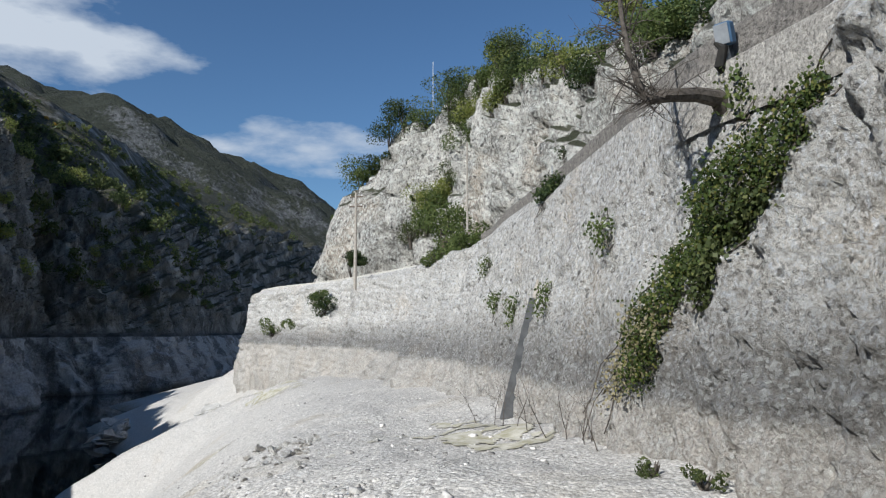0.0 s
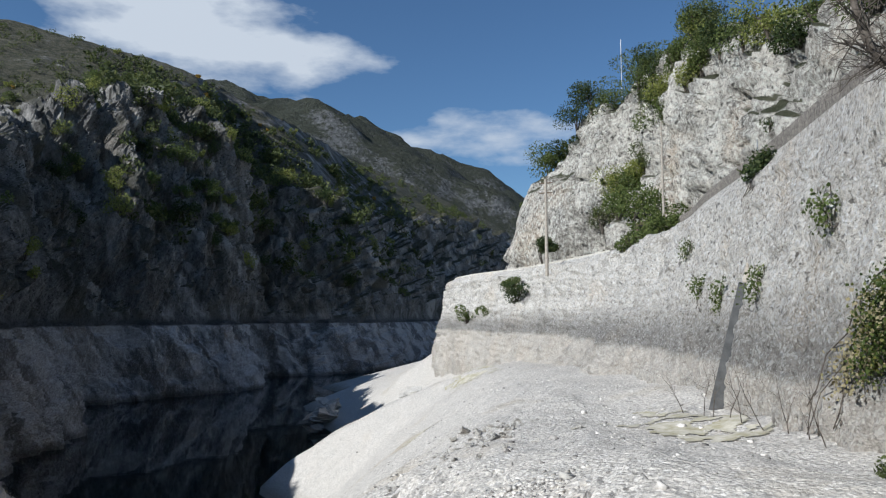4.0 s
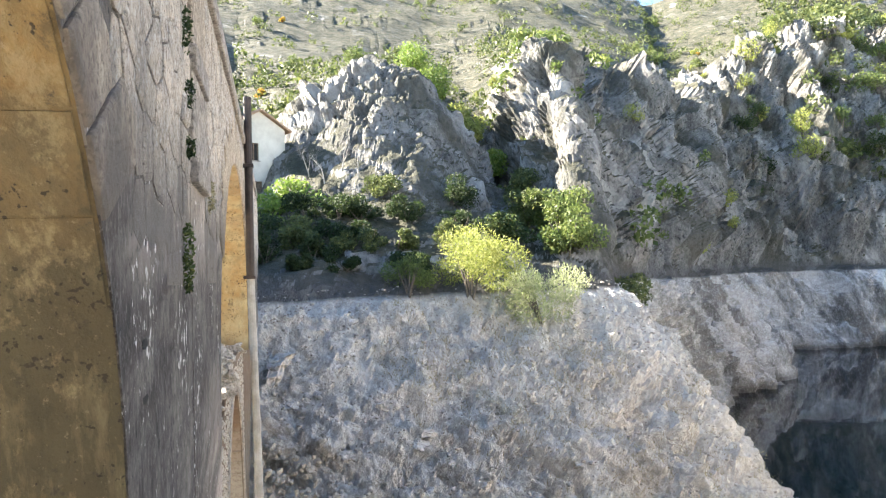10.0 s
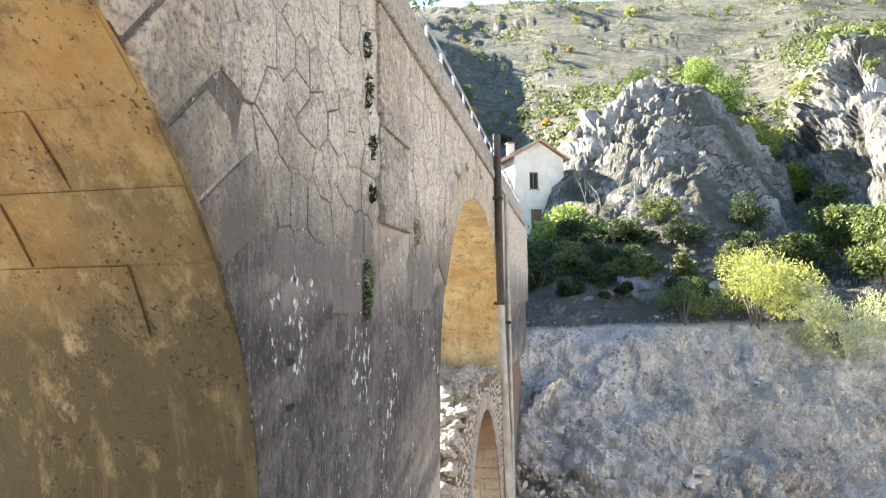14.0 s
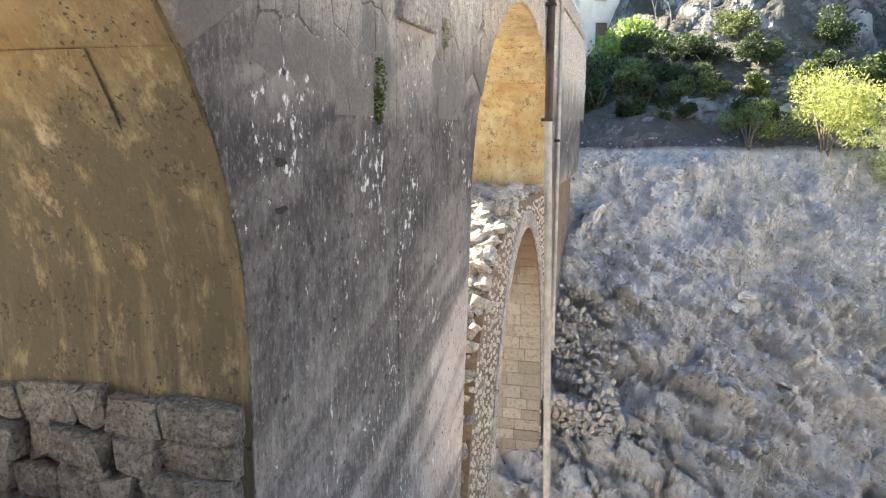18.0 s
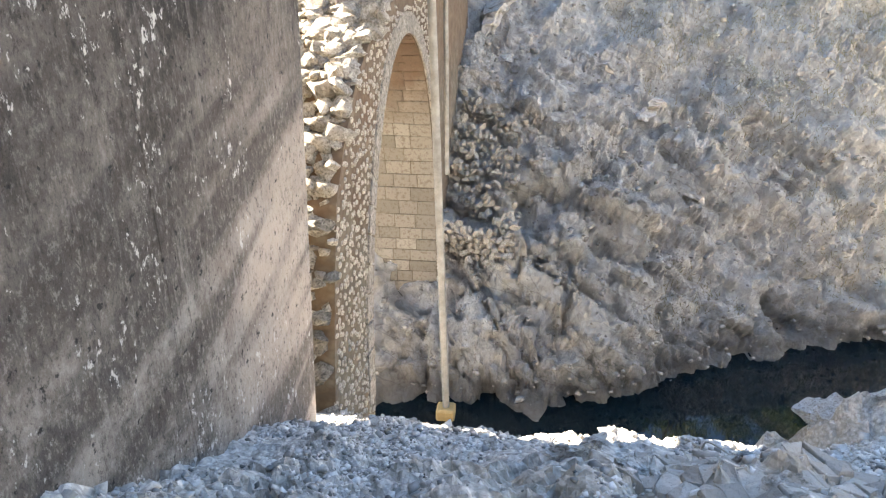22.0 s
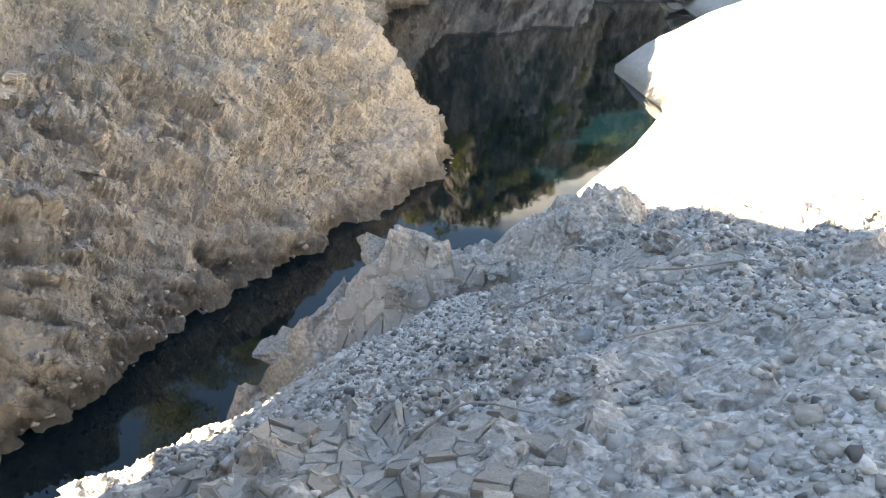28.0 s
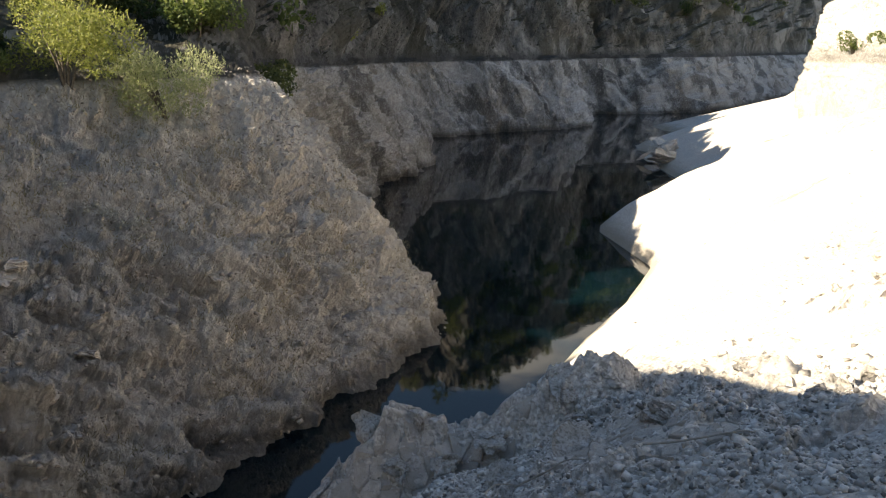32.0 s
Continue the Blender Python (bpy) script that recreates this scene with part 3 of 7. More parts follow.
L_DRY = leaf_material("dry_grass", (0.3, 0.25, 0.13), (0.4, 0.35, 0.22), (0.22, 0.2, 0.09))


# ---- ways to make meshes ----
def mesh_object(name, verts, faces, mat, parent=None, smoothed=False):
    me = bpy.data.meshes.new(name)
    verts, faces = np.asarray(verts, float), faces
    if isinstance(faces, np.ndarray):
        n, k = faces.shape
        me.vertices.add(len(verts))
        me.vertices.foreach_set("co", verts.ravel())
        me.loops.add(n * k)
        me.loops.foreach_set("vertex_index", faces.ravel().astype(np.int32))
        me.polygons.add(n)
        me.polygons.foreach_set("loop_start", np.arange(0, n * k, k, dtype=np.int32))
        me.update(calc_edges=True)
    else:
        me.from_pydata([tuple(v) for v in verts], [], faces)
    me.materials.append(mat)
    if smoothed:
        me.polygons.foreach_set("use_smooth", np.ones(len(me.polygons), bool))
    ob = new(name, me)
    if parent is not None:
        ob.parent = parent
    return ob


def part(name, bm, mat, parent, label="", smoothed=False):
    me = bpy.data.meshes.new(name)
    bm.to_mesh(me)
    bm.free()
    me.materials.append(mat)
    if smoothed:
        me.polygons.foreach_set("use_smooth", np.ones(len(me.polygons), bool))
    ob = new(name, me)
    ob.parent = parent
    if label:
        tagged(ob, label)
    return ob


def grid_object(name, P, mat, smoothed=True, parent=None):
    a, b = P.shape[:2]
    idx = np.arange(a * b).reshape(a, b)
    faces = np.stack([idx[:-1, :-1], idx[1:, :-1], idx[1:, 1:], idx[:-1, 1:]], -1).reshape(-1, 4)
    return mesh_object(name, P.reshape(-1, 3), faces, mat, parent, smoothed)


def box(bm, x0, x1, y0, y1, z0, z1, bevel=0.0, turn=None):
    res = bmesh.ops.create_cube(bm, size=1.0)
    vs = res["verts"]
    for v in vs:
        v.co = Vector((x0 + (v.co.x + 0.5) * (x1 - x0), y0 + (v.co.y + 0.5) * (y1 - y0), z0 + (v.co.z + 0.5) * (z1 - z0)))
        if turn is not None:
            v.co = turn @ v.co
    if bevel:
        edges = list({e for v in vs for e in v.link_edges})
        bmesh.ops.bevel(bm, geom=edges, offset=bevel, segments=1, affect="EDGES")
    return bm


def tube(bm, points, radii, sides=8, cap=True):
    rings = []
    pts = [Vector(p) for p in points]
    for i, p in enumerate(pts):
        d = (pts[min(i + 1, len(pts) - 1)] - pts[max(i - 1, 0)]).normalized()
        u = d.orthogonal().normalized()
        if i:
            u = (last - d * last.dot(d)).normalized()
        last = u
        w = d.cross(u)
        rings.append([bm.verts.new(p + (u * math.cos(a) + w * math.sin(a)) * radii[i]) for a in [2 * math.pi * k / sides for k in range(sides)]])
    for a, b in zip(rings, rings[1:]):
        for k in range(sides):
            bm.faces.new((a[k], a[(k + 1) % sides], b[(k + 1) % sides], b[k]))
    if cap:
        bm.faces.new(rings[0][::-1])
        bm.faces.new(rings[-1])
    return bm


def thing(name, label, category, at=(0, 0, 0), group="", kind=""):
    e = new(name)
    e.matrix_world = Matrix.Translation(at)
    return tagged(e, label, category, group, kind)


def ico(level):
    bm = bmesh.new()
    bmesh.ops.create_icosphere(bm, subdivisions=level, radius=1.0)
    v = np.array([x.co[:] for x in bm.verts])
    f = np.array([[x.index for x in p.verts] for p in bm.faces])
    bm.free()
    return v, f


ICO1, ICO2, ICO3, ICO4 = ico(1), ico(2), ico(3), ico(4)


def rock_shape(rng, size, level=2, flat=0.7, rough=0.35):
    """Angular stone: a ball cut by random planes and roughened."""
    v, f = (ICO1, ICO2, ICO3, ICO4)[level - 1]
    p = v.copy()
    for _ in range(15):
        n = rng.normal(size=3)
        n /= np.linalg.norm(n)
        d = rng.uniform(0.3, 0.72)
        over = np.maximum(p @ n - d, 0)
        p -= over[:, None] * n
    p *= (1 + rough * 0.5 * fbm(v + rng.uniform(0, 50), 0.55, 3, 3, 0.6, ridged=True))[:, None]
    if level > 2:
        k = rng.uniform(0, 50)
        p *= (1 + 0.26 * facets(v + k, 0.8, 4) + 0.08 * facets(v + k, 0.34, 6))[:, None]
    p *= np.array([rng.uniform(0.8, 1.25), rng.uniform(0.75, 1.1), flat * rng.uniform(0.75, 1.2)])
    return p * size, f

# ---- the near bank: gravel terrace and slope ----
SHORE = np.array([(-15.0, -70), (-16.0, -12), (-17.3, -3), (-17.6, 2), (-17.9, 7), (-19.0, 13), (-21.0, 20), (-23.3, 26), (-25.0, 31), (-28.2, 37.7), (-36.0, 42.5), (-37.6, 44.6),
                  (-31.5, 51), (-38.0, 60), (-50.5, 71), (-66, 88), (-80, 110), (-84, 135), (-92, 180), (-100, 240), (-112, 340), (-112, 700)])
FOOT = np.array([(6.6, -1.6), (5.6, 3.0), (3.7, 6.6), (2.0, 10.0), (0.35, 13.4), (-1.95, 19.1), (-5.0, 26.5), (-8.2, 32.0), (-13.5, 44.0), (-21.3, 54.5), (-30.0, 63.5), (-36.0, 72.0), (-40.0, 90.0), (-44, 120)])
TOP = np.array([(6.6, -1.0), (5.9, 4.0), (4.3, 7.2), (2.7, 10.2), (1.45, 12.9), (-0.6, 19.8), (-2.9, 26.8), (-4.9, 33.4), (-10.3, 44.2), (-20.4, 56.7), (-29.3, 64.8), (-34.6, 73.2), (-38.4, 90.6), (-42, 120)])


def signed_distance(x, y, line):
    """Distance to a line; positive to its right hand as it runs."""
    best = np.full(x.shape, 1e9)
    sign = np.ones(x.shape)
    for (ax, ay), (bx, by) in zip(line[:-1], line[1:]):
        dx, dy = bx - ax, by - ay
        t = np.clip(((x - ax) * dx + (y - ay) * dy) / (dx * dx + dy * dy), 0, 1)
        ex, ey = x - (ax + t * dx), y - (ay + t * dy)
        d = np.hypot(ex, ey)
        s = np.sign(dy * (x - ax) - dx * (y - ay))
        near = d < best - 1e-9
        best, sign = np.where(near, d, best), np.where(near, s, sign)
    return best * sign


def bank_height(x, y):
    d = signed_distance(x, y, SHORE)
    dd = np.clip(d, -12, 23)
    rise = WATER + 1.08 * dd - 0.0225 * dd * dd
    steep = np.interp(dd, [-12, 0, 2, 4, 5.6, 6.4, 7.5, 9, 10.7, 12.5, 14, 16, 23], [-19, -12.2, -10.6, -8.4, -6.1, -5.15, -4.35, -3.4, -2.4, -1.45, -0.7, -0.2, 1.5])
    rise = rise + (steep - rise) * smooth(14, 9, y)
    rise = np.where(d < 0, np.minimum(WATER + 0.7 * dd, rise), rise)
    rise = rise - 0.5 * np.exp(-((y - 3.0) / 2.5) ** 2 - ((d - 6.2) / 1.9) ** 2)
    flat = -0.45 - 0.012 * np.clip(y - 14, 0, 60) + 0.45 * np.exp(-(x * x + y * y) / 26.0) - 0.35 * smooth(2, 12, y) * smooth(-1, -9, x)
    flat = flat - 1.0 * smooth(-1.2, -2.6, y) * smooth(-4.0, -1, -np.abs(x + 1.0))
    # soft lesser of the two
    w = 0.9
    h = np.clip(0.5 + 0.5 * (flat - rise) / w, 0, 1)
    z = flat * (1 - h) + rise * h - w * h * (1 - h)
    # past the terrace the bank is a slope of scree from the foot of the wall to the lake
    up = np.maximum(-signed_distance(x, y, FOOT), 0.0)
    scree = WATER + 10.0 * np.clip(d / np.maximum(d + up, 0.1), 0, 1)
    far = smooth(50, 57, y) * (d > 0)
    z = z * (1 - far) + np.minimum(z, scree) * far
    # the spur of bedrock at the edge of the slope
    best = np.full(x.shape, 9.0)
    crest = np.full(x.shape, -30.0)
    for (ax, ay, az_), (bx, by, bz) in zip(SPUR[:-1], SPUR[1:]):
        dx, dy = bx - ax, by - ay
        t = np.clip(((x - ax) * dx + (y - ay) * dy) / (dx * dx + dy * dy), 0, 1)
        ex, ey = x - ax - t * dx, y - ay - t * dy
        off = np.hypot(ex, ey)
        lake = (dy * ex - dx * ey) * np.sign(dy) < 0
        near = off < best
        best = np.where(near, off, best)
        crest = np.where(near, az_ + t * (bz - az_) - np.where(lake, 2.2 * off, np.maximum(off - 0.35, 0) * 1.3), crest)
    return np.maximum(z, np.where(best < 4, crest, -30)), d


SPUR = [(-12.9, 5.3, -6.4), (-12.65, 5.9, -5.3), (-12.3, 6.6, -4.75), (-11.9, 7.3, -3.95), (-11.4, 7.9, -4.0), (-10.9, 8.4, -3.85), (-10.4, 8.9, -3.3), (-9.9, 9.5, -2.95)]


def bank_detail(x, y, z, d):
    p = np.stack([x, y, z], -1)
    slope = smooth(16, 9, d) * smooth(22, 10, y)
    near = smooth(40, 14, np.hypot(x + 4, y - 4))
    bump = 0.10 * fbm(p, 2.2, 4, 5) * (0.5 + near)
    # ledges of broken bedrock between drifts of scree
    bed = smooth(-0.1, 0.3, fbm(p, 2.4, 3, 9) + 0.9 * np.exp(-((x + 6.4) ** 2 + (y - 3.0) ** 2) / 1.8) + 0.6 * np.exp(-((x + 7.4) ** 2 + (y - 7.6) ** 2) / 3.0)) * smooth(5.2, 7.5, d)
    spur = np.exp(-np.min([(x - a) ** 2 + (y - b) ** 2 for a, b, _ in SPUR], 0) / 0.9)
    q = p @ np.array([[1.0, 0.25, 0.5], [-0.2, 1.3, 0.3], [0.2, 0.1, 0.9]])
    bump = bump + slope * np.maximum(bed * 0.7, spur) * (0.17 * facets(q, 0.75, 3) + 0.085 * facets(q, 0.32, 5) + 0.03 * facets(q, 0.14, 6)) + slope * 0.14 * fbm(p, 1.1, 3, 8, ridged=True)
    bump = bump + near * smooth(12, 8, y) * (0.02 + 0.015 * bed) * facets(p, 0.17, 11)
    bump = bump * (0.3 + 0.7 * np.maximum(np.maximum(smooth(5.6, 8.6, d), spur), smooth(8, 12, y)))
    terrace = smooth(6, 14, y)
    bump = bump + terrace * (0.16 * fbm(p, 5.0, 4, 21) + 0.3 * fbm(p, 16.0, 2, 27)) * (0.35 + 0.65 * smooth(0, 8, d))
    return bump


def lines(*spans):
    out = []
    for a, b, step in spans:
        out.append(np.arange(a, b, step))
    return np.unique(np.round(np.concatenate(out), 4))


gx = lines((-2500, -300, 220), (-300, -60, 20), (-60, -26, 1.0), (-26, -13, 0.22), (-13, -2, 0.055), (-2, 4, 0.16), (4, 14, 0.5), (14, 60, 6), (60, 2600, 250))
gy = lines((-2500, -80, 250), (-80, -10, 4.0), (-10, -1.5, 0.35), (-1.5, 11, 0.058), (11, 22, 0.22), (22, 72, 0.6), (72, 160, 4), (160, 3000, 200))
X, Y = np.meshgrid(gx, gy, indexing="ij")
Z, D = bank_height(X, Y)
Z = Z + bank_detail(X, Y, Z, D) * smooth(-3, 0.5, D)
right = signed_distance(X, Y, TOP)
Z = np.where((right > 1.2) & (Y > -6), np.maximum(Z, np.minimum(4.9, -0.5 + (right - 1.2) * 5.0)), Z)
Z = np.where(D < -6, -16.0, Z)
ground_ob = grid_object("ground", np.stack([X, Y, Z], -1), M_GRAVEL)
ground_ob.data.polygons.foreach_set("use_smooth", ((Y > 12) | (X < -14))[:-1, :-1].ravel())
ground = tagged(ground_ob, "pale limestone gravel bank sloping down to the low lake", "ground", kind="structure")


def ground_at(x, y):
    i = min(max(np.searchsorted(gx, x) - 1, 0), len(gx) - 2)
    j = min(max(np.searchsorted(gy, y) - 1, 0), len(gy) - 2)
    u, v = (x - gx[i]) / (gx[i + 1] - gx[i]), (y - gy[j]) / (gy[j + 1] - gy[j])
    return float(Z[i, j] * (1 - u) * (1 - v) + Z[i + 1, j] * u * (1 - v) + Z[i, j + 1] * (1 - u) * v + Z[i + 1, j + 1] * u * v)


wx, wy = np.linspace(-260, -8, 3), np.linspace(-120, 700, 3)
WX, WY = np.meshgrid(wx, wy, indexing="ij")
tagged(grid_object("water", np.stack([WX, WY, np.full(WX.shape, WATER)], -1), M_WATER), "still dark teal lake water at low level", "water", kind="structure")

# ---- the far bank and its hillside ----
# water line, old high-water line, way uphill (degrees from +y towards -x), then rises: (metres on, height) of crag tops, mid slope, ridge
BANK_W = [(-14, -60), (-17.5, -22), (-19.5, -4), (-19.7, 2), (-22.2, 6.6), (-25.0, 13.5), (-30.2, 23.2), (-44, 28), (-63.5, 41), (-69.5, 52.5), (-82, 57), (-94, 72.5), (-91.6, 92), (-90.5, 104), (-106, 126), (-93, 152), (-113, 227), (-126, 340), (-134, 480)]
BANK_R = [(-28, -64), (-31, -24), (-32.5, -5), (-34, 1.5), (-36, 8.5), (-38, 15), (-41, 19), (-49, 20), (-62, 33), (-76, 47), (-86, 52), (-97.5, 70), (-96.5, 92), (-96, 106), (-111, 128), (-98, 158), (-121, 230), (-134, 340), (-143, 480)]
UPHILL = [96, 96, 95, 92, 88, 82, 76, 72, 68, 64, 62, 58, 55, 52, 50, 55, 60, 70, 78]
# first two stations: unseen rise behind the bridge, heightened to shade the far bank
CRAG = [(14, 21), (16, 22), (20, 5.0), (24, 13.5), (23, 18.5), (26, 10.5), (30, 23.5), (31, 26), (28, 24), (28, 25), (30, 30), (24, 38), (28, 46), (26, 41), (22, 37), (26, 34), (30, 38), (30, 52), (30, 50)]
MIDDLE = [(60, 36), (60, 37), (62, 26), (64, 28), (70, 32), (75, 34), (85, 42), (85, 45), (75, 45), (75, 48), (75, 51), (65, 56), (60, 59), (55, 54), (50, 52), (45, 47), (50, 54), (60, 68), (60, 70)]
RIDGE = [(165, 84), (170, 88), (175, 91), (175, 92), (180, 93), (180, 93), (180, 94), (175, 94), (165, 93), (160, 93), (155, 92), (130, 92), (110, 86), (90, 78), (80, 79), (80, 73), (80, 81), (120, 100), (120, 100)]


def bank_rows():
    rows = []
    for i in range(len(BANK_W)):
        w, r = np.array(BANK_W[i], float), np.array(BANK_R[i], float)
        u = np.array([-math.sin(radians(UPHILL[i])), math.cos(radians(UPHILL[i]))])
        out = r - w
        far = [(r + u * o, z) for o, z in (CRAG[i], MIDDLE[i], RIDGE[i])]
        low = w - out / np.linalg.norm(out) * 3.5
        mid = w + out * 0.5
        foot = r + u * CRAG[i][0] * 0.42
        cz = CRAG[i][1]
        back = r + u * (RIDGE[i][0] + 120)
        pts = [(*low, WATER - 4), (*w, WATER), (*mid, (WATER + RING) / 2 + 0.5), (*r, RING), (*foot, RING + (cz - RING) * (0.5 if cz > 20 else 0.34)), (*far[0][0], cz), (*far[1][0], far[1][1]), (*far[2][0], far[2][1]), (*back, far[2][1] - 30)]
        rows.append(pts)
    return np.array(rows, float)


ALONG = [66 if 2 <= i < 6 else 56 if 6 <= i < 14 else 26 for i in range(len(BANK_W) - 1)]     # finest opposite the near slope
rows = spline(bank_rows(), ALONG)
per = (5, 66, 66, 50, 50, 40, 36, 6)
R0_ROW = 5 + 66 + 66                              # the row of the old water line
cols = []
body = np.swapaxes(rows, 0, 1)
for i, n in enumerate(per):
    for t in np.arange(n) / n:
        cols.append(body[i] * (1 - t) + body[i + 1] * t)
cols.append(body[-1])
P = np.swapaxes(np.array(cols), 0, 1)
kernel = np.array([1, 2, 3, 2, 1]) / 9.0             # soften the breaks of the profile
for axis in (1,):
    pad = np.concatenate([P[:, :1], P[:, :1], P, P[:, -1:], P[:, -1:]], 1)
    P = sum(kernel[k] * pad[:, k:k + P.shape[1]] for k in range(5))
N = grid_normals(P)
if N[..., 2].mean() < 0:
    N = -N
z = P[..., 2]
wet = smooth(RING + 1, RING - 1, z)
dist = np.hypot(P[..., 0], P[..., 1])
scale = smooth(25, 110, dist)
up_slope = np.interp(np.arange(P.shape[1]) - R0_ROW, [-137, 0, 100, 140, 176, 182], [-2, 0, 52, 88, 124, 130])[None, :]     # 0 at the old water line, 52 at the crag tops
calm = 1 - 0.8 * np.exp(-((P[..., 0] + 58) / 11) ** 2 - ((P[..., 1] - 7) / 10) ** 2)     # the smoother knoll beside the house
cliff = smooth(0, 9, up_slope) * smooth(66, 50, up_slope)
turf = smooth(52, 64, up_slope)
strata = P @ np.array([[1.0, 0.2, 0.5], [0, 1, 0.45], [0.25, 0.1, 0.42]])
big = fbm(strata, 19.0, 3, 31, ridged=True)
mids = fbm(strata, 6.5, 5, 37, 0.6, ridged=True)
sharp = fbm(strata, 2.2, 3, 39, 0.6, ridged=True)
w1, v1 = worley(strata, 3.6, 41)
w3, v3 = worley(P, 1.3, 43)
far_amp = calm * (0.55 + 0.45 * scale) * (1 - 0.8 * np.exp(-((P[..., 0] + 45) / 9) ** 2 - ((P[..., 1] - 4) / 9) ** 2))
run = np.concatenate([[0], np.cumsum(np.linalg.norm(np.diff(P[:, R0_ROW, :2], axis=0), axis=1))])[:, None]


def leaning_ribs(period, lean, seed):
    """Slabs that lean along the shore: a slow swell and a sharp drop, each rib with a height of its own; -0.5 to 0.5."""
    warp = 0.55 * fbm(P, period * 1.3, 3, seed) + 0.18 * fbm(P, period * 0.35, 2, seed + 3)
    u = (run + lean * z) / period + warp
    i = np.floor(u)
    f = u - i
    tall = 0.45 + 0.55 * hashed(i, i * 0, i * 0, seed)
    return (np.where(f < 0.7, f / 0.7, (1 - f) / 0.3) - 0.5) * tall


far_rock = smooth(44, 62, dist)
knoll = np.exp(-((P[..., 0] + 45) / 9) ** 2 - ((P[..., 1] - 4) / 9) ** 2)
big_ribs, small_ribs = leaning_ribs(17.0, 0.5, 33), leaning_ribs(5.6, 0.62, 35)
push = cliff * far_amp * (1.2 * big + (0.5 + 0.5 * scale) * (0.9 * mids + 0.5 * sharp + 0.9 * (v1 - 0.5))) + 0.3 * (1 - turf) * fbm(P, 1.6, 4, 47)
push = push + (cliff + 0.55 * wet) * far_rock * (1 - 0.9 * np.minimum(1.3 * knoll, 1)) * (0.4 + 0.6 * calm) * (7.5 * big_ribs * (0.6 + 0.4 * scale) + 3.2 * small_ribs)
broken = np.maximum(0.32 + 0.5 * smooth(0.15, 0.5, fbm(P, 3.2, 3, 59)), np.exp(-((P[..., 1] - 1.5) / 6.0) ** 2) * smooth(-3, -7, z))
broken = np.maximum(broken, 0.8 * smooth(38, 60, dist))
bedding = np.stack([P[..., 0] * 0.8, (0.82 * P[..., 1] - 0.57 * z) * 0.4, (0.57 * P[..., 1] + 0.82 * z) * 1.25], -1)

broken = broken * (0.3 + 0.7 * np.maximum(smooth(-2.0, -5.5, z), smooth(40, 60, dist))) * (0.35 + 0.65 * smooth(WATER - 0.3, WATER + 1.5, z))
bulge = np.exp(-((P[..., 1] - 1.6) / 3.6) ** 2 - ((z + 8.6) / 1.7) ** 2)
push = push + wet * smooth(130, 60, dist) * (1.15 * bulge + broken * (0.5 * facets(bedding, 1.4, 61) + 0.36 * facets(bedding, 0.6, 63)) + 0.07 * facets(P, 0.36, 65))
push = push + cliff * far_rock * (0.35 + 0.65 * calm) * (1 - 0.6 * knoll) * (1.1 * facets(strata, 3.4, 67) + 0.32 * facets(strata, 1.3, 69))
push = push + wet * (0.36 * fbm(P, 3.4, 4, 51, 0.55) + 0.3 * (v3 - 0.5) + 0.16 * fbm(P, 0.9, 3, 53, ridged=True) + scale * (0.8 * mids + 0.8 * (v1 - 0.5)))
push = push + turf * (1.6 * fbm(P, 22, 2, 57) + 0.35 * fbm(P, 6, 2, 58) + 0.4 * smooth(0.25, 0.6, fbm(P, 9, 3, 56)) * facets(P, 2.4, 66))
# ledges that dip along the near part of the bank
dip = 0.57 * P[..., 1] + 0.82 * z
for period, much, seed in ((1.25, 0.34, 91), (0.5, 0.15, 93)):
    u = dip / period + 0.7 * fbm(P, period * 2.6, 3, seed)
    f = u - np.floor(u)
    ledge = np.where(f < 0.22, f / 0.22, (1 - f) / 0.78) * (0.3 + 0.7 * hashed(np.floor(u), u * 0, u * 0, seed))
    push = push + wet * smooth(75, 48, dist) * smooth(WATER - 0.5, WATER + 0.6, z) * smooth(-0.15, 0.3, fbm(P, 3.0, 3, seed + 1) + 0.35 * smooth(-3, -7, z)) * much * (ledge - 0.3)
# the round rocky knoll beside the house
push = push + cliff * np.exp(-((P[..., 0] + 57) / 8) ** 2 - ((P[..., 1] - 5) / 7) ** 2) * (0.6 * facets(strata, 3.4, 75) + 0.2 * facets(P, 1.2, 76))
flat_house = 1 - 0.85 * np.exp(-((P[..., 0] + 49) ** 2 / 90 + (P[..., 1] + 2) ** 2 / 30))
P = P + N * (push * flat_house)[..., None] * smooth(0, 6, np.abs(np.arange(P.shape[1]))[None, :])[..., None]
HILL = P
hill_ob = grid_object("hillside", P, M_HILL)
hill_ob.data.polygons.foreach_set("use_smooth", ((turf > 0.5) | (dist > 190))[:-1, :-1].ravel())
tagged(hill_ob, "steep limestone hillside with scrub, bare and pale below the old water line", "hillside", kind="structure")

# ---- the far mountain ----
az = np.linspace(-25, 78, 220)
r = np.linspace(0, 1, 60)
A, T = np.meshgrid(np.radians(az), r, indexing="ij")
crest = np.interp(az, [-25, 0, 12, 19.5, 24, 31, 37, 42, 50, 60, 78], [40, 70, 95, 128, 168, 212, 246, 262, 240, 220, 200])
R0, R1 = 420.0, 980.0
RR = R0 + (R1 - R0) * T
ZZ = -20 + (crest[:, None] + 20) * np.sin(np.minimum(T * 1.15, 1.0) * math.pi / 2) ** 1.15 - 90 * np.maximum(T - 0.87, 0) / 0.13
MP = np.stack([-np.sin(A) * RR, np.cos(A) * RR, ZZ], -1)
ridge = fbm(MP * (1, 1, 0.6), 170, 5, 61, ridged=True)
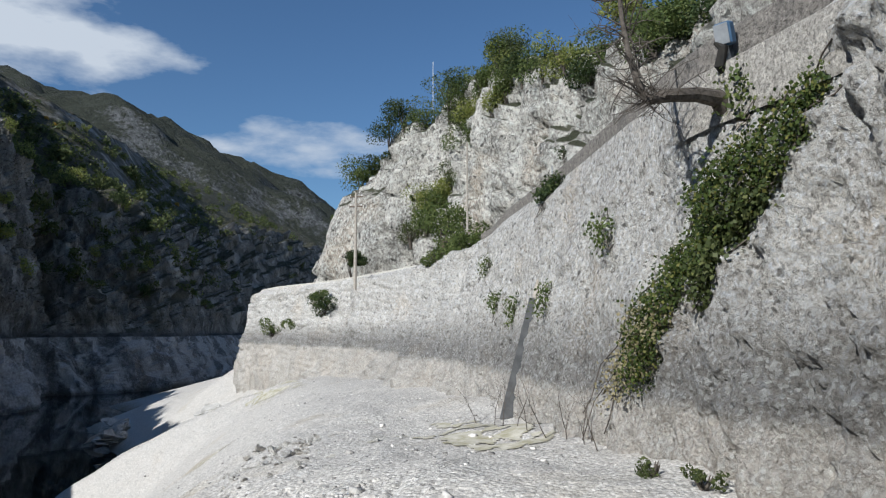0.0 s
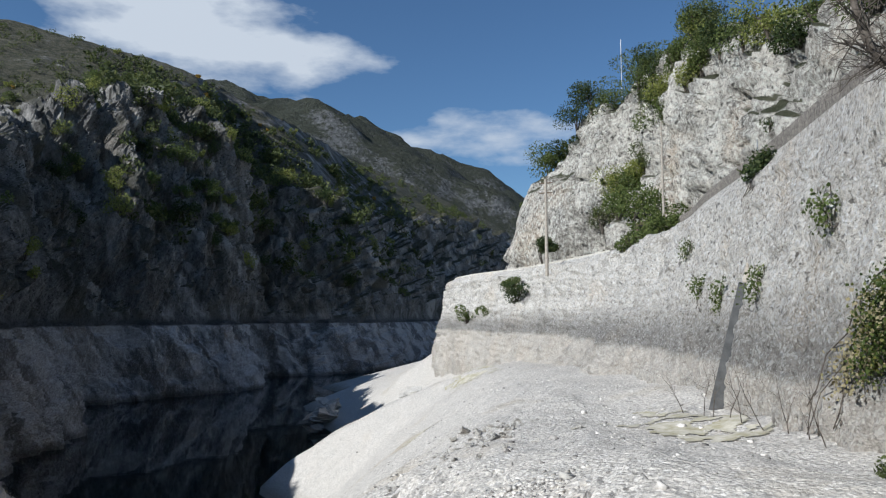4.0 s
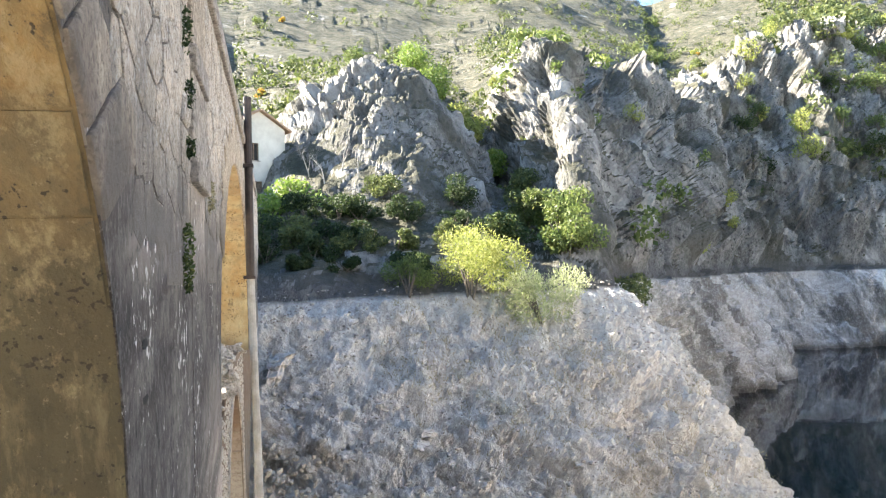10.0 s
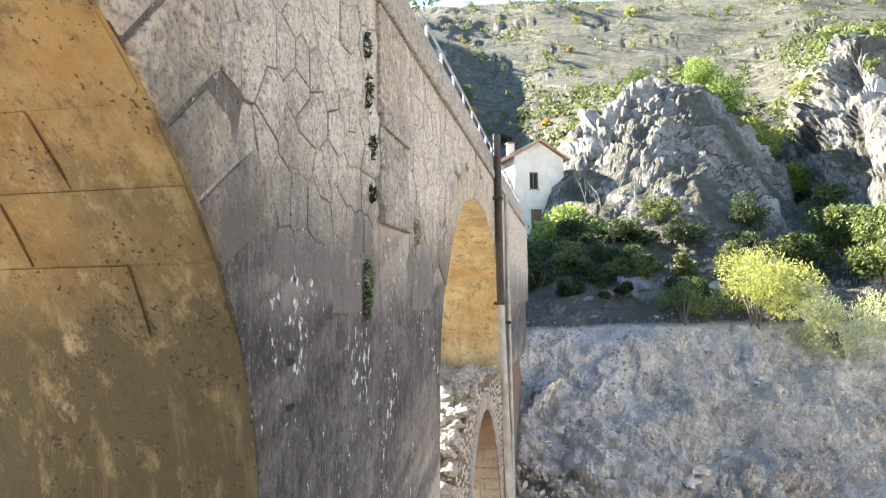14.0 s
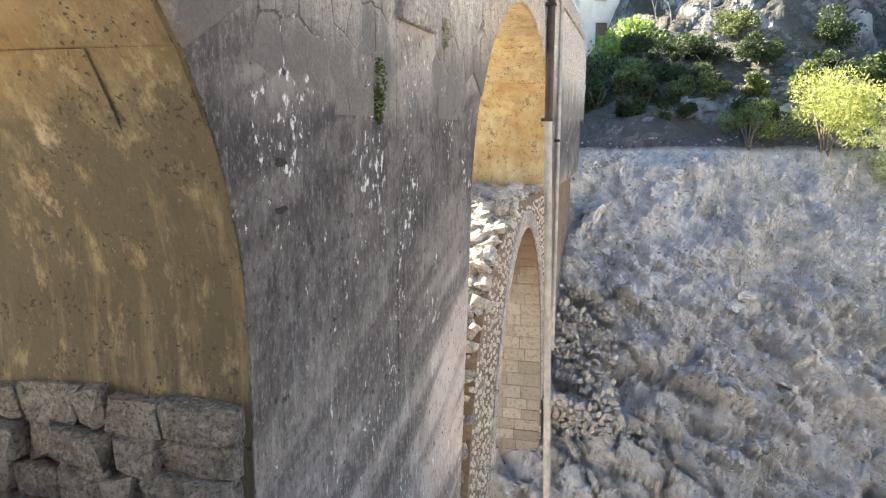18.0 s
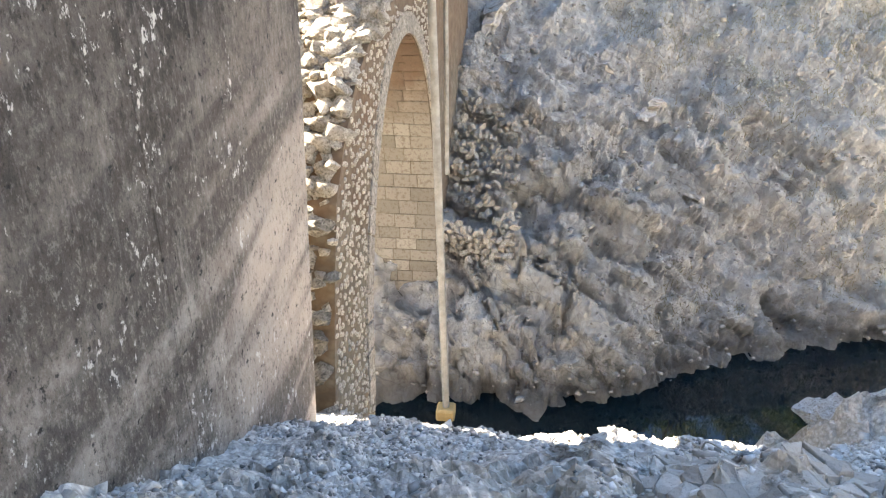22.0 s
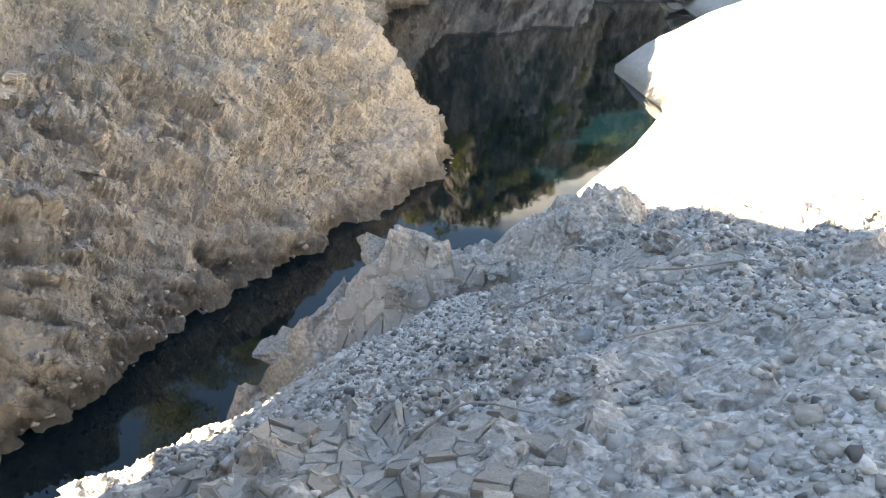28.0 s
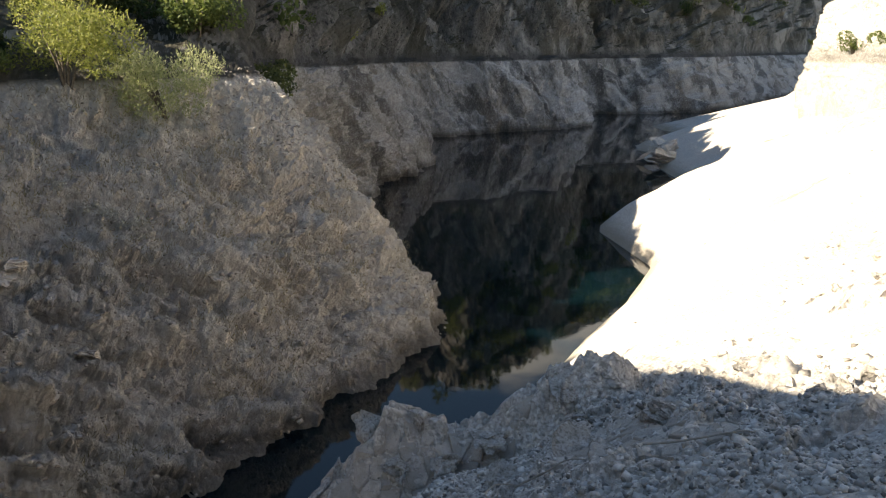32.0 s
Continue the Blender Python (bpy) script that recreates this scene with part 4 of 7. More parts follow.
MP[..., 2] += ridge * 26 * np.sin(T * math.pi * 0.9) + 5 * fbm(MP, 40, 4, 63)
tagged(grid_object("mountain", MP, M_FAR), "distant mountain with scrub slopes and pale crags", "mountain", kind="structure")

# ---- the rock wall below the road, and the crags above it ----
n_wall = 44
foot, top = spline(FOOT, n_wall), spline(TOP, n_wall)
levels = np.concatenate([np.linspace(-4.4, -2.3, 6), np.linspace(-2.2, 0.6, 30), np.linspace(0.7, 5.75, 64)])
f = (np.clip(levels, -2.2, 6) + 0.5) / 6.6
WP = np.zeros((len(foot), len(levels), 3))
for j, (zz, t) in enumerate(zip(levels, f)):
    WP[:, j, :2] = foot * (1 - t) + top * t
    WP[:, j, 2] = zz
WN = grid_normals(WP)
if (WN[..., 0].mean()) > 0:
    WN = -WN
ribs = fbm(WP * (1, 1, 0.32), 1.1, 4, 71, ridged=True)
lump = fbm(WP, 4.5, 3, 73)
rough_rock = 0.35 + 0.65 * np.maximum(smooth(12.5, 9, foot[:, 1]), smooth(27, 33, foot[:, 1]))[:, None]
wpush = rough_rock * (0.3 * ribs + 0.55 * lump + 0.15 * facets(WP * (1, 1, 0.75), 1.1, 79)) + (0.45 + 0.55 * rough_rock) * (0.05 * facets(WP, 0.6, 80) + 0.12 * fbm(WP, 0.4, 4, 77, 0.6, ridged=True) + 0.07 * fbm(WP, 0.2, 2, 78))
built = (smooth(8.6, 9.4, foot[:, 1]) * smooth(17, 14, foot[:, 1]))[:, None]          # stretch under the built parapet
wpush = wpush * (smooth(5.75, 5.0, levels)[None, :] * (1 - built) + smooth(4.9, 4.2, levels)[None, :] * built) * smooth(-1.4, 1.5, foot[:, 1])[:, None]
WP = WP + WN * wpush[..., None]
wall_rock = tagged(grid_object("wall_rock", WP, M_WALL), "pale limestone rock wall with a grey stain above the old water line", "rock wall", kind="structure")

# road shelf behind the wall
inner = top + np.stack([np.gradient(top[:, 1]), -np.gradient(top[:, 0])], -1) / np.hypot(np.gradient(top[:, 0]), np.gradient(top[:, 1]))[:, None] * 4.6
road = np.stack([np.concatenate([top, np.full((len(top), 1), 5.25)], 1), np.concatenate([inner, np.full((len(top), 1), 5.25)], 1)], 1)
M_ASPHALT = plain_material("asphalt", (0.045, 0.045, 0.045), (0.075, 0.073, 0.07), 0.2, 0.9)
tagged(grid_object("road", road, M_ASPHALT), "narrow asphalt road along the top of the wall", "road", kind="structure")


def parapet_run(name, line, z0, z1, thick, mat, label, parent=None):
    """A wall of given thickness along a line."""
    g = np.gradient(line, axis=0)
    nrm = np.stack([g[:, 1], -g[:, 0]], -1) / np.hypot(g[:, 0], g[:, 1])[:, None]
    a, b = line - nrm * 0.05, line + nrm * thick
    c = 0.03
    prof = [(a, z0), (a, z1 - c), (a + nrm * c, z1), (b - nrm * c, z1), (b, z1 - c), (b, z0)]
    return np.stack([np.concatenate([q, np.full((len(q), 1), h)], 1) for q, h in prof], 1)


k0 = n_wall * 2
stretch_a = parapet_run("p", top[k0:n_wall * 7 + 14], 5.55, 6.15, 0.35, M_ASHLAR, "")
M_COPING = stone_material("grey_coping", (0.24, 0.215, 0.185), (0.3, 0.27, 0.235), (0.12, 0.11, 0.1), 0.4)
tagged(grid_object("parapet", stretch_a, M_COPING, False), "low grey stone parapet along the road edge", "parapet", kind="structure")
M_RENDER = stone_material("rendered_masonry", (0.42, 0.385, 0.335), (0.54, 0.5, 0.435), (0.26, 0.235, 0.205), 0.3)
panel = parapet_run("p", top[n_wall * 2 + 26:n_wall * 4 - 4], 4.65, 5.56, 0.3, M_RENDER, "")
panel[..., :2] -= (0.18, 0.1)
tagged(grid_object("retaining_wall", panel, M_RENDER, False), "pale rendered masonry below the road parapet", "wall", kind="structure")
stretch_b = parapet_run("p", top[n_wall * 8 + 2:n_wall * 11 + 16], 4.2, 5.85, 0.4, M_PLASTER, "")
tagged(grid_object("parapet_far", stretch_b, M_PLASTER, False), "pale cream rendered parapet at the bend of the road", "parapet", kind="structure")

# crags above the road
CRAG_H = [8, 8, 8.5, 9.4, 10.5, 12.0, 14.2, 16.0, 19.5, 24.0, 17.0, 12.5, 11, 10]
CRAG_IN = [5, 5, 4.6, 3.2, 2.6, 3.0, 4.2, 5.0, 7.0, 8.0, 5.0, 6.0, 9.0, 14.0]
ct = np.array(TOP, float)
g = np.gradient(ct, axis=0)
nr = np.stack([g[:, 1], -g[:, 0]], -1) / np.hypot(g[:, 0], g[:, 1])[:, None]
base = ct + nr * np.array(CRAG_IN)[:, None]
lean = ct + nr * (np.array(CRAG_IN) + 2.2)[:, None]
crown = ct + nr * (np.array(CRAG_IN) + 4.5)[:, None]
backs = ct + nr * (np.array(CRAG_IN) + 26.0)[:, None]
h = np.array(CRAG_H, float)
sec = np.stack([np.column_stack([base, np.full(len(ct), 4.6)]), np.column_stack([lean, 5 + (h - 5) * 0.6]), np.column_stack([crown, h]), np.column_stack([backs, h + 7])], 1)
sec = spline(sec, 24)
cb = np.swapaxes(sec, 0, 1)
cc = []
for i, n in enumerate((34, 24, 20)):
    for t in np.arange(n) / n:
        cc.append(cb[i] * (1 - t) + cb[i + 1] * t)
cc.append(cb[-1])
CP = np.swapaxes(np.array(cc), 0, 1)
CN = grid_normals(CP)
if CN[..., 2].mean() < 0:
    CN = -CN
rib = fbm(CP * (1, 1, 0.4), 3.2, 5, 81, ridged=True)
lum = fbm(CP, 11, 3, 83)
cp = (0.75 * rib + 1.5 * lum + 0.75 * facets(CP * (1, 1, 0.7), 2.3, 85) + 0.3 * facets(CP, 0.9, 88) + 0.15 * fbm(CP, 0.8, 3, 87)) * smooth(4.6, 6.5, CP[..., 2])
cp = np.maximum(cp, -2.2) * smooth(-3, 9, CP[..., 1])
CP = CP + CN * np.minimum(cp, 1.6)[..., None]
tagged(grid_object("crag", CP, M_CRAG), "pale limestone crags above the road with scrub on top", "crag", kind="structure")
# slope that closes the valley side behind the camera
back_p = np.array([[(7.5, -1.0, -3), (7.5, -1.0, 5.2), (12, 0, 6), (30, 2, 14)], [(7.5, -9, -3), (7.5, -9, 5.2), (12, -9, 6), (30, -8, 12)], [(9, -30, -3), (9, -30, 3), (14, -30, 5), (30, -30, 8)]], float)
BP = spline(np.swapaxes(spline(back_p, 14), 0, 1), 12)
BP = np.swapaxes(BP, 0, 1)
BP[..., 0] += 0.4 * fbm(BP, 2.0, 4, 91) * smooth(0, 4, np.arange(BP.shape[0]))[:, None]
tagged(grid_object("bank_rock", BP, M_WALL), "limestone bank behind the bridge end", "rock bank", kind="structure")

# ---- the road bridge ----
FY, BY = -1.42, -7.0                      # lake-side face and far face
A_HALF, A_RISE, A_SPRING = 5.0, 3.75, 0.1
ARCH1, ARCH2 = 0.5, -15.9
DECK = 4.9
bridge = thing("bridge", "two-arched masonry road bridge with a weathered grey pier", "bridge", (-7.7, -4.2, -4.0))


def in_bridge(ob):
    ob.parent = bridge
    ob.matrix_parent_inverse = Matrix.Translation((7.7, 4.2, 4.0))
    return ob


def arch_line(cx, half=A_HALF, rise=A_RISE, spring=A_SPRING, n=40, grow=0.0):
    return [(cx + (half + grow) * math.cos(a), spring + (rise + grow) * math.sin(a)) for a in [math.pi * i / n for i in range(n + 1)]]


LOW = -12.5


def jamb2(zz):
    return -10.9 + 0.14 * max(-zz, 0)


def slab(columns, y0, y1):
    """A wall with an outline given as columns of (x, lowest, highest); repeated x makes a step."""
    bm = bmesh.new()
    rings = []
    for x0, x1, zb, zt in columns:
        rings.append([bm.verts.new(p) for p in ((x0, y0, zb), (x1, y0, zt), (x1, y1, zt), (x0, y1, zb))])
    for p, q in zip(rings, rings[1:]):
        for i in range(4):
            c = (p[i], q[i], q[(i + 1) % 4], p[(i + 1) % 4])
            if (c[0].co - c[1].co).length + (c[2].co - c[3].co).length > 1e-6:
                bm.faces.new(c)
    bm.faces.new(rings[0])
    bm.faces.new(rings[-1][::-1])
    bmesh.ops.recalc_face_normals(bm, faces=list(bm.faces))
    return bm


def arch_columns(cx, zt):
    return [(x, x, zb, zt) for x, zb in arch_line(cx)]


columns = [(9.0, 9.0, LOW, DECK), (5.505, 5.505, LOW, DECK)] + arch_columns(ARCH1, DECK) + [(-4.52, -4.505, LOW, DECK), (jamb2(LOW), -10.895, LOW, DECK)]
columns += arch_columns(ARCH2, DECK) + [(-20.905, -20.905, -0.35, DECK), (-31.0, -31.0, -0.35, DECK)]
bm = slab(columns, FY, BY)
in_bridge(part("pier_wall", bm, M_FACE, bridge, "grey weathered pier and spandrel face"))


def soffit(cx, lowest_right, lowest_left, right_batter=None):
    pts = [(cx + A_HALF, lowest_right)] + arch_line(cx) + [(cx - A_HALF, lowest_left)]
    if right_batter:
        pts[0] = (right_batter(lowest_right), lowest_right)
    ys = np.linspace(FY - 0.01, BY, 8)
    grid = np.array([[(x, y, zz) for y in ys] for x, zz in pts])
    return grid


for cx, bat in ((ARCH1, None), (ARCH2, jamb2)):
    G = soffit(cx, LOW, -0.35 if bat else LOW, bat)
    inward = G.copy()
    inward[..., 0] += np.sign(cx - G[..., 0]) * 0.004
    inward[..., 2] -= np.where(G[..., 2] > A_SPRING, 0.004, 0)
    in_bridge(grid_object("soffit", inward, M_OCHRE_BOUNCE if bat else M_OCHRE, False, bridge))

# soffit blocks in courses along the arch
rng = np.random.default_rng(4)


def soffit_blocks(cx, course=0.52, length=1.15, join=False):
    verts, faces = [], []
    count = 0
    arc = arch_line(cx, n=240)
    run = np.concatenate([[0], np.cumsum(np.hypot(np.diff([p[0] for p in arc]), np.diff([p[1] for p in arc])))])
    total = run[-1]
    for c in range(int(total / course)):
        s0, s1 = c * course + 0.005, (c + 1) * course - 0.005
        mid = np.interp((s0 + s1) / 2, run, [p[1] for p in arc])
        if mid < 1.6:
            continue
        y = FY - 0.02
        first = True
        while y > BY + 0.1:
            ln = length * rng.uniform(0.7, 1.25) * (0.6 if first and c % 2 else 1.0)
            first = False
            y2 = max(y - ln, BY)
            d = 0.007 + rng.uniform(0, 0.014)
            quad = []
            for s, yy, dd in ((s0, y - 0.005, 0), (s1, y - 0.005, 0), (s1, y2 + 0.005, 0), (s0, y2 + 0.005, 0)):
                x, zz = np.interp(s, run, [p[0] for p in arc]), np.interp(s, run, [p[1] for p in arc])
                quad.append((x, yy, zz))
            cx0 = np.array([cx, 0, A_SPRING])
            q = np.array(quad)
            nrm = cx0 - q
            nrm[:, 1] = 0
            nrm /= np.linalg.norm(nrm, axis=1)[:, None]
            q2 = q + nrm * d
            m2 = q2.mean(0)
            q2 = m2 + (q2 - m2) * 0.985
            v = np.concatenate([q - nrm * 0.05, q2])
            fs = [(4, 5, 6, 7), (0, 1, 5, 4), (1, 2, 6, 5), (2, 3, 7, 6), (3, 0, 4, 7)]
            if join:
                o = len(verts)
                verts.extend(v)
                faces.extend([tuple(i + o for i in f) for f in fs])
            else:
                in_bridge(mesh_object("soffit_block", v, fs, M_OCHRE if cx == ARCH1 else M_OCHRE_BOUNCE, bridge))
            y = y2
    if join:
        in_bridge(mesh_object("soffit_blocks", verts, faces, M_OCHRE, bridge))


# voussoirs on the face: long stones with pointed backs
def voussoirs(cx, n=28):
    for i in range(n):
        a0, a1 = math.pi * i / n - 0.021, math.pi * (i + 1) / n - 0.021
        deep = (0.95 if i % 2 else 0.6)
        mid = (a0 + a1) / 2

        def at(a, grow):
            return np.array([cx + (A_HALF + grow) * math.cos(a), A_SPRING + (A_RISE + grow) * math.sin(a)])
        gap = 0.0045
        poly = [at(a0 + gap, 0.0), at(a1 - gap, 0.0), at(a1 - gap, deep * 0.82), at(mid, deep), at(a0 + gap, deep * 0.82)]
        if min(p[1] for p in poly) < 1.7:
            continue
        poly = np.array(poly)
        c = poly.mean(0)
        inner = c + (poly - c) * 0.93
        v = [(x, FY - 0.05, zz) for x, zz in poly] + [(x, FY + 0.02, zz) for x, zz in poly] + [(x, FY + 0.034, zz) for x, zz in inner]
        k = len(poly)
        fs = [tuple(range(2 * k, 3 * k))] + [(j, (j + 1) % k, k + (j + 1) % k, k + j) for j in range(k)] + [(k + j, k + (j + 1) % k, 2 * k + (j + 1) % k, 2 * k + j) for j in range(k)]
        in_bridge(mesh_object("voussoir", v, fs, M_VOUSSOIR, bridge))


def clip(poly, n, d):
    out = []
    for i in range(len(poly)):
        a, b = poly[i], poly[(i + 1) % len(poly)]
        da, db = a @ n - d, b @ n - d
        if da <= 0:
            out.append(a)
        if (da < 0) != (db < 0) and abs(da - db) > 1e-12:
            out.append(a + (b - a) * (da / (da - db)))
    return out


def cells(points, box_, reach):
    """Voronoi cells of scattered points, each clipped to a box."""
    x0, x1, z0, z1 = box_
    for p in points:
        poly = [np.array(q, float) for q in ((max(x0, p[0] - reach), max(z0, p[1] - reach)), (min(x1, p[0] + reach), max(z0, p[1] - reach)), (min(x1, p[0] + reach), min(z1, p[1] + reach)), (max(x0, p[0] - reach), min(z1, p[1] + reach)))]
        for q in points:
            if q is p:
                continue
            dlt = q - p
            dd = dlt @ dlt
            if dd > 4 * reach * reach:
                continue
            poly = clip(poly, dlt, dlt @ (p + q) / 2)
            if len(poly) < 3:
                break
        if len(poly) >= 3:
            yield p, np.array(poly)


def in_ring(x, zz, grow):
    for cx in (ARCH1, ARCH2):
        u, v = (x - cx) / (A_HALF + grow), (zz - A_SPRING) / (A_RISE + grow)
        if zz < A_SPRING and abs(x - cx) < A_HALF + 0.1:
            return True
        if u * u + v * v < 1:
            return True
    return False


def face_stones(x0, x1, z0, z1, step, single, lower):
    pts = []
    for i, x in enumerate(np.arange(x0, x1, step)):
        for j, zz in enumerate(np.arange(z0, z1, step * 1.15)):
            px = x + (0.5 * step if j % 2 else 0) + rng.uniform(-0.36, 0.36) * step
            pz = zz + rng.uniform(-0.4, 0.4) * step
            pts.append(np.array([px, pz]))
    verts, faces = [], []
    for p, poly in cells(pts, (x0, x1, z0, z1), step * 1.5):
        if p[1] < lower(p[0]) or in_ring(p[0], p[1], 0.72) or -8.78 < p[0] < -7.42 or p[1] > DECK - 0.12:
            continue
        c = poly.mean(0)
        a = c + (poly - c) * 0.95
        b = c + (poly - c) * 0.74
        up = rng.uniform(0.008, 0.03) * float(np.clip((p[1] - 1.9) / 0.8, 0.12, 1))
        k = len(poly)
        v = [(x, FY - 0.03, zz) for x, zz in a] + [(x, FY + up * 0.7, zz) for x, zz in a] + [(x, FY + up + rng.uniform(-0.004, 0.01), zz) for x, zz in b]
        fs = [tuple(range(2 * k, 3 * k))] + [(j, (j + 1) % k, k + (j + 1) % k, k + j) for j in range(k)] + [(k + j, k + (j + 1) % k, 2 * k + (j + 1) % k, 2 * k + j) for j in range(k)]
        if single:
            in_bridge(mesh_object("face_stone", v, fs, M_STONE, bridge))
        else:
            o = len(verts)
            verts.extend(v)
            faces.extend([tuple(i + o for i in f) for f in fs])
    if not single:
        ob = in_bridge(mesh_object("stonework", verts, faces, M_STONE, bridge))
        tagged(ob, "small irregular spandrel stones", kind="stuff")


# cornice, parapet and rail
bm = bmesh.new()
box(bm, -31, 9, FY - 0.2, FY + 0.09, DECK - 0.02, DECK + 0.16, 0.02)
in_bridge(part("cornice", bm, M_ASHLAR, bridge))
bm = bmesh.new()
box(bm, -31, 9, BY, FY, DECK, DECK + 0.14)
in_bridge(part("deck", bm, M_ASPHALT, bridge))
for y0 in (FY - 0.28, BY + 0.02):
    for i in range(13):
        bm = bmesh.new()
        x0 = -31 + i * 3.0
        box(bm, x0 + 0.006, x0 + 2.994, y0, y0 + 0.3, DECK + 0.16, DECK + 0.62, 0.015)
        in_bridge(part("parapet_slab", bm, M_ASHLAR, bridge))
for i in range(24):
    bm = bmesh.new()
    x = -30.5 + i * 1.3
    tube(bm, [(x, FY - 0.13, DECK + 0.6), (x, FY - 0.13, DECK + 1.12)], [0.022, 0.022], 6)
    in_bridge(part("rail_post", bm, M_METAL, bridge))
for hz in (0.85, 1.1):
    bm = bmesh.new()
    tube(bm, [(-31, FY - 0.13, DECK + hz), (1, FY - 0.13, DECK + hz)], [0.025, 0.025], 6)
    in_bridge(part("rail", bm, M_METAL, bridge))
# pilaster on the pier: panels between ledges
for z0, z1, out, mat in ((3.75, 4.86, 0.05, M_VOUSSOIR), (3.5, 3.75, 0.085, M_ASHLAR), (2.7, 3.5, 0.05, M_ASHLAR), (2.45, 2.7, 0.085, M_ASHLAR), (-7.5, 2.45, 0.008, M_FACE)):
    bm = bmesh.new()
    box(bm, -8.75, -7.47, FY - 0.05, FY + out, z0, z1, min(0.012, out * 0.6))
    in_bridge(part("pilaster_block", bm, mat, bridge))
# rough stone plinth under the first arch
M_PLINTH = stone_material("sooty_plinth_stone", (0.16, 0.145, 0.12), (0.28, 0.255, 0.215), (0.07, 0.06, 0.05), 0.2)
for course in range(6):
    y = FY - 0.08
    while y > -6.4:
        s = rng.uniform(0.2, 0.55)
        zz = -0.47 - course * 0.27 + rng.uniform(-0.03, 0.03)
        bm = bmesh.new()
        box(bm, -4.6, -4.46 + 0.05 * course + rng.uniform(0, 0.13), y - s + 0.03, y, zz - 0.13, zz + 0.125, 0.03)
        for v in bm.verts:
            v.co += Vector(rng.normal(0, 0.024, 3))
        in_bridge(part("plinth_stone", bm, M_PLINTH, bridge))
        y -= s
# two chipped holes in the pier face
for hx, hz, w, hh in ((-5.0, 1.17, 0.085, 0.035), (-4.98, 0.85, 0.1, 0.026)):
    ring = [(hx + w * math.cos(a) * rng.uniform(0.75, 1.15), hz + hh * math.sin(a) * rng.uniform(0.7, 1.2)) for a in np.arange(14) * math.pi / 7]
    v = [(hx + (u - hx) * 1.5, FY + 0.001, hz + (w2 - hz) * 1.7) for u, w2 in ring] + [(u, FY + 0.014, w2) for u, w2 in ring] + [(u, FY + 0.004, w2) for u, w2 in ring]
    in_bridge(mesh_object("hole", v[28:], [tuple(range(14))], M_DARK, bridge))

# ---- the old ruined arch under the second span ----
OC, OH, ORISE, OSP, OFY = -18.0, 4.0, 5.9, -6.9, -1.65
old = thing("old_bridge", "ruined old stone arch with broken rubble haunch under the road bridge", "bridge", (OC, -3.5, -8))


def in_old(ob):
    ob.parent = old
    ob.matrix_parent_inverse = Matrix.Translation((-OC, 3.5, 8))
    return ob


OUTER_X = [-30, -24, -20, -18, -16.6, -15.2, -14.0, -13.1, -12.5, -12.0, -11.7]
OUTER_Z = [-0.3, -0.4, -0.3, -0.25, -0.3, -0.62, -1.15, -1.9, -2.6, -4.2, -5.6]


def old_top(x):
    return float(np.interp(x, OUTER_X, OUTER_Z))


cols_old = [(x, x, -12.5, old_top(x)) for x in (-11.7, -12.0, -12.5, -13.1, -13.6, OC + OH + 0.005)]
cols_old += [(x, x, zz, old_top(x)) for x, zz in [(OC + OH * math.cos(a), OSP + ORISE * math.sin(a)) for a in [math.pi * i / 36 for i in range(37)]]]
cols_old += [(x, x, -12.5, old_top(x)) for x in (OC - OH - 0.005, -24, -30)]
bm = slab(cols_old, OFY, -6.0)


def old_masonry():
    k = Nodes("old_arch_masonry")
    cell = k.noise(0.16, kind="F1", stretch=(1, 1, 1.5))
    edge = k.ramp(cell, 0.4, 0.7)
    tone = k.noise(0.35, 5, 0.6)
    col = k.mix(k.ramp(tone, 0.35, 0.65), (0.11, 0.088, 0.062), (0.22, 0.182, 0.135))
    col = k.mix(k.math("MULTIPLY", edge, 0.5), col, (0.13, 0.095, 0.06))
    col = k.mix(k.ramp(k.noise(1.3, 5), 0.5, 0.7, 0, 0.6), col, (0.12, 0.065, 0.035))
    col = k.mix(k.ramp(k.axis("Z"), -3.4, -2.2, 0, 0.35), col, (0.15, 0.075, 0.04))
    return k.done(col, k.math("MULTIPLY", cell, -1.0), 0.6, 0.04)


M_OLDM = old_masonry()
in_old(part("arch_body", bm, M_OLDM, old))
k_ = Nodes("old_soffit_stone")
tone_ = k_.mix(k_.random(), (0.2, 0.172, 0.135), (0.33, 0.29, 0.235))
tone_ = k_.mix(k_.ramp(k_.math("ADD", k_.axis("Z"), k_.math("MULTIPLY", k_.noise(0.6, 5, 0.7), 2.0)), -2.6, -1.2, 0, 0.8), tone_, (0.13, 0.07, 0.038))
tone_ = k_.mix(k_.ramp(k_.noise(0.1, 6, 0.75), 0.5, 0.62, 0, 0.6), tone_, (0.12, 0.085, 0.055))
M_OLDSOFFIT = k_.done(tone_, k_.noise(0.08, 6, 0.7), 0.8, 0.03)
course_rng = np.random.default_rng(51)
inner_line = [(OC + OH * math.cos(a), OSP + ORISE * math.sin(a)) for a in np.linspace(math.pi * 0.5, math.pi, 23)] + [(OC - OH, OSP - 0.34 * i) for i in range(1, 10)]     # the half that faces the near bank
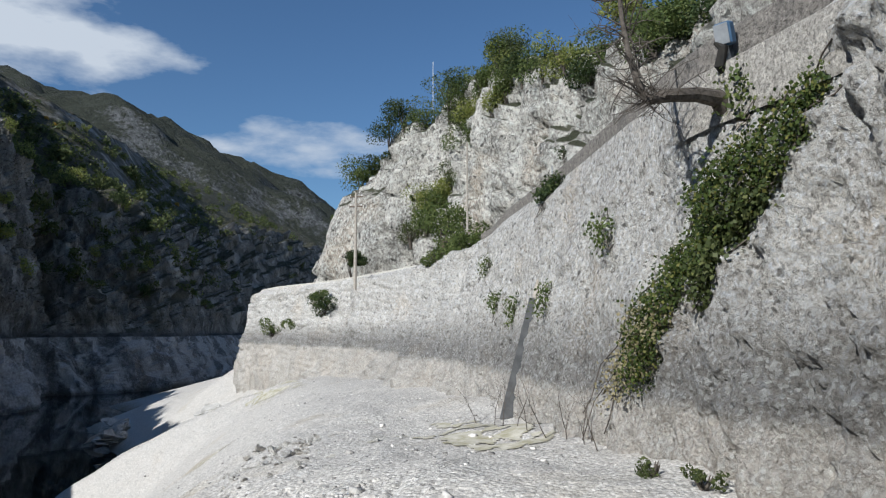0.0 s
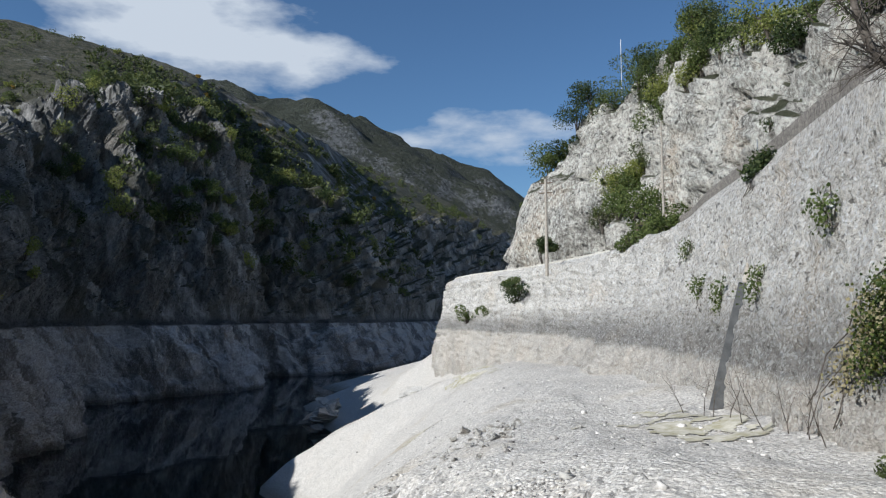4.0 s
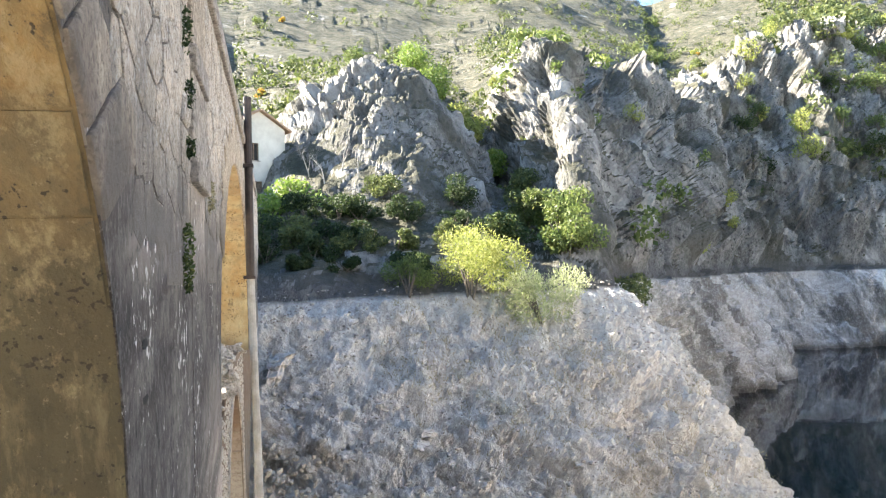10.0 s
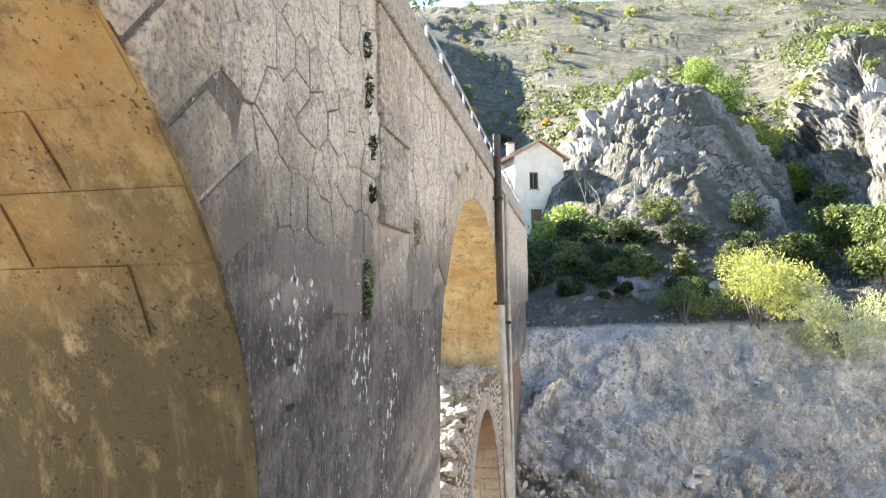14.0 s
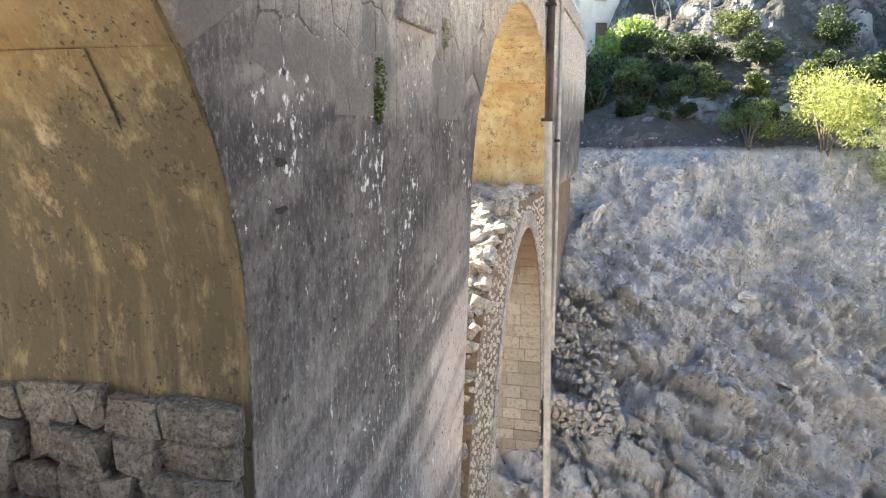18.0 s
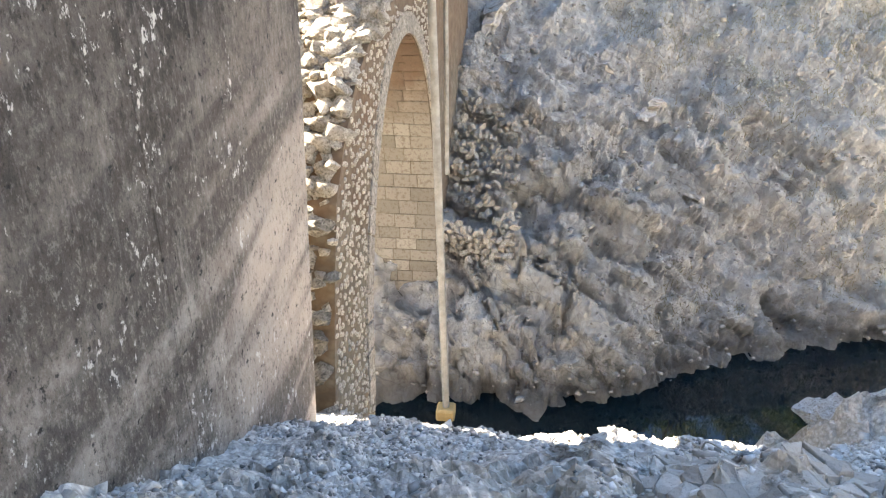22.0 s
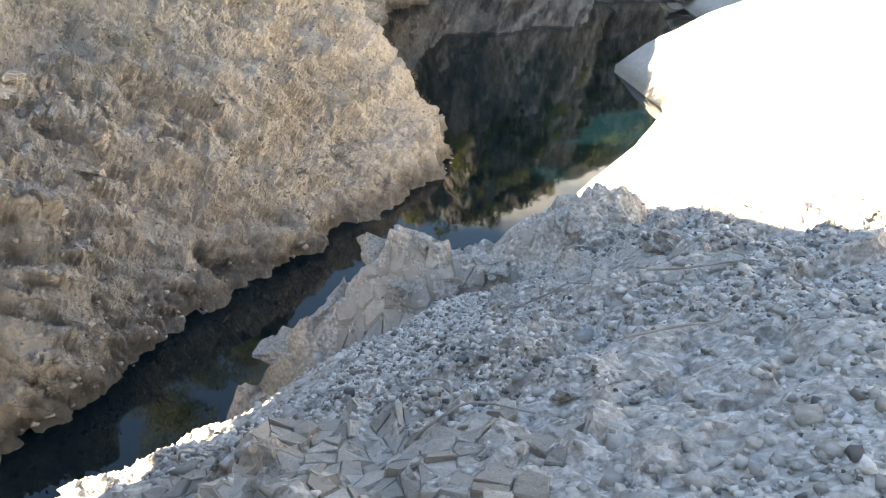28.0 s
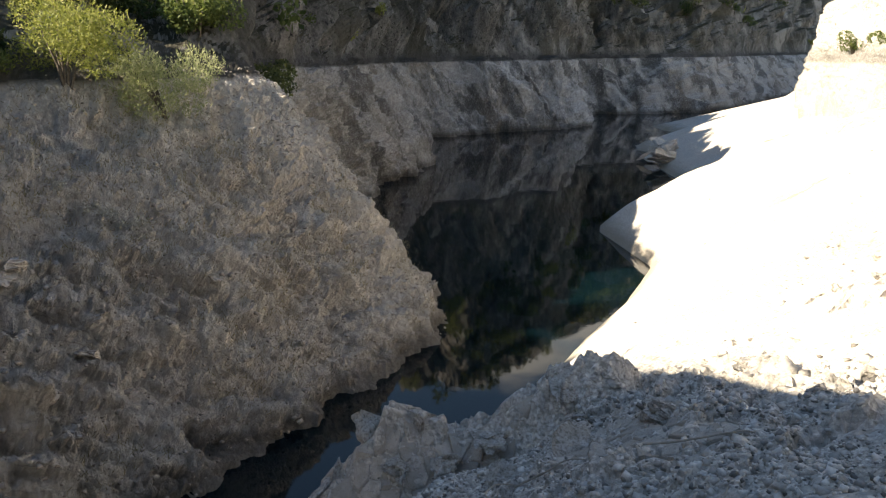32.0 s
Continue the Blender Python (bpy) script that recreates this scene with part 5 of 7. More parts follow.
for (xa, za), (xb, zb) in zip(inner_line, inner_line[1:]):
    y = OFY - 0.02
    while y > -5.7:
        ln = course_rng.uniform(0.4, 0.85)
        d = course_rng.uniform(0.01, 0.035)
        q = np.array([(xa, y - 0.012, za - 0.01), (xb, y - 0.012, zb + 0.01), (xb, y - ln + 0.012, zb + 0.01), (xa, y - ln + 0.012, za - 0.01)])
        nrm = np.array([OC, 0, min(OSP, (za + zb) / 2)]) - q
        nrm[:, 1] = 0
        nrm /= np.linalg.norm(nrm, axis=1)[:, None]
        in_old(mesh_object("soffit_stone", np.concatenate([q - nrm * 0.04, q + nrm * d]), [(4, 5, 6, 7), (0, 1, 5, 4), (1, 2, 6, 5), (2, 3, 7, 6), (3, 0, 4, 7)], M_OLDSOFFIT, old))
        y -= ln
soffit_blocks(ARCH1)
soffit_blocks(ARCH2, 0.5, 1.3)
voussoirs(ARCH1)
voussoirs(ARCH2, 31)
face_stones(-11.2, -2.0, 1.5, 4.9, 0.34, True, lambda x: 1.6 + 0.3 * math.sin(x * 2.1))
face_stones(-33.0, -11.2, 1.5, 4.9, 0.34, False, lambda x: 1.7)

# ---- looking up surfaces ----
def ground_z(x, y):
    i = np.clip(np.searchsorted(gx, x) - 1, 0, len(gx) - 2)
    j = np.clip(np.searchsorted(gy, y) - 1, 0, len(gy) - 2)
    u, v = (x - gx[i]) / (gx[i + 1] - gx[i]), (y - gy[j]) / (gy[j + 1] - gy[j])
    return Z[i, j] * (1 - u) * (1 - v) + Z[i + 1, j] * u * (1 - v) + Z[i, j + 1] * (1 - u) * v + Z[i + 1, j + 1] * u * v


HV = HILL.reshape(-1, 3)
HN = grid_normals(HILL).reshape(-1, 3)
HN = HN * np.sign(HN[:, 2:3] + 1e-6)


def hill_point(x, y):
    i = np.argmin((HV[:, 0] - x) ** 2 + (HV[:, 1] - y) ** 2)
    return HV[i], HN[i]


CV = CP.reshape(-1, 3)


def crag_point(x, y, zmin=5.5):
    d = (CV[:, 0] - x) ** 2 + (CV[:, 1] - y) ** 2 + np.where(CV[:, 2] < zmin, 50, 0)
    return CV[np.argmin(d)]


# ---- loose stones ----
def shard(seed):
    """Broken stone: a skewed block with chipped corners."""
    r = np.random.default_rng(seed)
    c = np.array([(x, y, z) for x in (-1, 1) for y in (-1, 1) for z in (-1, 1)], float) * (1.0, r.uniform(0.6, 0.9), r.uniform(0.38, 0.65))
    c = c * r.uniform(0.62, 1.0, (8, 1)) + r.normal(0, 0.13, (8, 3))
    f = [(0, 1, 3, 2), (4, 6, 7, 5), (0, 4, 5, 1), (2, 3, 7, 6), (0, 2, 6, 4), (1, 5, 7, 3)]
    return c, np.array([t for q in f for t in ((q[0], q[1], q[2]), (q[0], q[2], q[3]))])


STONES = [shard(100 + i) for i in range(14)]


def stone_field(name, x, y, z, size, mat, label, category, seed):
    r = np.random.default_rng(seed)
    n = len(x)
    kind = r.integers(0, len(STONES), n)
    ang = r.uniform(0, 2 * math.pi, n)
    tilt = r.uniform(-0.5, 0.5, n)
    verts, faces = [], []
    for k, (v, f) in enumerate(STONES):
        m = kind == k
        if not m.any():
            continue
        c, s = np.cos(ang[m])[:, None], np.sin(ang[m])[:, None]
        ct_, st = np.cos(tilt[m])[:, None], np.sin(tilt[m])[:, None]
        px, py, pz = v[None, :, 0], v[None, :, 1], v[None, :, 2]
        qx, qz = px * ct_ - pz * st, px * st + pz * ct_
        sz = size[m][:, None]
        w = np.stack([(qx * c - py * s) * sz + x[m][:, None], (qx * s + py * c) * sz + y[m][:, None], qz * sz + z[m][:, None]], -1)
        base_i = sum(len(q) for q in verts) + np.arange(m.sum()) * len(v)
        faces.append((f[None] + base_i[:, None, None]).reshape(-1, 3))
        verts.append(w.reshape(-1, 3))
    ob = mesh_object(name, np.concatenate(verts), np.concatenate(faces), mat)
    return tagged(ob, label, category, kind="stuff")


rs = np.random.default_rng(7)


def on_bedrock(x, y):
    out = np.zeros(len(x), bool)
    for cx, cy, ra, rb, turn in ((-6.7, 3.0, 1.4, 0.95, 35), (-7.7, 7.3, 1.45, 0.85, -20), (-11.2, 7.3, 1.45, 0.65, 50)):
        c, s = math.cos(radians(turn)), math.sin(radians(turn))
        u, v = (x - cx) * c + (y - cy) * s, -(x - cx) * s + (y - cy) * c
        out |= (u / ra) ** 2 + (v / rb) ** 2 < rs.uniform(0.4, 1.0, len(x))
    return out


k_ = Nodes("pebble")
tone_ = k_.mix(k_.ramp(k_.island(), 0.05, 0.8), (0.14, 0.13, 0.118), (0.76, 0.715, 0.66))
M_PEBBLE = k_.done(k_.mix(k_.ramp(k_.noise(0.04, 5, 0.7), 0.4, 0.7, 0, 0.5), tone_, (0.2, 0.18, 0.16)), k_.noise(0.02, 4), 0.4, 0.01)


k_ = Nodes("limestone_chip")
tone_ = k_.mix(k_.ramp(k_.island(), 0.0, 1.0), (0.34, 0.315, 0.28), (0.7, 0.665, 0.61))
M_CHIP = k_.done(k_.mix(k_.ramp(k_.noise(0.06, 6, 0.7), 0.42, 0.62, 0, 0.6), tone_, (0.3, 0.275, 0.24)), k_.noise(0.03, 5, 0.7), 0.6, 0.02)


k_ = Nodes("scree_stone")
M_SCREE = k_.done(k_.mix(k_.ramp(k_.noise(0.2, 6, 0.7), 0.4, 0.62, 0, 0.7), k_.mix(k_.ramp(k_.island(), 0.0, 1.0), (0.3, 0.272, 0.238), (0.52, 0.475, 0.42)), (0.25, 0.215, 0.175)), k_.noise(0.05, 6, 0.7), 0.7, 0.03)


def clumped(n, x0, x1, y0, y1, size, seed, keep=0.5):
    r = np.random.default_rng(seed)
    x, y = r.uniform(x0, x1, n), r.uniform(y0, y1, n)
    d = fbm(np.stack([x, y, x * 0], -1), size, 3, seed)
    m = d > r.normal(0.0, 0.3, n) + (0.5 - keep)
    return x[m], y[m]


x, y = clumped(80000, -12.5, -3.0, -1.3, 9.5, 1.1, 11)
s_ = rs.lognormal(-4.25, 0.5, len(x)).clip(0.008, 0.05)
bare_rock = np.exp(-np.min([(x - a) ** 2 + (y - b) ** 2 for a, b, _ in SPUR], 0) / 0.7) > rs.uniform(0.15, 0.6, len(x))
bare_rock |= on_bedrock(x, y) & (rs.random(len(x)) < 0.85)
x, y, s_ = x[~bare_rock], y[~bare_rock], s_[~bare_rock]
stone_field("gravel", x, y, ground_z(x, y) + s_ * 0.2, s_, M_PEBBLE, "loose pale pebbles covering the shaded slope", "gravel", 21)
x, y = clumped(9000, -12.0, -3.0, -1.3, 10.5, 1.6, 13)
keep = ~on_bedrock(x, y)
x, y = x[keep], y[keep]
s_ = rs.lognormal(-3.7, 0.5, len(x)).clip(0.015, 0.1)
stone_field("stones", x, y, ground_z(x, y) + s_ * 0.1, s_, M_CHIP, "fist-sized angular limestone pieces on the slope", "stones", 22)
x, y = clumped(8000, -30, 1.5, 9.0, 52, 3.5, 15)
ok = signed_distance(x, y, SHORE) > 3
x, y = x[ok], y[ok]
s_ = rs.lognormal(-3.9, 0.5, len(x)).clip(0.012, 0.09)
stone_field("terrace_stones", x, y, ground_z(x, y) + s_ * 0.1, s_, M_PEBBLE, "scattered pale stones on the gravel terrace", "stones", 23)
near = HV[(HV[:, 0] > -42) & (HV[:, 0] < -18) & (HV[:, 1] > -7) & (HV[:, 1] < 26) & (HV[:, 2] < 1) & (HV[:, 2] > WATER)]
pick = rs.integers(0, len(near), 6000)
jit = near[pick] + rs.normal(0, 0.1, (6000, 3)) * (1, 1, 0.3) - (0.02, 0, 0.03)
s_ = rs.lognormal(-3.1, 0.45, 6000).clip(0.02, 0.12)
stone_field("slope_stones", jit[:, 0], jit[:, 1], jit[:, 2], s_, M_SCREE, "rubble scattered over the far bank", "stones", 24)

ROCKS = []
for i in range(10):
    v, f = rock_shape(np.random.default_rng(300 + i), 1.15, 4, 0.6, 0.1)
    me = bpy.data.meshes.new("rock")
    me.from_pydata([tuple(q) for q in v], [], [tuple(q) for q in f])
    me.materials.append(M_ROCK)
    ROCKS.append(me)

BANK_ROCKS = []
for me in ROCKS:
    me = me.copy()
    me.materials[0] = M_SCREE
    BANK_ROCKS.append(me)


def rock(x, y, z, size, label, group="", seed=0, stretch=(1, 1, 1), category="rock"):
    r = random.Random(seed)
    ob = new("rock", ROCKS[seed % 10])
    ob.matrix_world = Matrix.Translation((x, y, z)) @ Euler((r.uniform(-0.3, 0.3), r.uniform(-0.3, 0.3), r.uniform(0, 6.3))).to_matrix().to_4x4() @ Matrix.Diagonal((size * stretch[0], size * stretch[1], size * stretch[2], 1))
    return tagged(ob, label, category, group)


rr = random.Random(5)
for i in range(80):
    t = rr.random()
    x, y = -6.4 - 0.9 * t + rr.gauss(0, 0.7), 11.6 + 5.5 * t + rr.gauss(0, 0.5)
    size = min(max(rr.lognormvariate(-2.3, 0.45), 0.05), 0.24)
    rock(x, y, ground_at(x, y) + size * 0.08, size, "pale stone of a loose heap on the sunlit gravel", "stones heaped on the terrace", i)
placed = 0
while placed < 75:
    x, y = rr.uniform(-9.8, -4.2), rr.uniform(-1.1, 9.5)
    size = min(max(rr.lognormvariate(-2.35, 0.4), 0.06), 0.22)
    if math.hypot(x + 3.6, y - 1.6) < 0.9 + size:
        continue
    rock(x, y, ground_at(x, y) + size * 0.05, size, "angular grey limestone rock lying on the gravel slope", "rocks on the slope", placed)
    placed += 1
for i, (x, y, size) in enumerate([(-12.7, 5.6, 0.5), (-12.35, 6.5, 0.55), (-12.0, 7.0, 0.42), (-11.85, 7.45, 0.5), (-11.3, 7.95, 0.4), (-11.3, 6.9, 0.32), (-10.9, 7.5, 0.3), (-10.6, 8.1, 0.34), (-10.0, 8.9, 0.4), (-9.2, 8.9, 0.36),
                                  (-8.4, 7.4, 0.5), (-7.6, 7.9, 0.45), (-9.0, 6.9, 0.4), (-6.9, 8.3, 0.36), (-7.3, 6.9, 0.3), (-8.1, 8.4, 0.36)]):
    rock(x, y, ground_at(x, y) - size * 0.12, size, "rough weathered limestone outcrop at the edge of the slope", "outcrop blocks", i + 3, (1.1, 1.0, 1.0))
rock(-25.6, 46.6, ground_at(-25.6, 46.6) + 0.3, 1.1, "pale boulder on the edge of the gravel terrace", "", 3, (1.1, 1.0, 0.9))
rock(-25.2, 49.2, ground_at(-25.2, 49.2) + 0.12, 0.6, "small pale boulder beside the large one", "", 6)
for i, (x, y, size) in enumerate([(-51, 72.5, 2.2), (-54, 76, 2.4), (-57.5, 81, 2.2)]):
    rock(x, y, WATER + size * 0.45, size, "dark fractured rock at the foot of the gravel bank", "shore rocks", i, (1, 1, 1.2))
bank_block = rock(-30.7, -0.7, -1.85, 1.1, "brown block of rock lying on the bank beside the bridge", "", 2, (0.85, 1.25, 0.95))
bank_block.data = bank_block.data.copy()
bank_block.data.materials[0] = M_SCREE
for i in range(40):
    a, b = rr.uniform(-29, -20.5), rr.uniform(-0.5, 14)
    p, nrm = hill_point(a, b)
    if WATER + 1.8 < p[2] < -1:
        size = rr.uniform(0.2, 0.5)
        rock(p[0], p[1], p[2], size, "weathered limestone block sticking out of the far bank", "rocks of the far bank", i).data = BANK_ROCKS[i % 10]

# cracked bedrock: angular plates fitted close together
k_ = Nodes("cracked_limestone")
tone_ = k_.mix(k_.random(), (0.33, 0.3, 0.265), (0.62, 0.575, 0.515))
tone_ = k_.mix(k_.ramp(k_.noise(0.12, 6, 0.7), 0.42, 0.6, 0, 0.55), tone_, (0.36, 0.31, 0.25))
tone_ = k_.mix(k_.ramp(k_.noise(0.03, 5, 0.7), 0.45, 0.36, 0, 0.6), tone_, (0.2, 0.18, 0.155))
M_PLATE = k_.done(tone_, k_.math("ADD", k_.noise(0.05, 6, 0.7), k_.noise(0.16, 4)), 0.9, 0.03)
pw = np.random.default_rng(33)
for cx, cy, ra, rb, turn, step, label in ((-6.7, 3.0, 1.45, 1.0, 35, 0.14, "cracked grey bedrock breaking through the gravel slope"), (-7.7, 7.3, 1.5, 0.9, -20, 0.19, "dark cracked rock ledge on the shaded slope"), (-11.2, 7.3, 1.5, 0.7, 50, 0.24, "cracked warm limestone on the spur above the lake")):
    c_, s_a = math.cos(radians(turn)), math.sin(radians(turn))
    slabs = thing("bedrock", label, "rock", (cx, cy, ground_at(cx, cy)))
    bpy.context.view_layer.update()
    seeds = []
    for i in np.arange(-ra * 1.2, ra * 1.2, step * 1.25):
        for j in np.arange(-rb * 1.2, rb * 1.2, step * 0.85):
            seeds.append(np.array([i + pw.uniform(-0.75, 0.75) * step, j + pw.uniform(-0.6, 0.6) * step]))
    for p, poly in cells(seeds, (-ra * 1.2, ra * 1.2, -rb * 1.2, rb * 1.2), step * 2.2):
        if (p[0] / ra) ** 2 + (p[1] / rb) ** 2 > 1 + pw.uniform(-0.4, 0.15):
            continue
        mid_p = poly.mean(0)
        up = pw.uniform(0.0, 0.035) + 0.03 * math.sin(p[0] * 4.1) * math.cos(p[1] * 5.3)
        tip = pw.normal(0, 0.1, 2)
        rings = []
        for shrink, lift in ((0.99, -0.12), (0.95, 0.0), (0.86, 0.01)):
            q = mid_p + (poly - mid_p) * shrink
            gx_, gy_ = cx + q[:, 0] * c_ - q[:, 1] * s_a, cy + q[:, 0] * s_a + q[:, 1] * c_
            zz = ground_z(gx_, gy_) * 0.8 + 0.2 * ground_at(cx + mid_p[0] * c_ - mid_p[1] * s_a, cy + mid_p[0] * s_a + mid_p[1] * c_)
            rings.append(np.stack([gx_, gy_, zz + lift + (up + (q - mid_p) @ tip + pw.normal(0, 0.004, len(q)) if lift > -0.1 else 0)], -1))
        n_ = len(poly)
        fs = [tuple(range(2 * n_, 3 * n_))] + [(j + o, (j + 1) % n_ + o, n_ + (j + 1) % n_ + o, n_ + j + o) for o in (0, n_) for j in range(n_)]
        ob = mesh_object("plate", np.concatenate(rings), fs, M_PLATE, slabs)
        ob.matrix_parent_inverse = slabs.matrix_world.inverted()

# dry-stone packing on the bank beside the old arch
pile = thing("dry_stone_packing", "packed dry stones on the bank beside the old arch", "stone pile", tuple(hill_point(-24.5, 0.3)[0]))
sm = []
for i in range(8):
    v, f = rock_shape(np.random.default_rng(500 + i), 1.0, 2, 0.85, 0.3)
    me = bpy.data.meshes.new("packed_stone")
    me.from_pydata([tuple(q) for q in v], [], [tuple(q) for q in f])
    me.materials.append(M_RUBBLE)
    sm.append(me)
bank_face = HV[(HV[:, 0] > -28) & (HV[:, 0] < -19.5) & (HV[:, 1] > -2.2) & (HV[:, 1] < 1.4) & (HV[:, 2] < -2.5) & (HV[:, 2] > -9)]
for j in range(20):                                    # rough courses
    for i in range(11):
        y, zz = -1.5 + i * 0.19 + (0.09 if j % 2 else 0) + rr.uniform(-0.04, 0.04), -7.8 + j * 0.2 + rr.uniform(-0.04, 0.04)
        if zz > -3.9 - 0.5 * (y + 1.5) or y > 0.55:
            continue
        p = bank_face[np.argmin((bank_face[:, 1] - y) ** 2 + (bank_face[:, 2] - zz) ** 2)]
        close = bank_face[(bank_face[:, 1] - y) ** 2 + (bank_face[:, 2] - zz) ** 2 < 0.06]
        p = close[np.argmax(close[:, 0])] if len(close) else p
        s = rr.uniform(0.12, 0.17)
        ob = new("packed_stone", sm[(i * 3 + j) % 8])
        ob.parent = pile
        ob.matrix_parent_inverse = pile.matrix_world.inverted()
        ob.matrix_basis = Matrix.Translation((p[0] + 0.06, y, zz)) @ Euler((rr.uniform(0, 6), rr.uniform(-0.4, 0.4), 0)).to_matrix().to_4x4() @ Matrix.Diagonal((s, s * 1.15, s, 1))

# rubble on the back of the old arch
for i in range(250):
    x = -11.8 - abs(rr.gauss(0, 3.2)) - rr.uniform(0, 1.4)
    if x < -22:
        continue
    y = OFY - rr.uniform(0.0, 3.8) if i % 3 else OFY - rr.uniform(0, 0.7)
    s = rr.uniform(0.12, 0.3)
    ob = new("rubble_stone", sm[i % 8])
    in_old(ob)
    ob.matrix_basis = Matrix.Translation((x, y, old_top(x) + rr.uniform(-0.08, 0.18))) @ Euler((rr.uniform(-0.6, 0.6), rr.uniform(-0.6, 0.6), rr.uniform(0, 6))).to_matrix().to_4x4() @ Matrix.Diagonal((s * 1.1, s, s * 0.9, 1))
# fallen rubble under the second span
x = rs.uniform(-21, -12, 2600)
y = rs.uniform(-6.5, OFY - 0.1, 2600)
s_ = rs.lognormal(-2.4, 0.5, 2600).clip(0.04, 0.3)
stone_field("span_rubble", x, y, np.array([old_top(a) for a in x]) + 0.02, s_, M_RUBBLE, "sunlit rubble lying on the old arch under the span", "rubble", 31)
# broken courses beside the arch
sd = []
for me in sm:
    me = me.copy()
    me.materials[0] = M_PLINTH
    sd.append(me)
for j in range(20):
    for i in range(3):
        s = rr.uniform(0.13, 0.32)
        ob = new("rubble_stone", sd[(i * 3 + j) % 8])
        in_old(ob)
        ob.matrix_basis = Matrix.Translation((-11.62 + rr.uniform(-0.4, 0.2), OFY - 0.1 - i * 0.45 + rr.uniform(-0.2, 0.1), -7.2 + j * 0.26 + rr.uniform(-0.15, 0.15))) @ Euler((0, 0, rr.uniform(0, 6))).to_matrix().to_4x4() @ Matrix.Diagonal((s * 1.25, s, s * 0.7, 1))
# small stones of the old arch's face
pts = []
for x in np.arange(-22.0, -11.7, 0.2):
    for zz in np.arange(-8.5, -0.5, 0.15):
        pts.append(np.array([x + rr.uniform(-0.08, 0.08), zz + rr.uniform(-0.05, 0.05)]))
keepers = [p for p in pts if p[1] < old_top(p[0]) - 0.12 and not (((p[0] - OC) / OH) ** 2 + ((p[1] - OSP) / ORISE) ** 2 < 1.02 or (p[1] < OSP and abs(p[0] - OC) < OH))]
verts, faces = [], []
for p in keepers:
    a, b = rr.uniform(0.05, 0.085), rr.uniform(0.045, 0.068)
    k = 6
    ring = [(p[0] + a * math.cos(q) * rr.uniform(0.8, 1.1), p[1] + b * math.sin(q) * rr.uniform(0.8, 1.1)) for q in [2 * math.pi * j / k for j in range(k)]]
    o = len(verts)
    verts += [(u, OFY - 0.02, w) for u, w in ring] + [(p[0] + (u - p[0]) * 0.75, OFY + rr.uniform(0.012, 0.03), p[1] + (w - p[1]) * 0.75) for u, w in ring]
    faces += [tuple(range(o + k, o + 2 * k))] + [(o + j, o + (j + 1) % k, o + k + (j + 1) % k, o + k + j) for j in range(k)]
tagged(in_old(mesh_object("pebblework", verts, faces, M_OLD, old)), "small stones set in the arch face", kind="stuff")
for i in range(36):
    a0, a1 = math.pi * i / 36 + 0.004, math.pi * (i + 1) / 36 - 0.004
    q = [(OC + OH * math.cos(a), OSP + ORISE * math.sin(a)) for a in (a0, a1)] + [(OC + (OH + 0.42) * math.cos(a), OSP + (ORISE + 0.42) * math.sin(a)) for a in (a1, a0)]
    v = [(u, OFY - 0.03, w) for u, w in q] + [(u, OFY + 0.04, w) for u, w in q]
    in_old(mesh_object("voussoir", v, [(4, 5, 6, 7)] + [(j, (j + 1) % 4, 4 + (j + 1) % 4, 4 + j) for j in range(4)], M_ASHLAR, old))

# ---- pipe down the bridge face, with a float at the water ----
pipe = thing("drain_pipe", "long vertical pipe on the bridge face, dark above and limed below", "pipe", (-18.9, -1.0, WATER))


def in_thing(ob, e):
    ob.parent = e
    ob.matrix_parent_inverse = e.matrix_world.inverted()
    return ob


bpy.context.view_layer.update()
bm = bmesh.new()
tube(bm, [(-18.9, FY + 0.15, 1.6), (-18.9, FY + 0.15, 6.05)], [0.1, 0.1], 12)
in_thing(part("upper_pipe", bm, M_PIPE, pipe, "dark painted upper pipe"), pipe)
bm = bmesh.new()
tube(bm, [(-18.9, -1.0, WATER + 0.3), (-18.9, FY + 0.15, 1.6)], [0.09, 0.095], 12)
in_thing(part("lower_pipe", bm, M_PALEPIPE, pipe, "lime-covered lower pipe"), pipe)
for zz in (4.35, 1.6):
    bm = bmesh.new()
    box(bm, -19.03, -18.77, FY - 0.3 if zz < 0 else FY - 0.02, FY + 0.27 + max(1.6 - zz, 0) * 0.0214, zz - 0.04, zz + 0.04, 0.01)
    in_thing(part("bracket", bm, M_PIPE, pipe), pipe)
bm = bmesh.new()
box(bm, -19.14, -18.66, -1.25, -0.76, WATER - 0.12, WATER + 0.3, 0.05)
in_thing(part("float", bm, M_BLOCK, pipe, "ochre float block at the water"), pipe)
pipe2 = thing("small_pipe", "thin rusty pipe on the bridge face", "pipe", (-21.8, FY + 0.1, -4))
bpy.context.view_layer.update()
bm = bmesh.new()
tube(bm, [(-21.8, FY + 0.1, -5.2), (-21.8, FY + 0.1, 4.9)], [0.06, 0.06], 8)
in_thing(part("tube", bm, M_PALEPIPE, pipe2), pipe2)
bm = bmesh.new()
box(bm, -21.9, -21.7, FY - 0.02, FY + 0.17, 1.0, 1.08, 0.01)
in_thing(part("bracket", bm, M_PIPE, pipe2), pipe2)

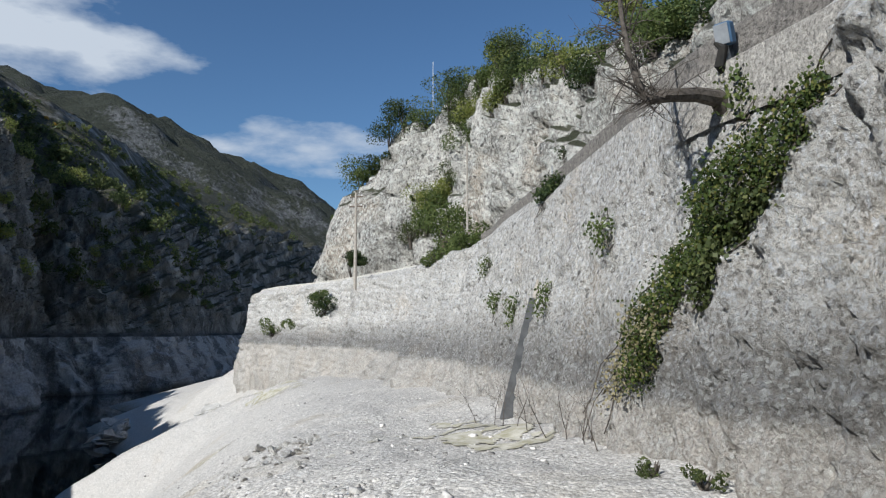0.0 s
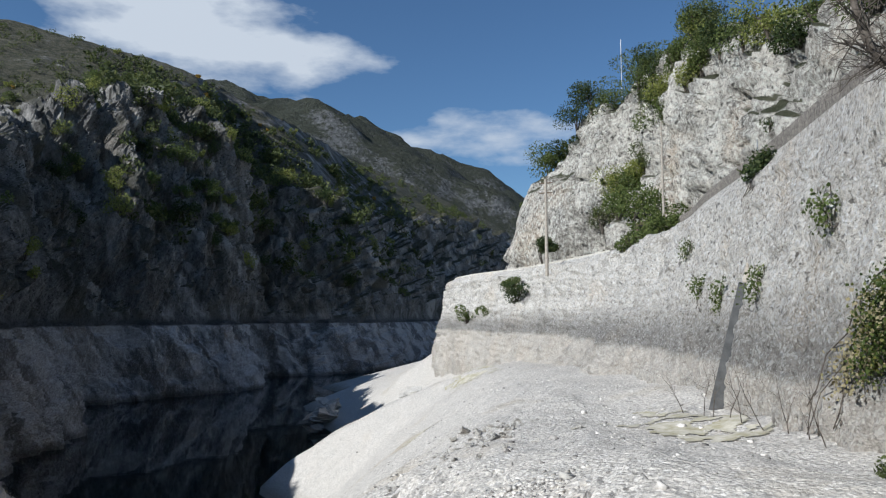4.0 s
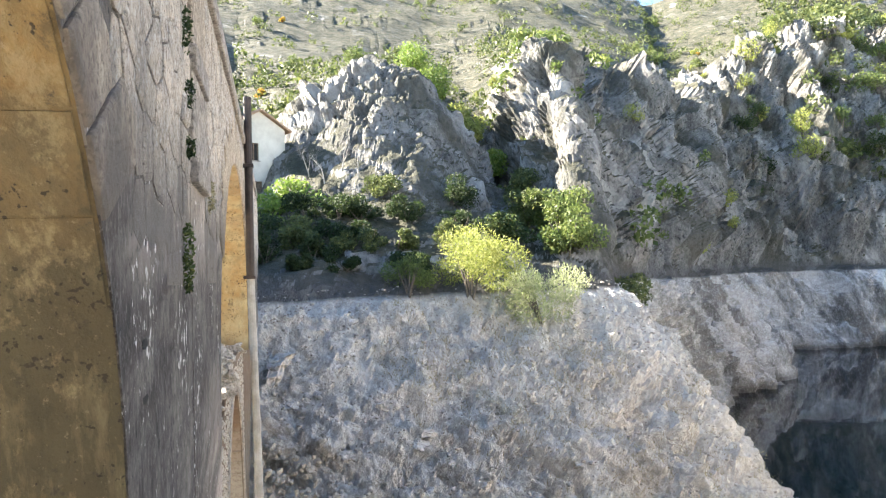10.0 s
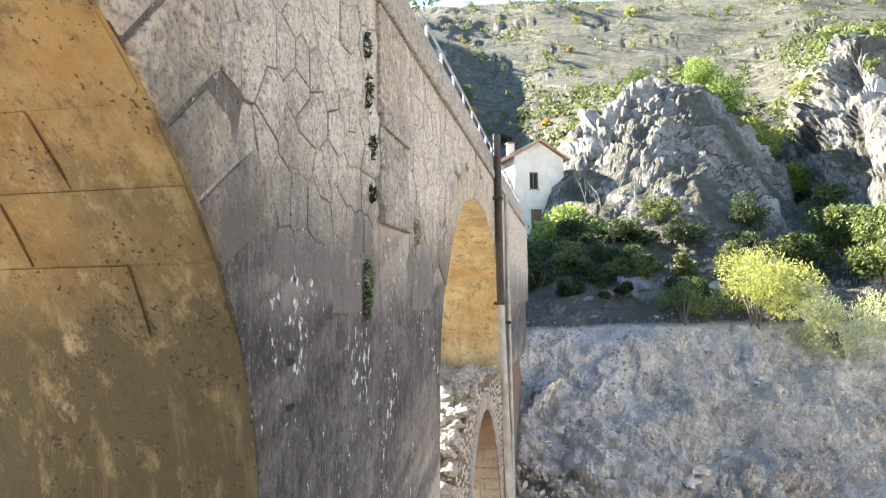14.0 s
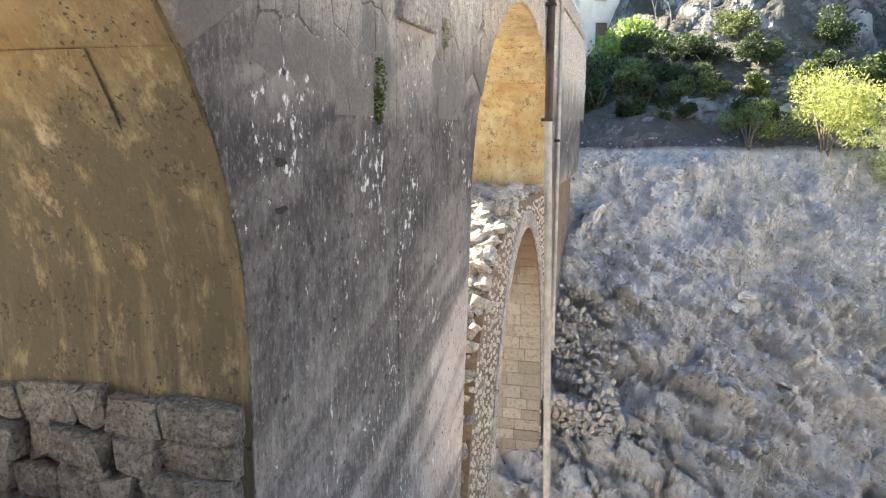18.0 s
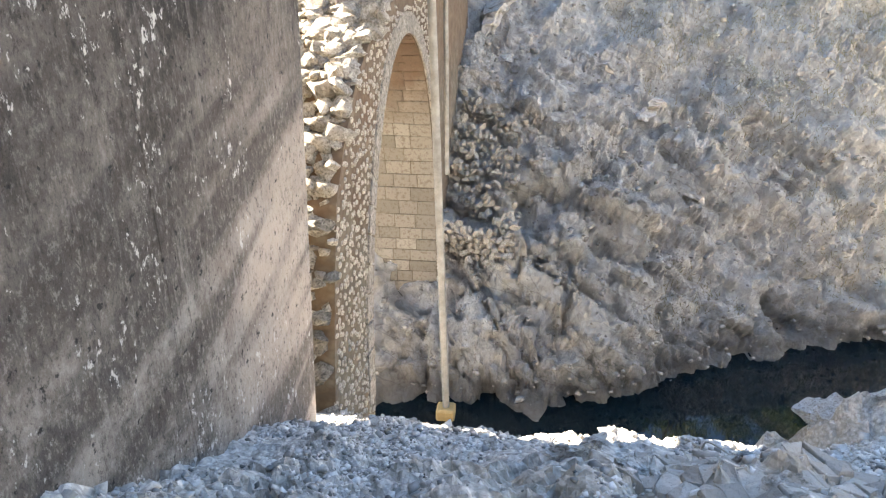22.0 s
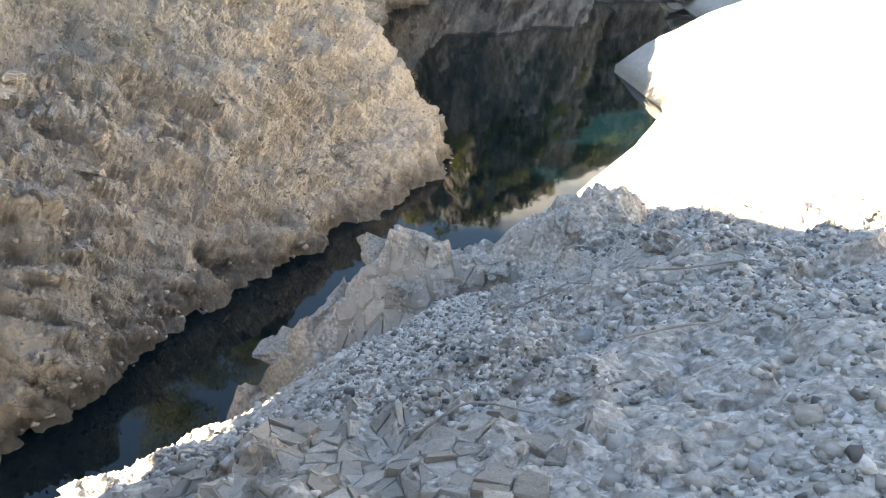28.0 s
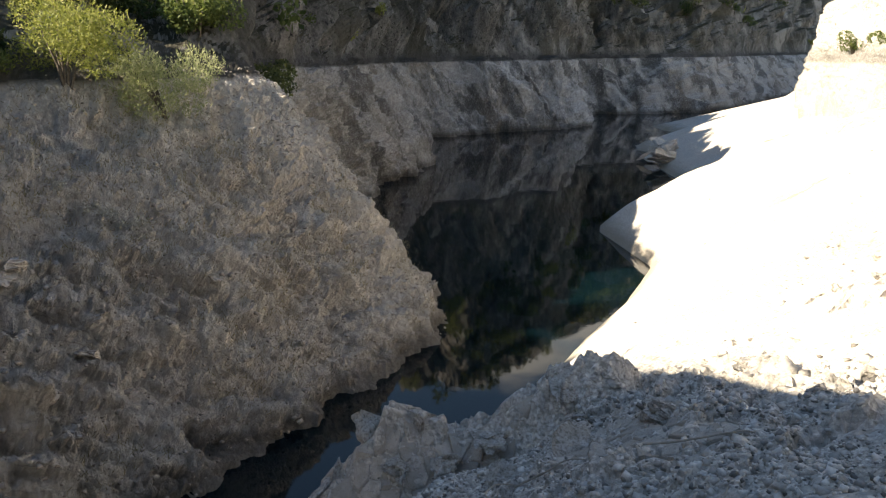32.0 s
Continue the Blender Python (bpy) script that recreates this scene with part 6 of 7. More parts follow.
# ---- the house across the bridge ----
house = thing("house", "small two-storey cream plastered house with a tiled gable roof", "house", (-53, -3, 6.4))
house.rotation_euler = (0, 0, radians(28))
bpy.context.view_layer.update()
HW, HD, HE, HR = 3.9, 7.5, 5.85, 7.0                # width, depth, eaves, ridge
corner = Vector((-52.0, -3.3, 6.4)) - house.matrix_world.to_3x3() @ Vector((0, -HW / 2, 0))
house.location = corner
bpy.context.view_layer.update()


def hp(name, bm, mat, label="", parent=house):
    return part(name, bm, mat, parent, label)


def wall_with_holes(length, height, holes, thick=0.3, gable=0.0):
    """Upright wall in the xz plane, from x = 0, with rectangular holes; it thickens towards +y."""
    bm = bmesh.new()
    xs = sorted({0, length, *[h[0] for h in holes], *[h[1] for h in holes]})
    zs = sorted({-1.5, height, *[h[2] for h in holes], *[h[3] for h in holes]})
    for xa, xb in zip(xs, xs[1:]):
        for za, zb in zip(zs, zs[1:]):
            if any(h[0] <= xa and xb <= h[1] and h[2] <= za and zb <= h[3] for h in holes):
                continue
            box(bm, xa, xb, 0, thick, za, zb)
    if gable:
        lo = [bm.verts.new(p) for p in ((0, 0, height), (length, 0, height), (length / 2, 0, height + gable))]
        hi = [bm.verts.new(p) for p in ((0, thick, height), (length, thick, height), (length / 2, thick, height + gable))]
        bm.faces.new(lo)
        bm.faces.new(hi[::-1])
        for j in range(3):
            bm.faces.new((lo[j], hi[j], hi[(j + 1) % 3], lo[(j + 1) % 3]))
    bmesh.ops.remove_doubles(bm, verts=bm.verts, dist=0.0005)
    return bm


def turned(bm, m):
    bmesh.ops.transform(bm, matrix=m, verts=bm.verts)
    return bm


front_holes = [(1.15, 1.85, 3.5, 4.75), (1.2, 2.1, 0.0, 2.05)]
side_holes = [(1.2, 1.95, 3.4, 4.6), (4.2, 4.95, 3.4, 4.6), (1.3, 2.2, 0.3, 1.6)]
hp("gable_wall", turned(wall_with_holes(HW, HE, front_holes, 0.3, HR - HE), pose(0, -HW / 2, 0, 0, 0, 90)), M_PLASTER)
hp("side_wall", turned(wall_with_holes(HD - 0.61, HE, side_holes), pose(-HD + 0.305, -HW / 2, 0)), M_PLASTER)
hp("side_wall", turned(wall_with_holes(HD - 0.61, HE, []), pose(-HD + 0.305, HW / 2 - 0.3, 0)), M_PLASTER)
hp("gable_wall", turned(wall_with_holes(HW, HE, [], 0.3, HR - HE), pose(-HD + 0.3, -HW / 2, 0, 0, 0, 90)), M_PLASTER)
for h_, m, inside in [(front_holes[0], pose(0, -HW / 2, 0, 0, 0, 90), 1), (side_holes[0], pose(-HD + 0.305, -HW / 2, 0), 1), (side_holes[1], pose(-HD + 0.305, -HW / 2, 0), 1), (side_holes[2], pose(-HD + 0.305, -HW / 2, 0), 1)]:
    bm = bmesh.new()
    box(bm, h_[0], h_[1], 0.16, 0.2, h_[2], h_[3])
    win = hp("window", turned(bm, m), M_DARK, "dark shuttered window")
    bm = bmesh.new()
    for a, b, c, d in ((h_[0], h_[0] + 0.07, h_[2], h_[3]), (h_[1] - 0.07, h_[1], h_[2], h_[3]), (h_[0] + 0.07, h_[1] - 0.07, h_[3] - 0.07, h_[3]), ((h_[0] + h_[1]) / 2 - 0.03, (h_[0] + h_[1]) / 2 + 0.03, h_[2], h_[3] - 0.07)):
        box(bm, a, b, 0.1, 0.16, c, d)
    part("window_frame", turned(bm, m), M_WOOD, win)
    bm = bmesh.new()
    box(bm, h_[0] - 0.08, h_[1] + 0.08, -0.06, 0.15, h_[2] - 0.07, h_[2] - 0.003)
    part("window_sill", turned(bm, m), M_ASHLAR, win)
bm = bmesh.new()
box(bm, 1.2, 2.1, 0.14, 0.2, 0.0, 2.05)
hp("door", turned(bm, pose(0, -HW / 2, 0, 0, 0, 90)), M_WOOD, "dark wooden door")
slope_len = math.hypot(HW / 2 + 0.35, (HR - HE) * (HW / 2 + 0.35) / (HW / 2))
for side in (-1, 1):
    a = math.atan2(HR - HE, HW / 2)
    bm = bmesh.new()
    box(bm, -HD - 0.3, 0.35, 0, slope_len, 0, 0.1, 0.01)
    rf = hp("roof", turned(bm, Matrix.Translation((0, 0, HR + 0.03)) @ (pose(0, 0, 0, -math.degrees(a), 0, 0) if side > 0 else pose(0, 0, 0, -math.degrees(a), 0, 180) @ Matrix.Translation((HD - 0.05, 0, 0)))), M_TILE, "brown clay tiled roof slope")
    for i in range(34):
        bm = bmesh.new()
        x = -HD - 0.2 + i * 0.24
        tube(bm, [(x, 0.02, 0.11), (x, slope_len + 0.03, 0.11)], [0.07, 0.075], 6)
        part("tile_row", turned(bm, Matrix.Translation((0, 0, HR + 0.03)) @ (pose(0, 0, 0, -math.degrees(a), 0, 0) if side > 0 else pose(0, 0, 0, -math.degrees(a), 0, 180) @ Matrix.Translation((HD - 0.05, 0, 0)))), M_TILE, rf)
bm = bmesh.new()
box(bm, -HD * 0.55 - 0.25, -HD * 0.55 + 0.25, -0.7, -0.2, HR - 0.5, HR + 0.7, 0.02)
ch = hp("chimney", bm, M_PLASTER)
bm = bmesh.new()
box(bm, -HD * 0.55 - 0.32, -HD * 0.55 + 0.32, -0.77, -0.13, HR + 0.7, HR + 0.8, 0.02)
part("chimney_cap", bm, M_TILE, ch)

# ---- by the road: gauge board, pole, post, mast, lamp ----
board = thing("gauge_board", "long dark grey gauge board leaning on the rock wall", "gauge board", (-2.05, 19.1, -0.5))
bpy.context.view_layer.update()
bm = bmesh.new()
a, b = Vector((-2.11, 18.05, -0.72)), Vector((-1.38, 19.0, 2.44))
along = (b - a).normalized()
side_v = Vector((0.93, 0.25, 0))
side_v = (side_v - along * side_v.dot(along)).normalized()
out_v = along.cross(side_v).normalized()
q = Matrix((side_v, out_v, along)).transposed().to_4x4()
box(bm, -0.17, 0.17, -0.03, 0.03, 0, (b - a).length, 0.008)
in_thing(part("plank", turned(bm, Matrix.Translation(a) @ q), M_BOARD, board), board)
bm = bmesh.new()
box(bm, -0.1, 0.1, -0.02, 0.02, (b - a).length + 0.02, (b - a).length + 1.0, 0.008)
in_thing(part("upper_plank", turned(bm, Matrix.Translation(a) @ q), M_PALEWOOD, board, "bleached upper plank"), board)
niche = rock_shape(np.random.default_rng(2), 0.3, 2, 1.4, 0.2)
ob = mesh_object("wall_niche", niche[0], [tuple(q) for q in niche[1]], M_DARK)
ob.location = (-1.17, 20.0, 3.55)
tagged(ob, "dark rusty hole in the rock wall above the board", "hole", kind="structure")


def pole(name, label, x, y, z0, z1, r, mat, arm=False, category="pole"):
    e = thing(name, label, category, (x, y, z0))
    bpy.context.view_layer.update()
    bm = bmesh.new()
    tube(bm, [(x, y, z0 - 0.6), (x, y, z1)], [r, r * 0.75], 10)
    in_thing(part("shaft", bm, mat, e), e)
    if arm:
        for zz in (z1 - 0.3, z1 - 1.0):
            bm = bmesh.new()
            box(bm, x - 0.5, x + 0.5, y - 0.04, y + 0.04, zz - 0.04, zz + 0.04, 0.01)
            in_thing(part("crossarm", bm, M_WOOD, e), e)
            for dx in (-0.42, 0.42):
                bm = bmesh.new()
                tube(bm, [(x + dx, y, zz + 0.04), (x + dx, y, zz + 0.16)], [0.035, 0.03], 8)
                in_thing(part("insulator", bm, M_WHITE, e), e)
    return e


pole("utility_pole", "weathered wooden utility pole beside the road", -16.4, 49.6, 5.2, 11.6, 0.13, M_PALEWOOD, True)
pole("post", "slim pale post standing in scrub above the road", -6.9, 41.4, 6.2, 12.7, 0.07, M_PALEWOOD)
cp0 = crag_point(-15.6, 72.1)
pole("antenna_mast", "thin white mast on top of the crag", -15.6, 72.1, float(cp0[2]), 29.8, 0.035, M_WHITE, False, "mast")
for i, (x, y, zz) in enumerate([(-1.9, 39.9, 16.2), (-0.6, 38.0, 16.4), (0.6, 36.0, 16.0)]):
    cpi = crag_point(x, y)
    pole("fence_post", "grey metal fence post among the shrubs on the crag", x, y, float(cpi[2]), float(cpi[2]) + 2.6, 0.04, M_METAL, False, "fence post")

lamp = thing("floodlight", "blue-grey floodlight on a bracket at the top of the wall", "floodlight", (2.1, 11.0, 5.3))
bpy.context.view_layer.update()
aim = look((2.02, 10.9, 5.95), (-1.0, 7.0, 4.6))
bm = bmesh.new()
box(bm, -0.13, 0.13, -0.17, 0.17, -0.08, 0.1, 0.03)
in_thing(part("housing", turned(bm, aim), M_LAMP, lamp), lamp)
bm = bmesh.new()
box(bm, -0.11, 0.11, -0.15, 0.15, -0.095, -0.083, 0.004)
in_thing(part("glass", turned(bm, aim), M_METAL, lamp, "pale glass front"), lamp)
bm = bmesh.new()
tube(bm, [(2.15, 11.1, 4.9), (2.12, 11.05, 5.5), (2.04, 10.95, 5.8)], [0.045, 0.045, 0.04], 8)
in_thing(part("bracket", bm, M_METAL, lamp), lamp)
bm = bmesh.new()
tube(bm, [(2.1, 11.1, 5.35), (1.95, 10.95, 5.5), (2.0, 10.9, 5.75), (1.9, 10.95, 5.85)], [0.07, 0.085, 0.075, 0.04], 8)
in_thing(part("ballast", bm, M_DARK, lamp, "black ballast box with cables"), lamp)
bm = bmesh.new()
tube(bm, [(2.35, 11.25, 4.1), (2.3, 11.2, 5.2)], [0.055, 0.055], 8)
dp = thing("downpipe", "short white downpipe on the wall under the lamp", "pipe", (2.3, 11.2, 4.1))
bpy.context.view_layer.update()
in_thing(part("tube", bm, M_WHITE, dp), dp)
shrine = thing("shrine", "small dark wooden shrine with a pointed roof beside the road", "shrine", (-8.4, 43.3, 6.2))
bpy.context.view_layer.update()
bm = bmesh.new()
box(bm, -8.75, -8.05, 43.0, 43.6, 5.8, 7.2, 0.02)
in_thing(part("box", bm, M_WOOD, shrine), shrine)
bm = bmesh.new()
box(bm, -8.62, -8.18, 42.97, 42.995, 6.2, 7.05)
in_thing(part("niche", bm, M_DARK, shrine), shrine)
for sgn in (-1, 1):
    bm = bmesh.new()
    box(bm, 0, 0.62, -0.42, 0.42, 0, 0.06, 0.01)
    m = Matrix.Translation((-8.4, 43.3, 8.0)) @ (pose(0, 0, 0, 0, 58, 0) if sgn > 0 else pose(0, 0, 0, 0, 58, 180))
    in_thing(part("roof_board", turned(bm, m), M_DARK, shrine), shrine)

# moss-stained hollows in the terrace
M_MOSS = plain_material("dried_mud_and_moss", (0.3, 0.27, 0.17), (0.56, 0.52, 0.44), 0.3, 0.95)


def stain(label, cx, cy, a, b, turn, seed):
    n = 60
    u = np.linspace(-1.3, 1.3, n)
    U, V = np.meshgrid(u, u, indexing="ij")
    c, s = math.cos(radians(turn)), math.sin(radians(turn))
    X_, Y_ = cx + U * a * c - V * b * s, cy + U * a * s + V * b * c
    edge = np.hypot(U, V) + 0.85 * fbm(np.stack([X_, Y_, X_ * 0 + seed], -1), 1.2, 4, seed)
    keep = (edge < 0.85) & (fbm(np.stack([X_, Y_, X_ * 0], -1), 0.35, 3, seed + 1) > -0.25)
    P_ = np.stack([X_, Y_, ground_z(X_.ravel(), Y_.ravel()).reshape(X_.shape) + 0.02], -1)
    idx = np.arange(n * n).reshape(n, n)
    f = np.stack([idx[:-1, :-1], idx[1:, :-1], idx[1:, 1:], idx[:-1, 1:]], -1)[keep[:-1, :-1] & keep[1:, 1:]]
    tagged(mesh_object("mud_patch", P_.reshape(-1, 3), f, M_MOSS), label, "mud patch")


stain("dried greenish mud in a shallow hollow of the gravel", -2.6, 15.9, 1.7, 2.6, 20, 3)
stain("ochre dried mud at the far end of the terrace", -20.5, 45.5, 2.0, 4.2, 30, 5)
stain("small ochre mud patch on the terrace", -16.0, 30.0, 0.9, 2.2, 25, 8)

# ---- plants ----
def leaf_cloud(rng, blobs, n, size, narrow=0.5, up=0.0):
    """Leaves as small pointed faces round a set of blobs (centre, radius)."""
    blobs = [(np.array(c, float), np.array(r, float) * np.ones(3)) for c, r in blobs]
    wts = np.array([b[1].prod() ** 0.67 for b in blobs])
    pick = rng.choice(len(blobs), n, p=wts / wts.sum())
    d = rng.normal(size=(n, 3))
    d /= np.linalg.norm(d, axis=1)[:, None]
    rad = rng.uniform(0.35, 1.0, n) ** 0.5 * rng.uniform(0.85, 1.15, n)
    c = np.array([blobs[i][0] for i in pick]) + d * rad[:, None] * np.array([blobs[i][1] for i in pick])
    a = rng.normal(size=(n, 3)) + d * 0.6
    a[:, 2] += up
    a /= np.linalg.norm(a, axis=1)[:, None]
    b = np.cross(a, rng.normal(size=(n, 3)))
    b /= np.linalg.norm(b, axis=1)[:, None]
    s = size * rng.uniform(0.6, 1.35, n)[:, None]
    v = np.stack([c - a * s * 0.5, c + b * s * narrow * 0.5, c + a * s * 0.5, c - b * s * narrow * 0.5], 1)
    return v.reshape(-1, 3), np.arange(n * 4).reshape(n, 4)


def stems(rng, height, spread, count, r0):
    bm = bmesh.new()
    for i in range(count):
        a = rng.uniform(0, 6.28)
        x, y = math.cos(a) * spread * rng.uniform(0.3, 1), math.sin(a) * spread * rng.uniform(0.3, 1)
        tube(bm, [(x * 0.05, y * 0.05, -0.3), (x * 0.3, y * 0.3, height * 0.35), (x * 0.75, y * 0.75, height * 0.7), (x, y, height * 0.95)], [r0, r0 * 0.75, r0 * 0.45, r0 * 0.15], 5, False)
    return bm


def make_bush(seed, name, label, leaf, height, width, n, size, category="shrub", group="", narrow=0.5, up=0.0, bark=None, trunk=0.0):
    rng = np.random.default_rng(seed)
    e = thing(name, label, category, (0, 0, 0), group)
    blobs = []
    count = max(5, int(6 + width))
    for i in range(count):
        a, r = rng.uniform(0, 6.28), width * 0.5 * rng.uniform(0.1, 0.75) ** 0.8
        zc = trunk + (height - trunk) * rng.uniform(0.25, 0.8)
        rad = (height - trunk) * rng.uniform(0.16, 0.3)
        blobs.append(((math.cos(a) * r, math.sin(a) * r, zc), (rad * 1.25, rad * 1.25, rad)))
    v, f = leaf_cloud(rng, blobs, n, size, narrow, up)
    mesh_object("crown", v, f, leaf, e)
    part("trunk", stems(rng, trunk + (height - trunk) * 0.7, width * 0.3, 3 if trunk else 5, 0.03 + height * 0.014), bark or M_BARK, e)
    return e


kinds = []
for i, (leaf, lab) in enumerate([(L_YELLOW, "yellow-green autumn shrub growing among the rocks of the hillside"), (L_GREEN, "green leafy shrub growing on the rocky hillside"), (L_DARK, "dark green evergreen shrub clinging to the crag"), (L_GREEN, "rounded green bush on the dry grassy slope"), (L_YELLOW, "bright young tree on the rocky hillside"), (L_DARK, "low dark juniper bush on the dry slope"), (L_AUTUMN, "small orange autumn bush on the slope")]):
    hgt, wid = ((2.6, 3.0), (2.8, 3.4), (2.6, 3.2), (2.4, 2.8), (3.6, 2.8), (1.2, 1.9), (1.6, 1.9))[i]
    kinds.append(make_bush(40 + i, "hillside_shrub", lab, leaf, hgt, wid, 900, 0.26, "shrub", "shrubs on the hillside"))
used = set()


def put(kind, x, y, z, scale, turn):
    m = Matrix.Translation((x, y, z)) @ Euler((0, 0, turn)).to_matrix().to_4x4() @ Matrix.Diagonal((scale, scale, scale * 1.0, 1))
    if kind not in used:
        used.add(kind)
        kinds[kind].matrix_basis = m
        return kinds[kind]
    src = kinds[kind]
    keep = src.matrix_basis.copy()
    src.matrix_basis = Matrix.Identity(4)
    ob = copy_thing(src, m)
    src.matrix_basis = keep
    return ob


pr = random.Random(12)


def station(s):
    """Row of the hillside grid at a place along the shore, counted in stations."""
    k = int(s)
    return sum(ALONG[:k]) + int((s - k) * ALONG[k])


def up_row(k):
    """Column of the hillside grid: 0 at the old water line, 52 at the crag tops, 88 half way and 124 at the ridge."""
    return R0_ROW + int(np.interp(k, [0, 52, 88, 124], [0, 100, 140, 176]))


def cover(name, label, leaf, n, s0, s1, r0, r1, size, leaves, seed, keep):
    """Low growth that nobody could count, as one mesh of many ragged clumps."""
    r = np.random.default_rng(seed)
    vs = []
    while len(vs) < n:
        p = HILL[station(r.uniform(s0, s1)), up_row(r.integers(r0, r1))]
        if p[2] < RING + 1.5 or math.hypot(p[0], p[1]) < 60 or fbm(p[None], 15.0, 3, seed)[0] < keep + r.uniform(-0.3, 0.3):
            continue
        h_ = size * r.uniform(0.5, 1.5)
        blobs = [(p + np.array([r.uniform(-0.6, 0.6) * h_, r.uniform(-0.6, 0.6) * h_, h_ * r.uniform(0.2, 0.7)]), h_ * r.uniform(0.35, 0.6)) for _ in range(4)]
        vs.append(leaf_cloud(r, blobs, leaves, h_ * 0.34)[0])
    v = np.concatenate(vs)
    tagged(mesh_object(name, v, np.arange(len(v)).reshape(-1, 4), leaf), label, "scrub", kind="stuff")


cover("dark_scrub", "dark evergreen scrub covering the shaded hillside", L_OLIVE, 620, 11.5, 17.5, 16, 112, 2.4, 80, 5, -0.2)
cover("green_scrub", "yellow-green scrub in the gullies of the crag", L_GREEN, 60, 5, 10, 4, 58, 1.5, 80, 8, 0.15)
cover("dry_scrub", "low olive scrub dotted over the dry slope", L_OLIVE, 900, 0.3, 12, 58, 123, 1.35, 40, 6, -0.6)
ni, nj = HILL.shape[:2]
grade = HN.reshape(ni, nj, 3)
clump = fbm(HILL, 13.0, 3, 97)
made = 0
tries = 0
while made < 165 and tries < 20000:
    tries += 1
    i, j = station(pr.uniform(1.4, 16.8)), up_row(pr.randrange(3, 122))
    p = HILL[i, j]
    d = math.hypot(p[0], p[1])
    if d < 44 or d > 330 or p[2] < RING + 0.8:
        continue
    if math.hypot(p[0] + 53, p[1] + 2) < 8 or (p[0] > -50 and p[1] < 4 and p[2] < 9):
        continue
    on_cliff = j < up_row(52)
    if clump[i, j] < (-0.05 if on_cliff else 0.02) + pr.uniform(-0.35, 0.35):
        continue
    if d < 85 and pr.random() < 0.75:
        continue
    if on_cliff and grade[i, j, 2] < 0.28 and pr.random() < 0.6:
        continue
    if on_cliff:
        k = pr.choice([0, 0, 1, 4, 0, 4, 2])
        s = pr.uniform(0.55, 1.15) * (0.8 + d / 300)
    else:
        k = pr.choice([3, 3, 5, 5, 1, 0, 6, 3])
        s = pr.uniform(0.5, 1.1)
    put(k, p[0], p[1], p[2] - 0.15, s, pr.uniform(0, 6.28))
    made += 1
# denser wood on the far spur
made = 0
while made < 88:
    i, j = station(pr.uniform(11, 15)), up_row(pr.randrange(13, 79))
    p = HILL[i, j]
    if p[2] < 6:
        continue
    put(pr.choice([1, 2, 2, 0, 4]), p[0], p[1], p[2] - 0.3, pr.uniform(0.9, 1.7), pr.uniform(0, 6.28))
    made += 1

# named plants of the near part of the far bank
def single(seed, name, label, leaf, x, y, z, h_, w_, n, size, category="shrub", **kw):
    e = make_bush(seed, name, label, leaf, h_, w_, n, size, category, **kw)
    e.matrix_basis = Matrix.Translation((x, y, z))
    return e


def hill_z(x, y):
    return float(hill_point(x, y)[0][2])


single(61, "willow_bush", "broad yellow-green willow bush above the old water line", L_YELLOW, -35.2, 8.6, hill_z(-35.2, 8.6) - 0.2, 3.6, 5.4, 9000, 0.16, up=0.6, narrow=0.3)
single(62, "willow_bush", "silvery green upright willow beside the broad bush", L_SILVER, -35.2, 12.4, hill_z(-35.2, 12.4) - 0.2, 3.4, 4.2, 7000, 0.17, up=1.2, narrow=0.25)
single(63, "willow_bush", "low green willow at the edge of the bare bank", L_GREEN, -35.4, 5.6, hill_z(-35.4, 5.6) - 0.2, 2.2, 3.8, 4500, 0.14, up=0.6, narrow=0.3)
for i, (x, y, h_, w_, leaf) in enumerate([(-41.5, 16.5, 3.4, 4.5, L_GREEN), (-45, 17.5, 3.8, 4.6, L_GREEN), (-43, 20.5, 3.2, 4.0, L_OLIVE), (-47.5, 16.0, 3.6, 4.4, L_OLIVE), (-44.5, 13.5, 2.6, 4.0, L_DARK),
                                              (-72.5, 13.2, 4.4, 3.8, L_BRIGHT), (-70.5, 14.8, 4.2, 3.8, L_BRIGHT), (-68, 16.2, 3.8, 3.4, L_YELLOW), (-64.5, 16.8, 3.4, 3.0, L_YELLOW), (-61, 17.6, 3.2, 3.0, L_BRIGHT), (-57, 17.4, 3.2, 3.4, L_GREEN), (-52.5, 17.6, 3.4, 3.8, L_OLIVE)]):
    single(70 + i, "hazel_bush", "leafy green bush in the gully above the bank" if leaf not in (L_YELLOW, L_BRIGHT) else "bright yellow-green bush below the crag", leaf, x, y, hill_z(x, y) - 0.3, h_, w_, 3800, 0.24)
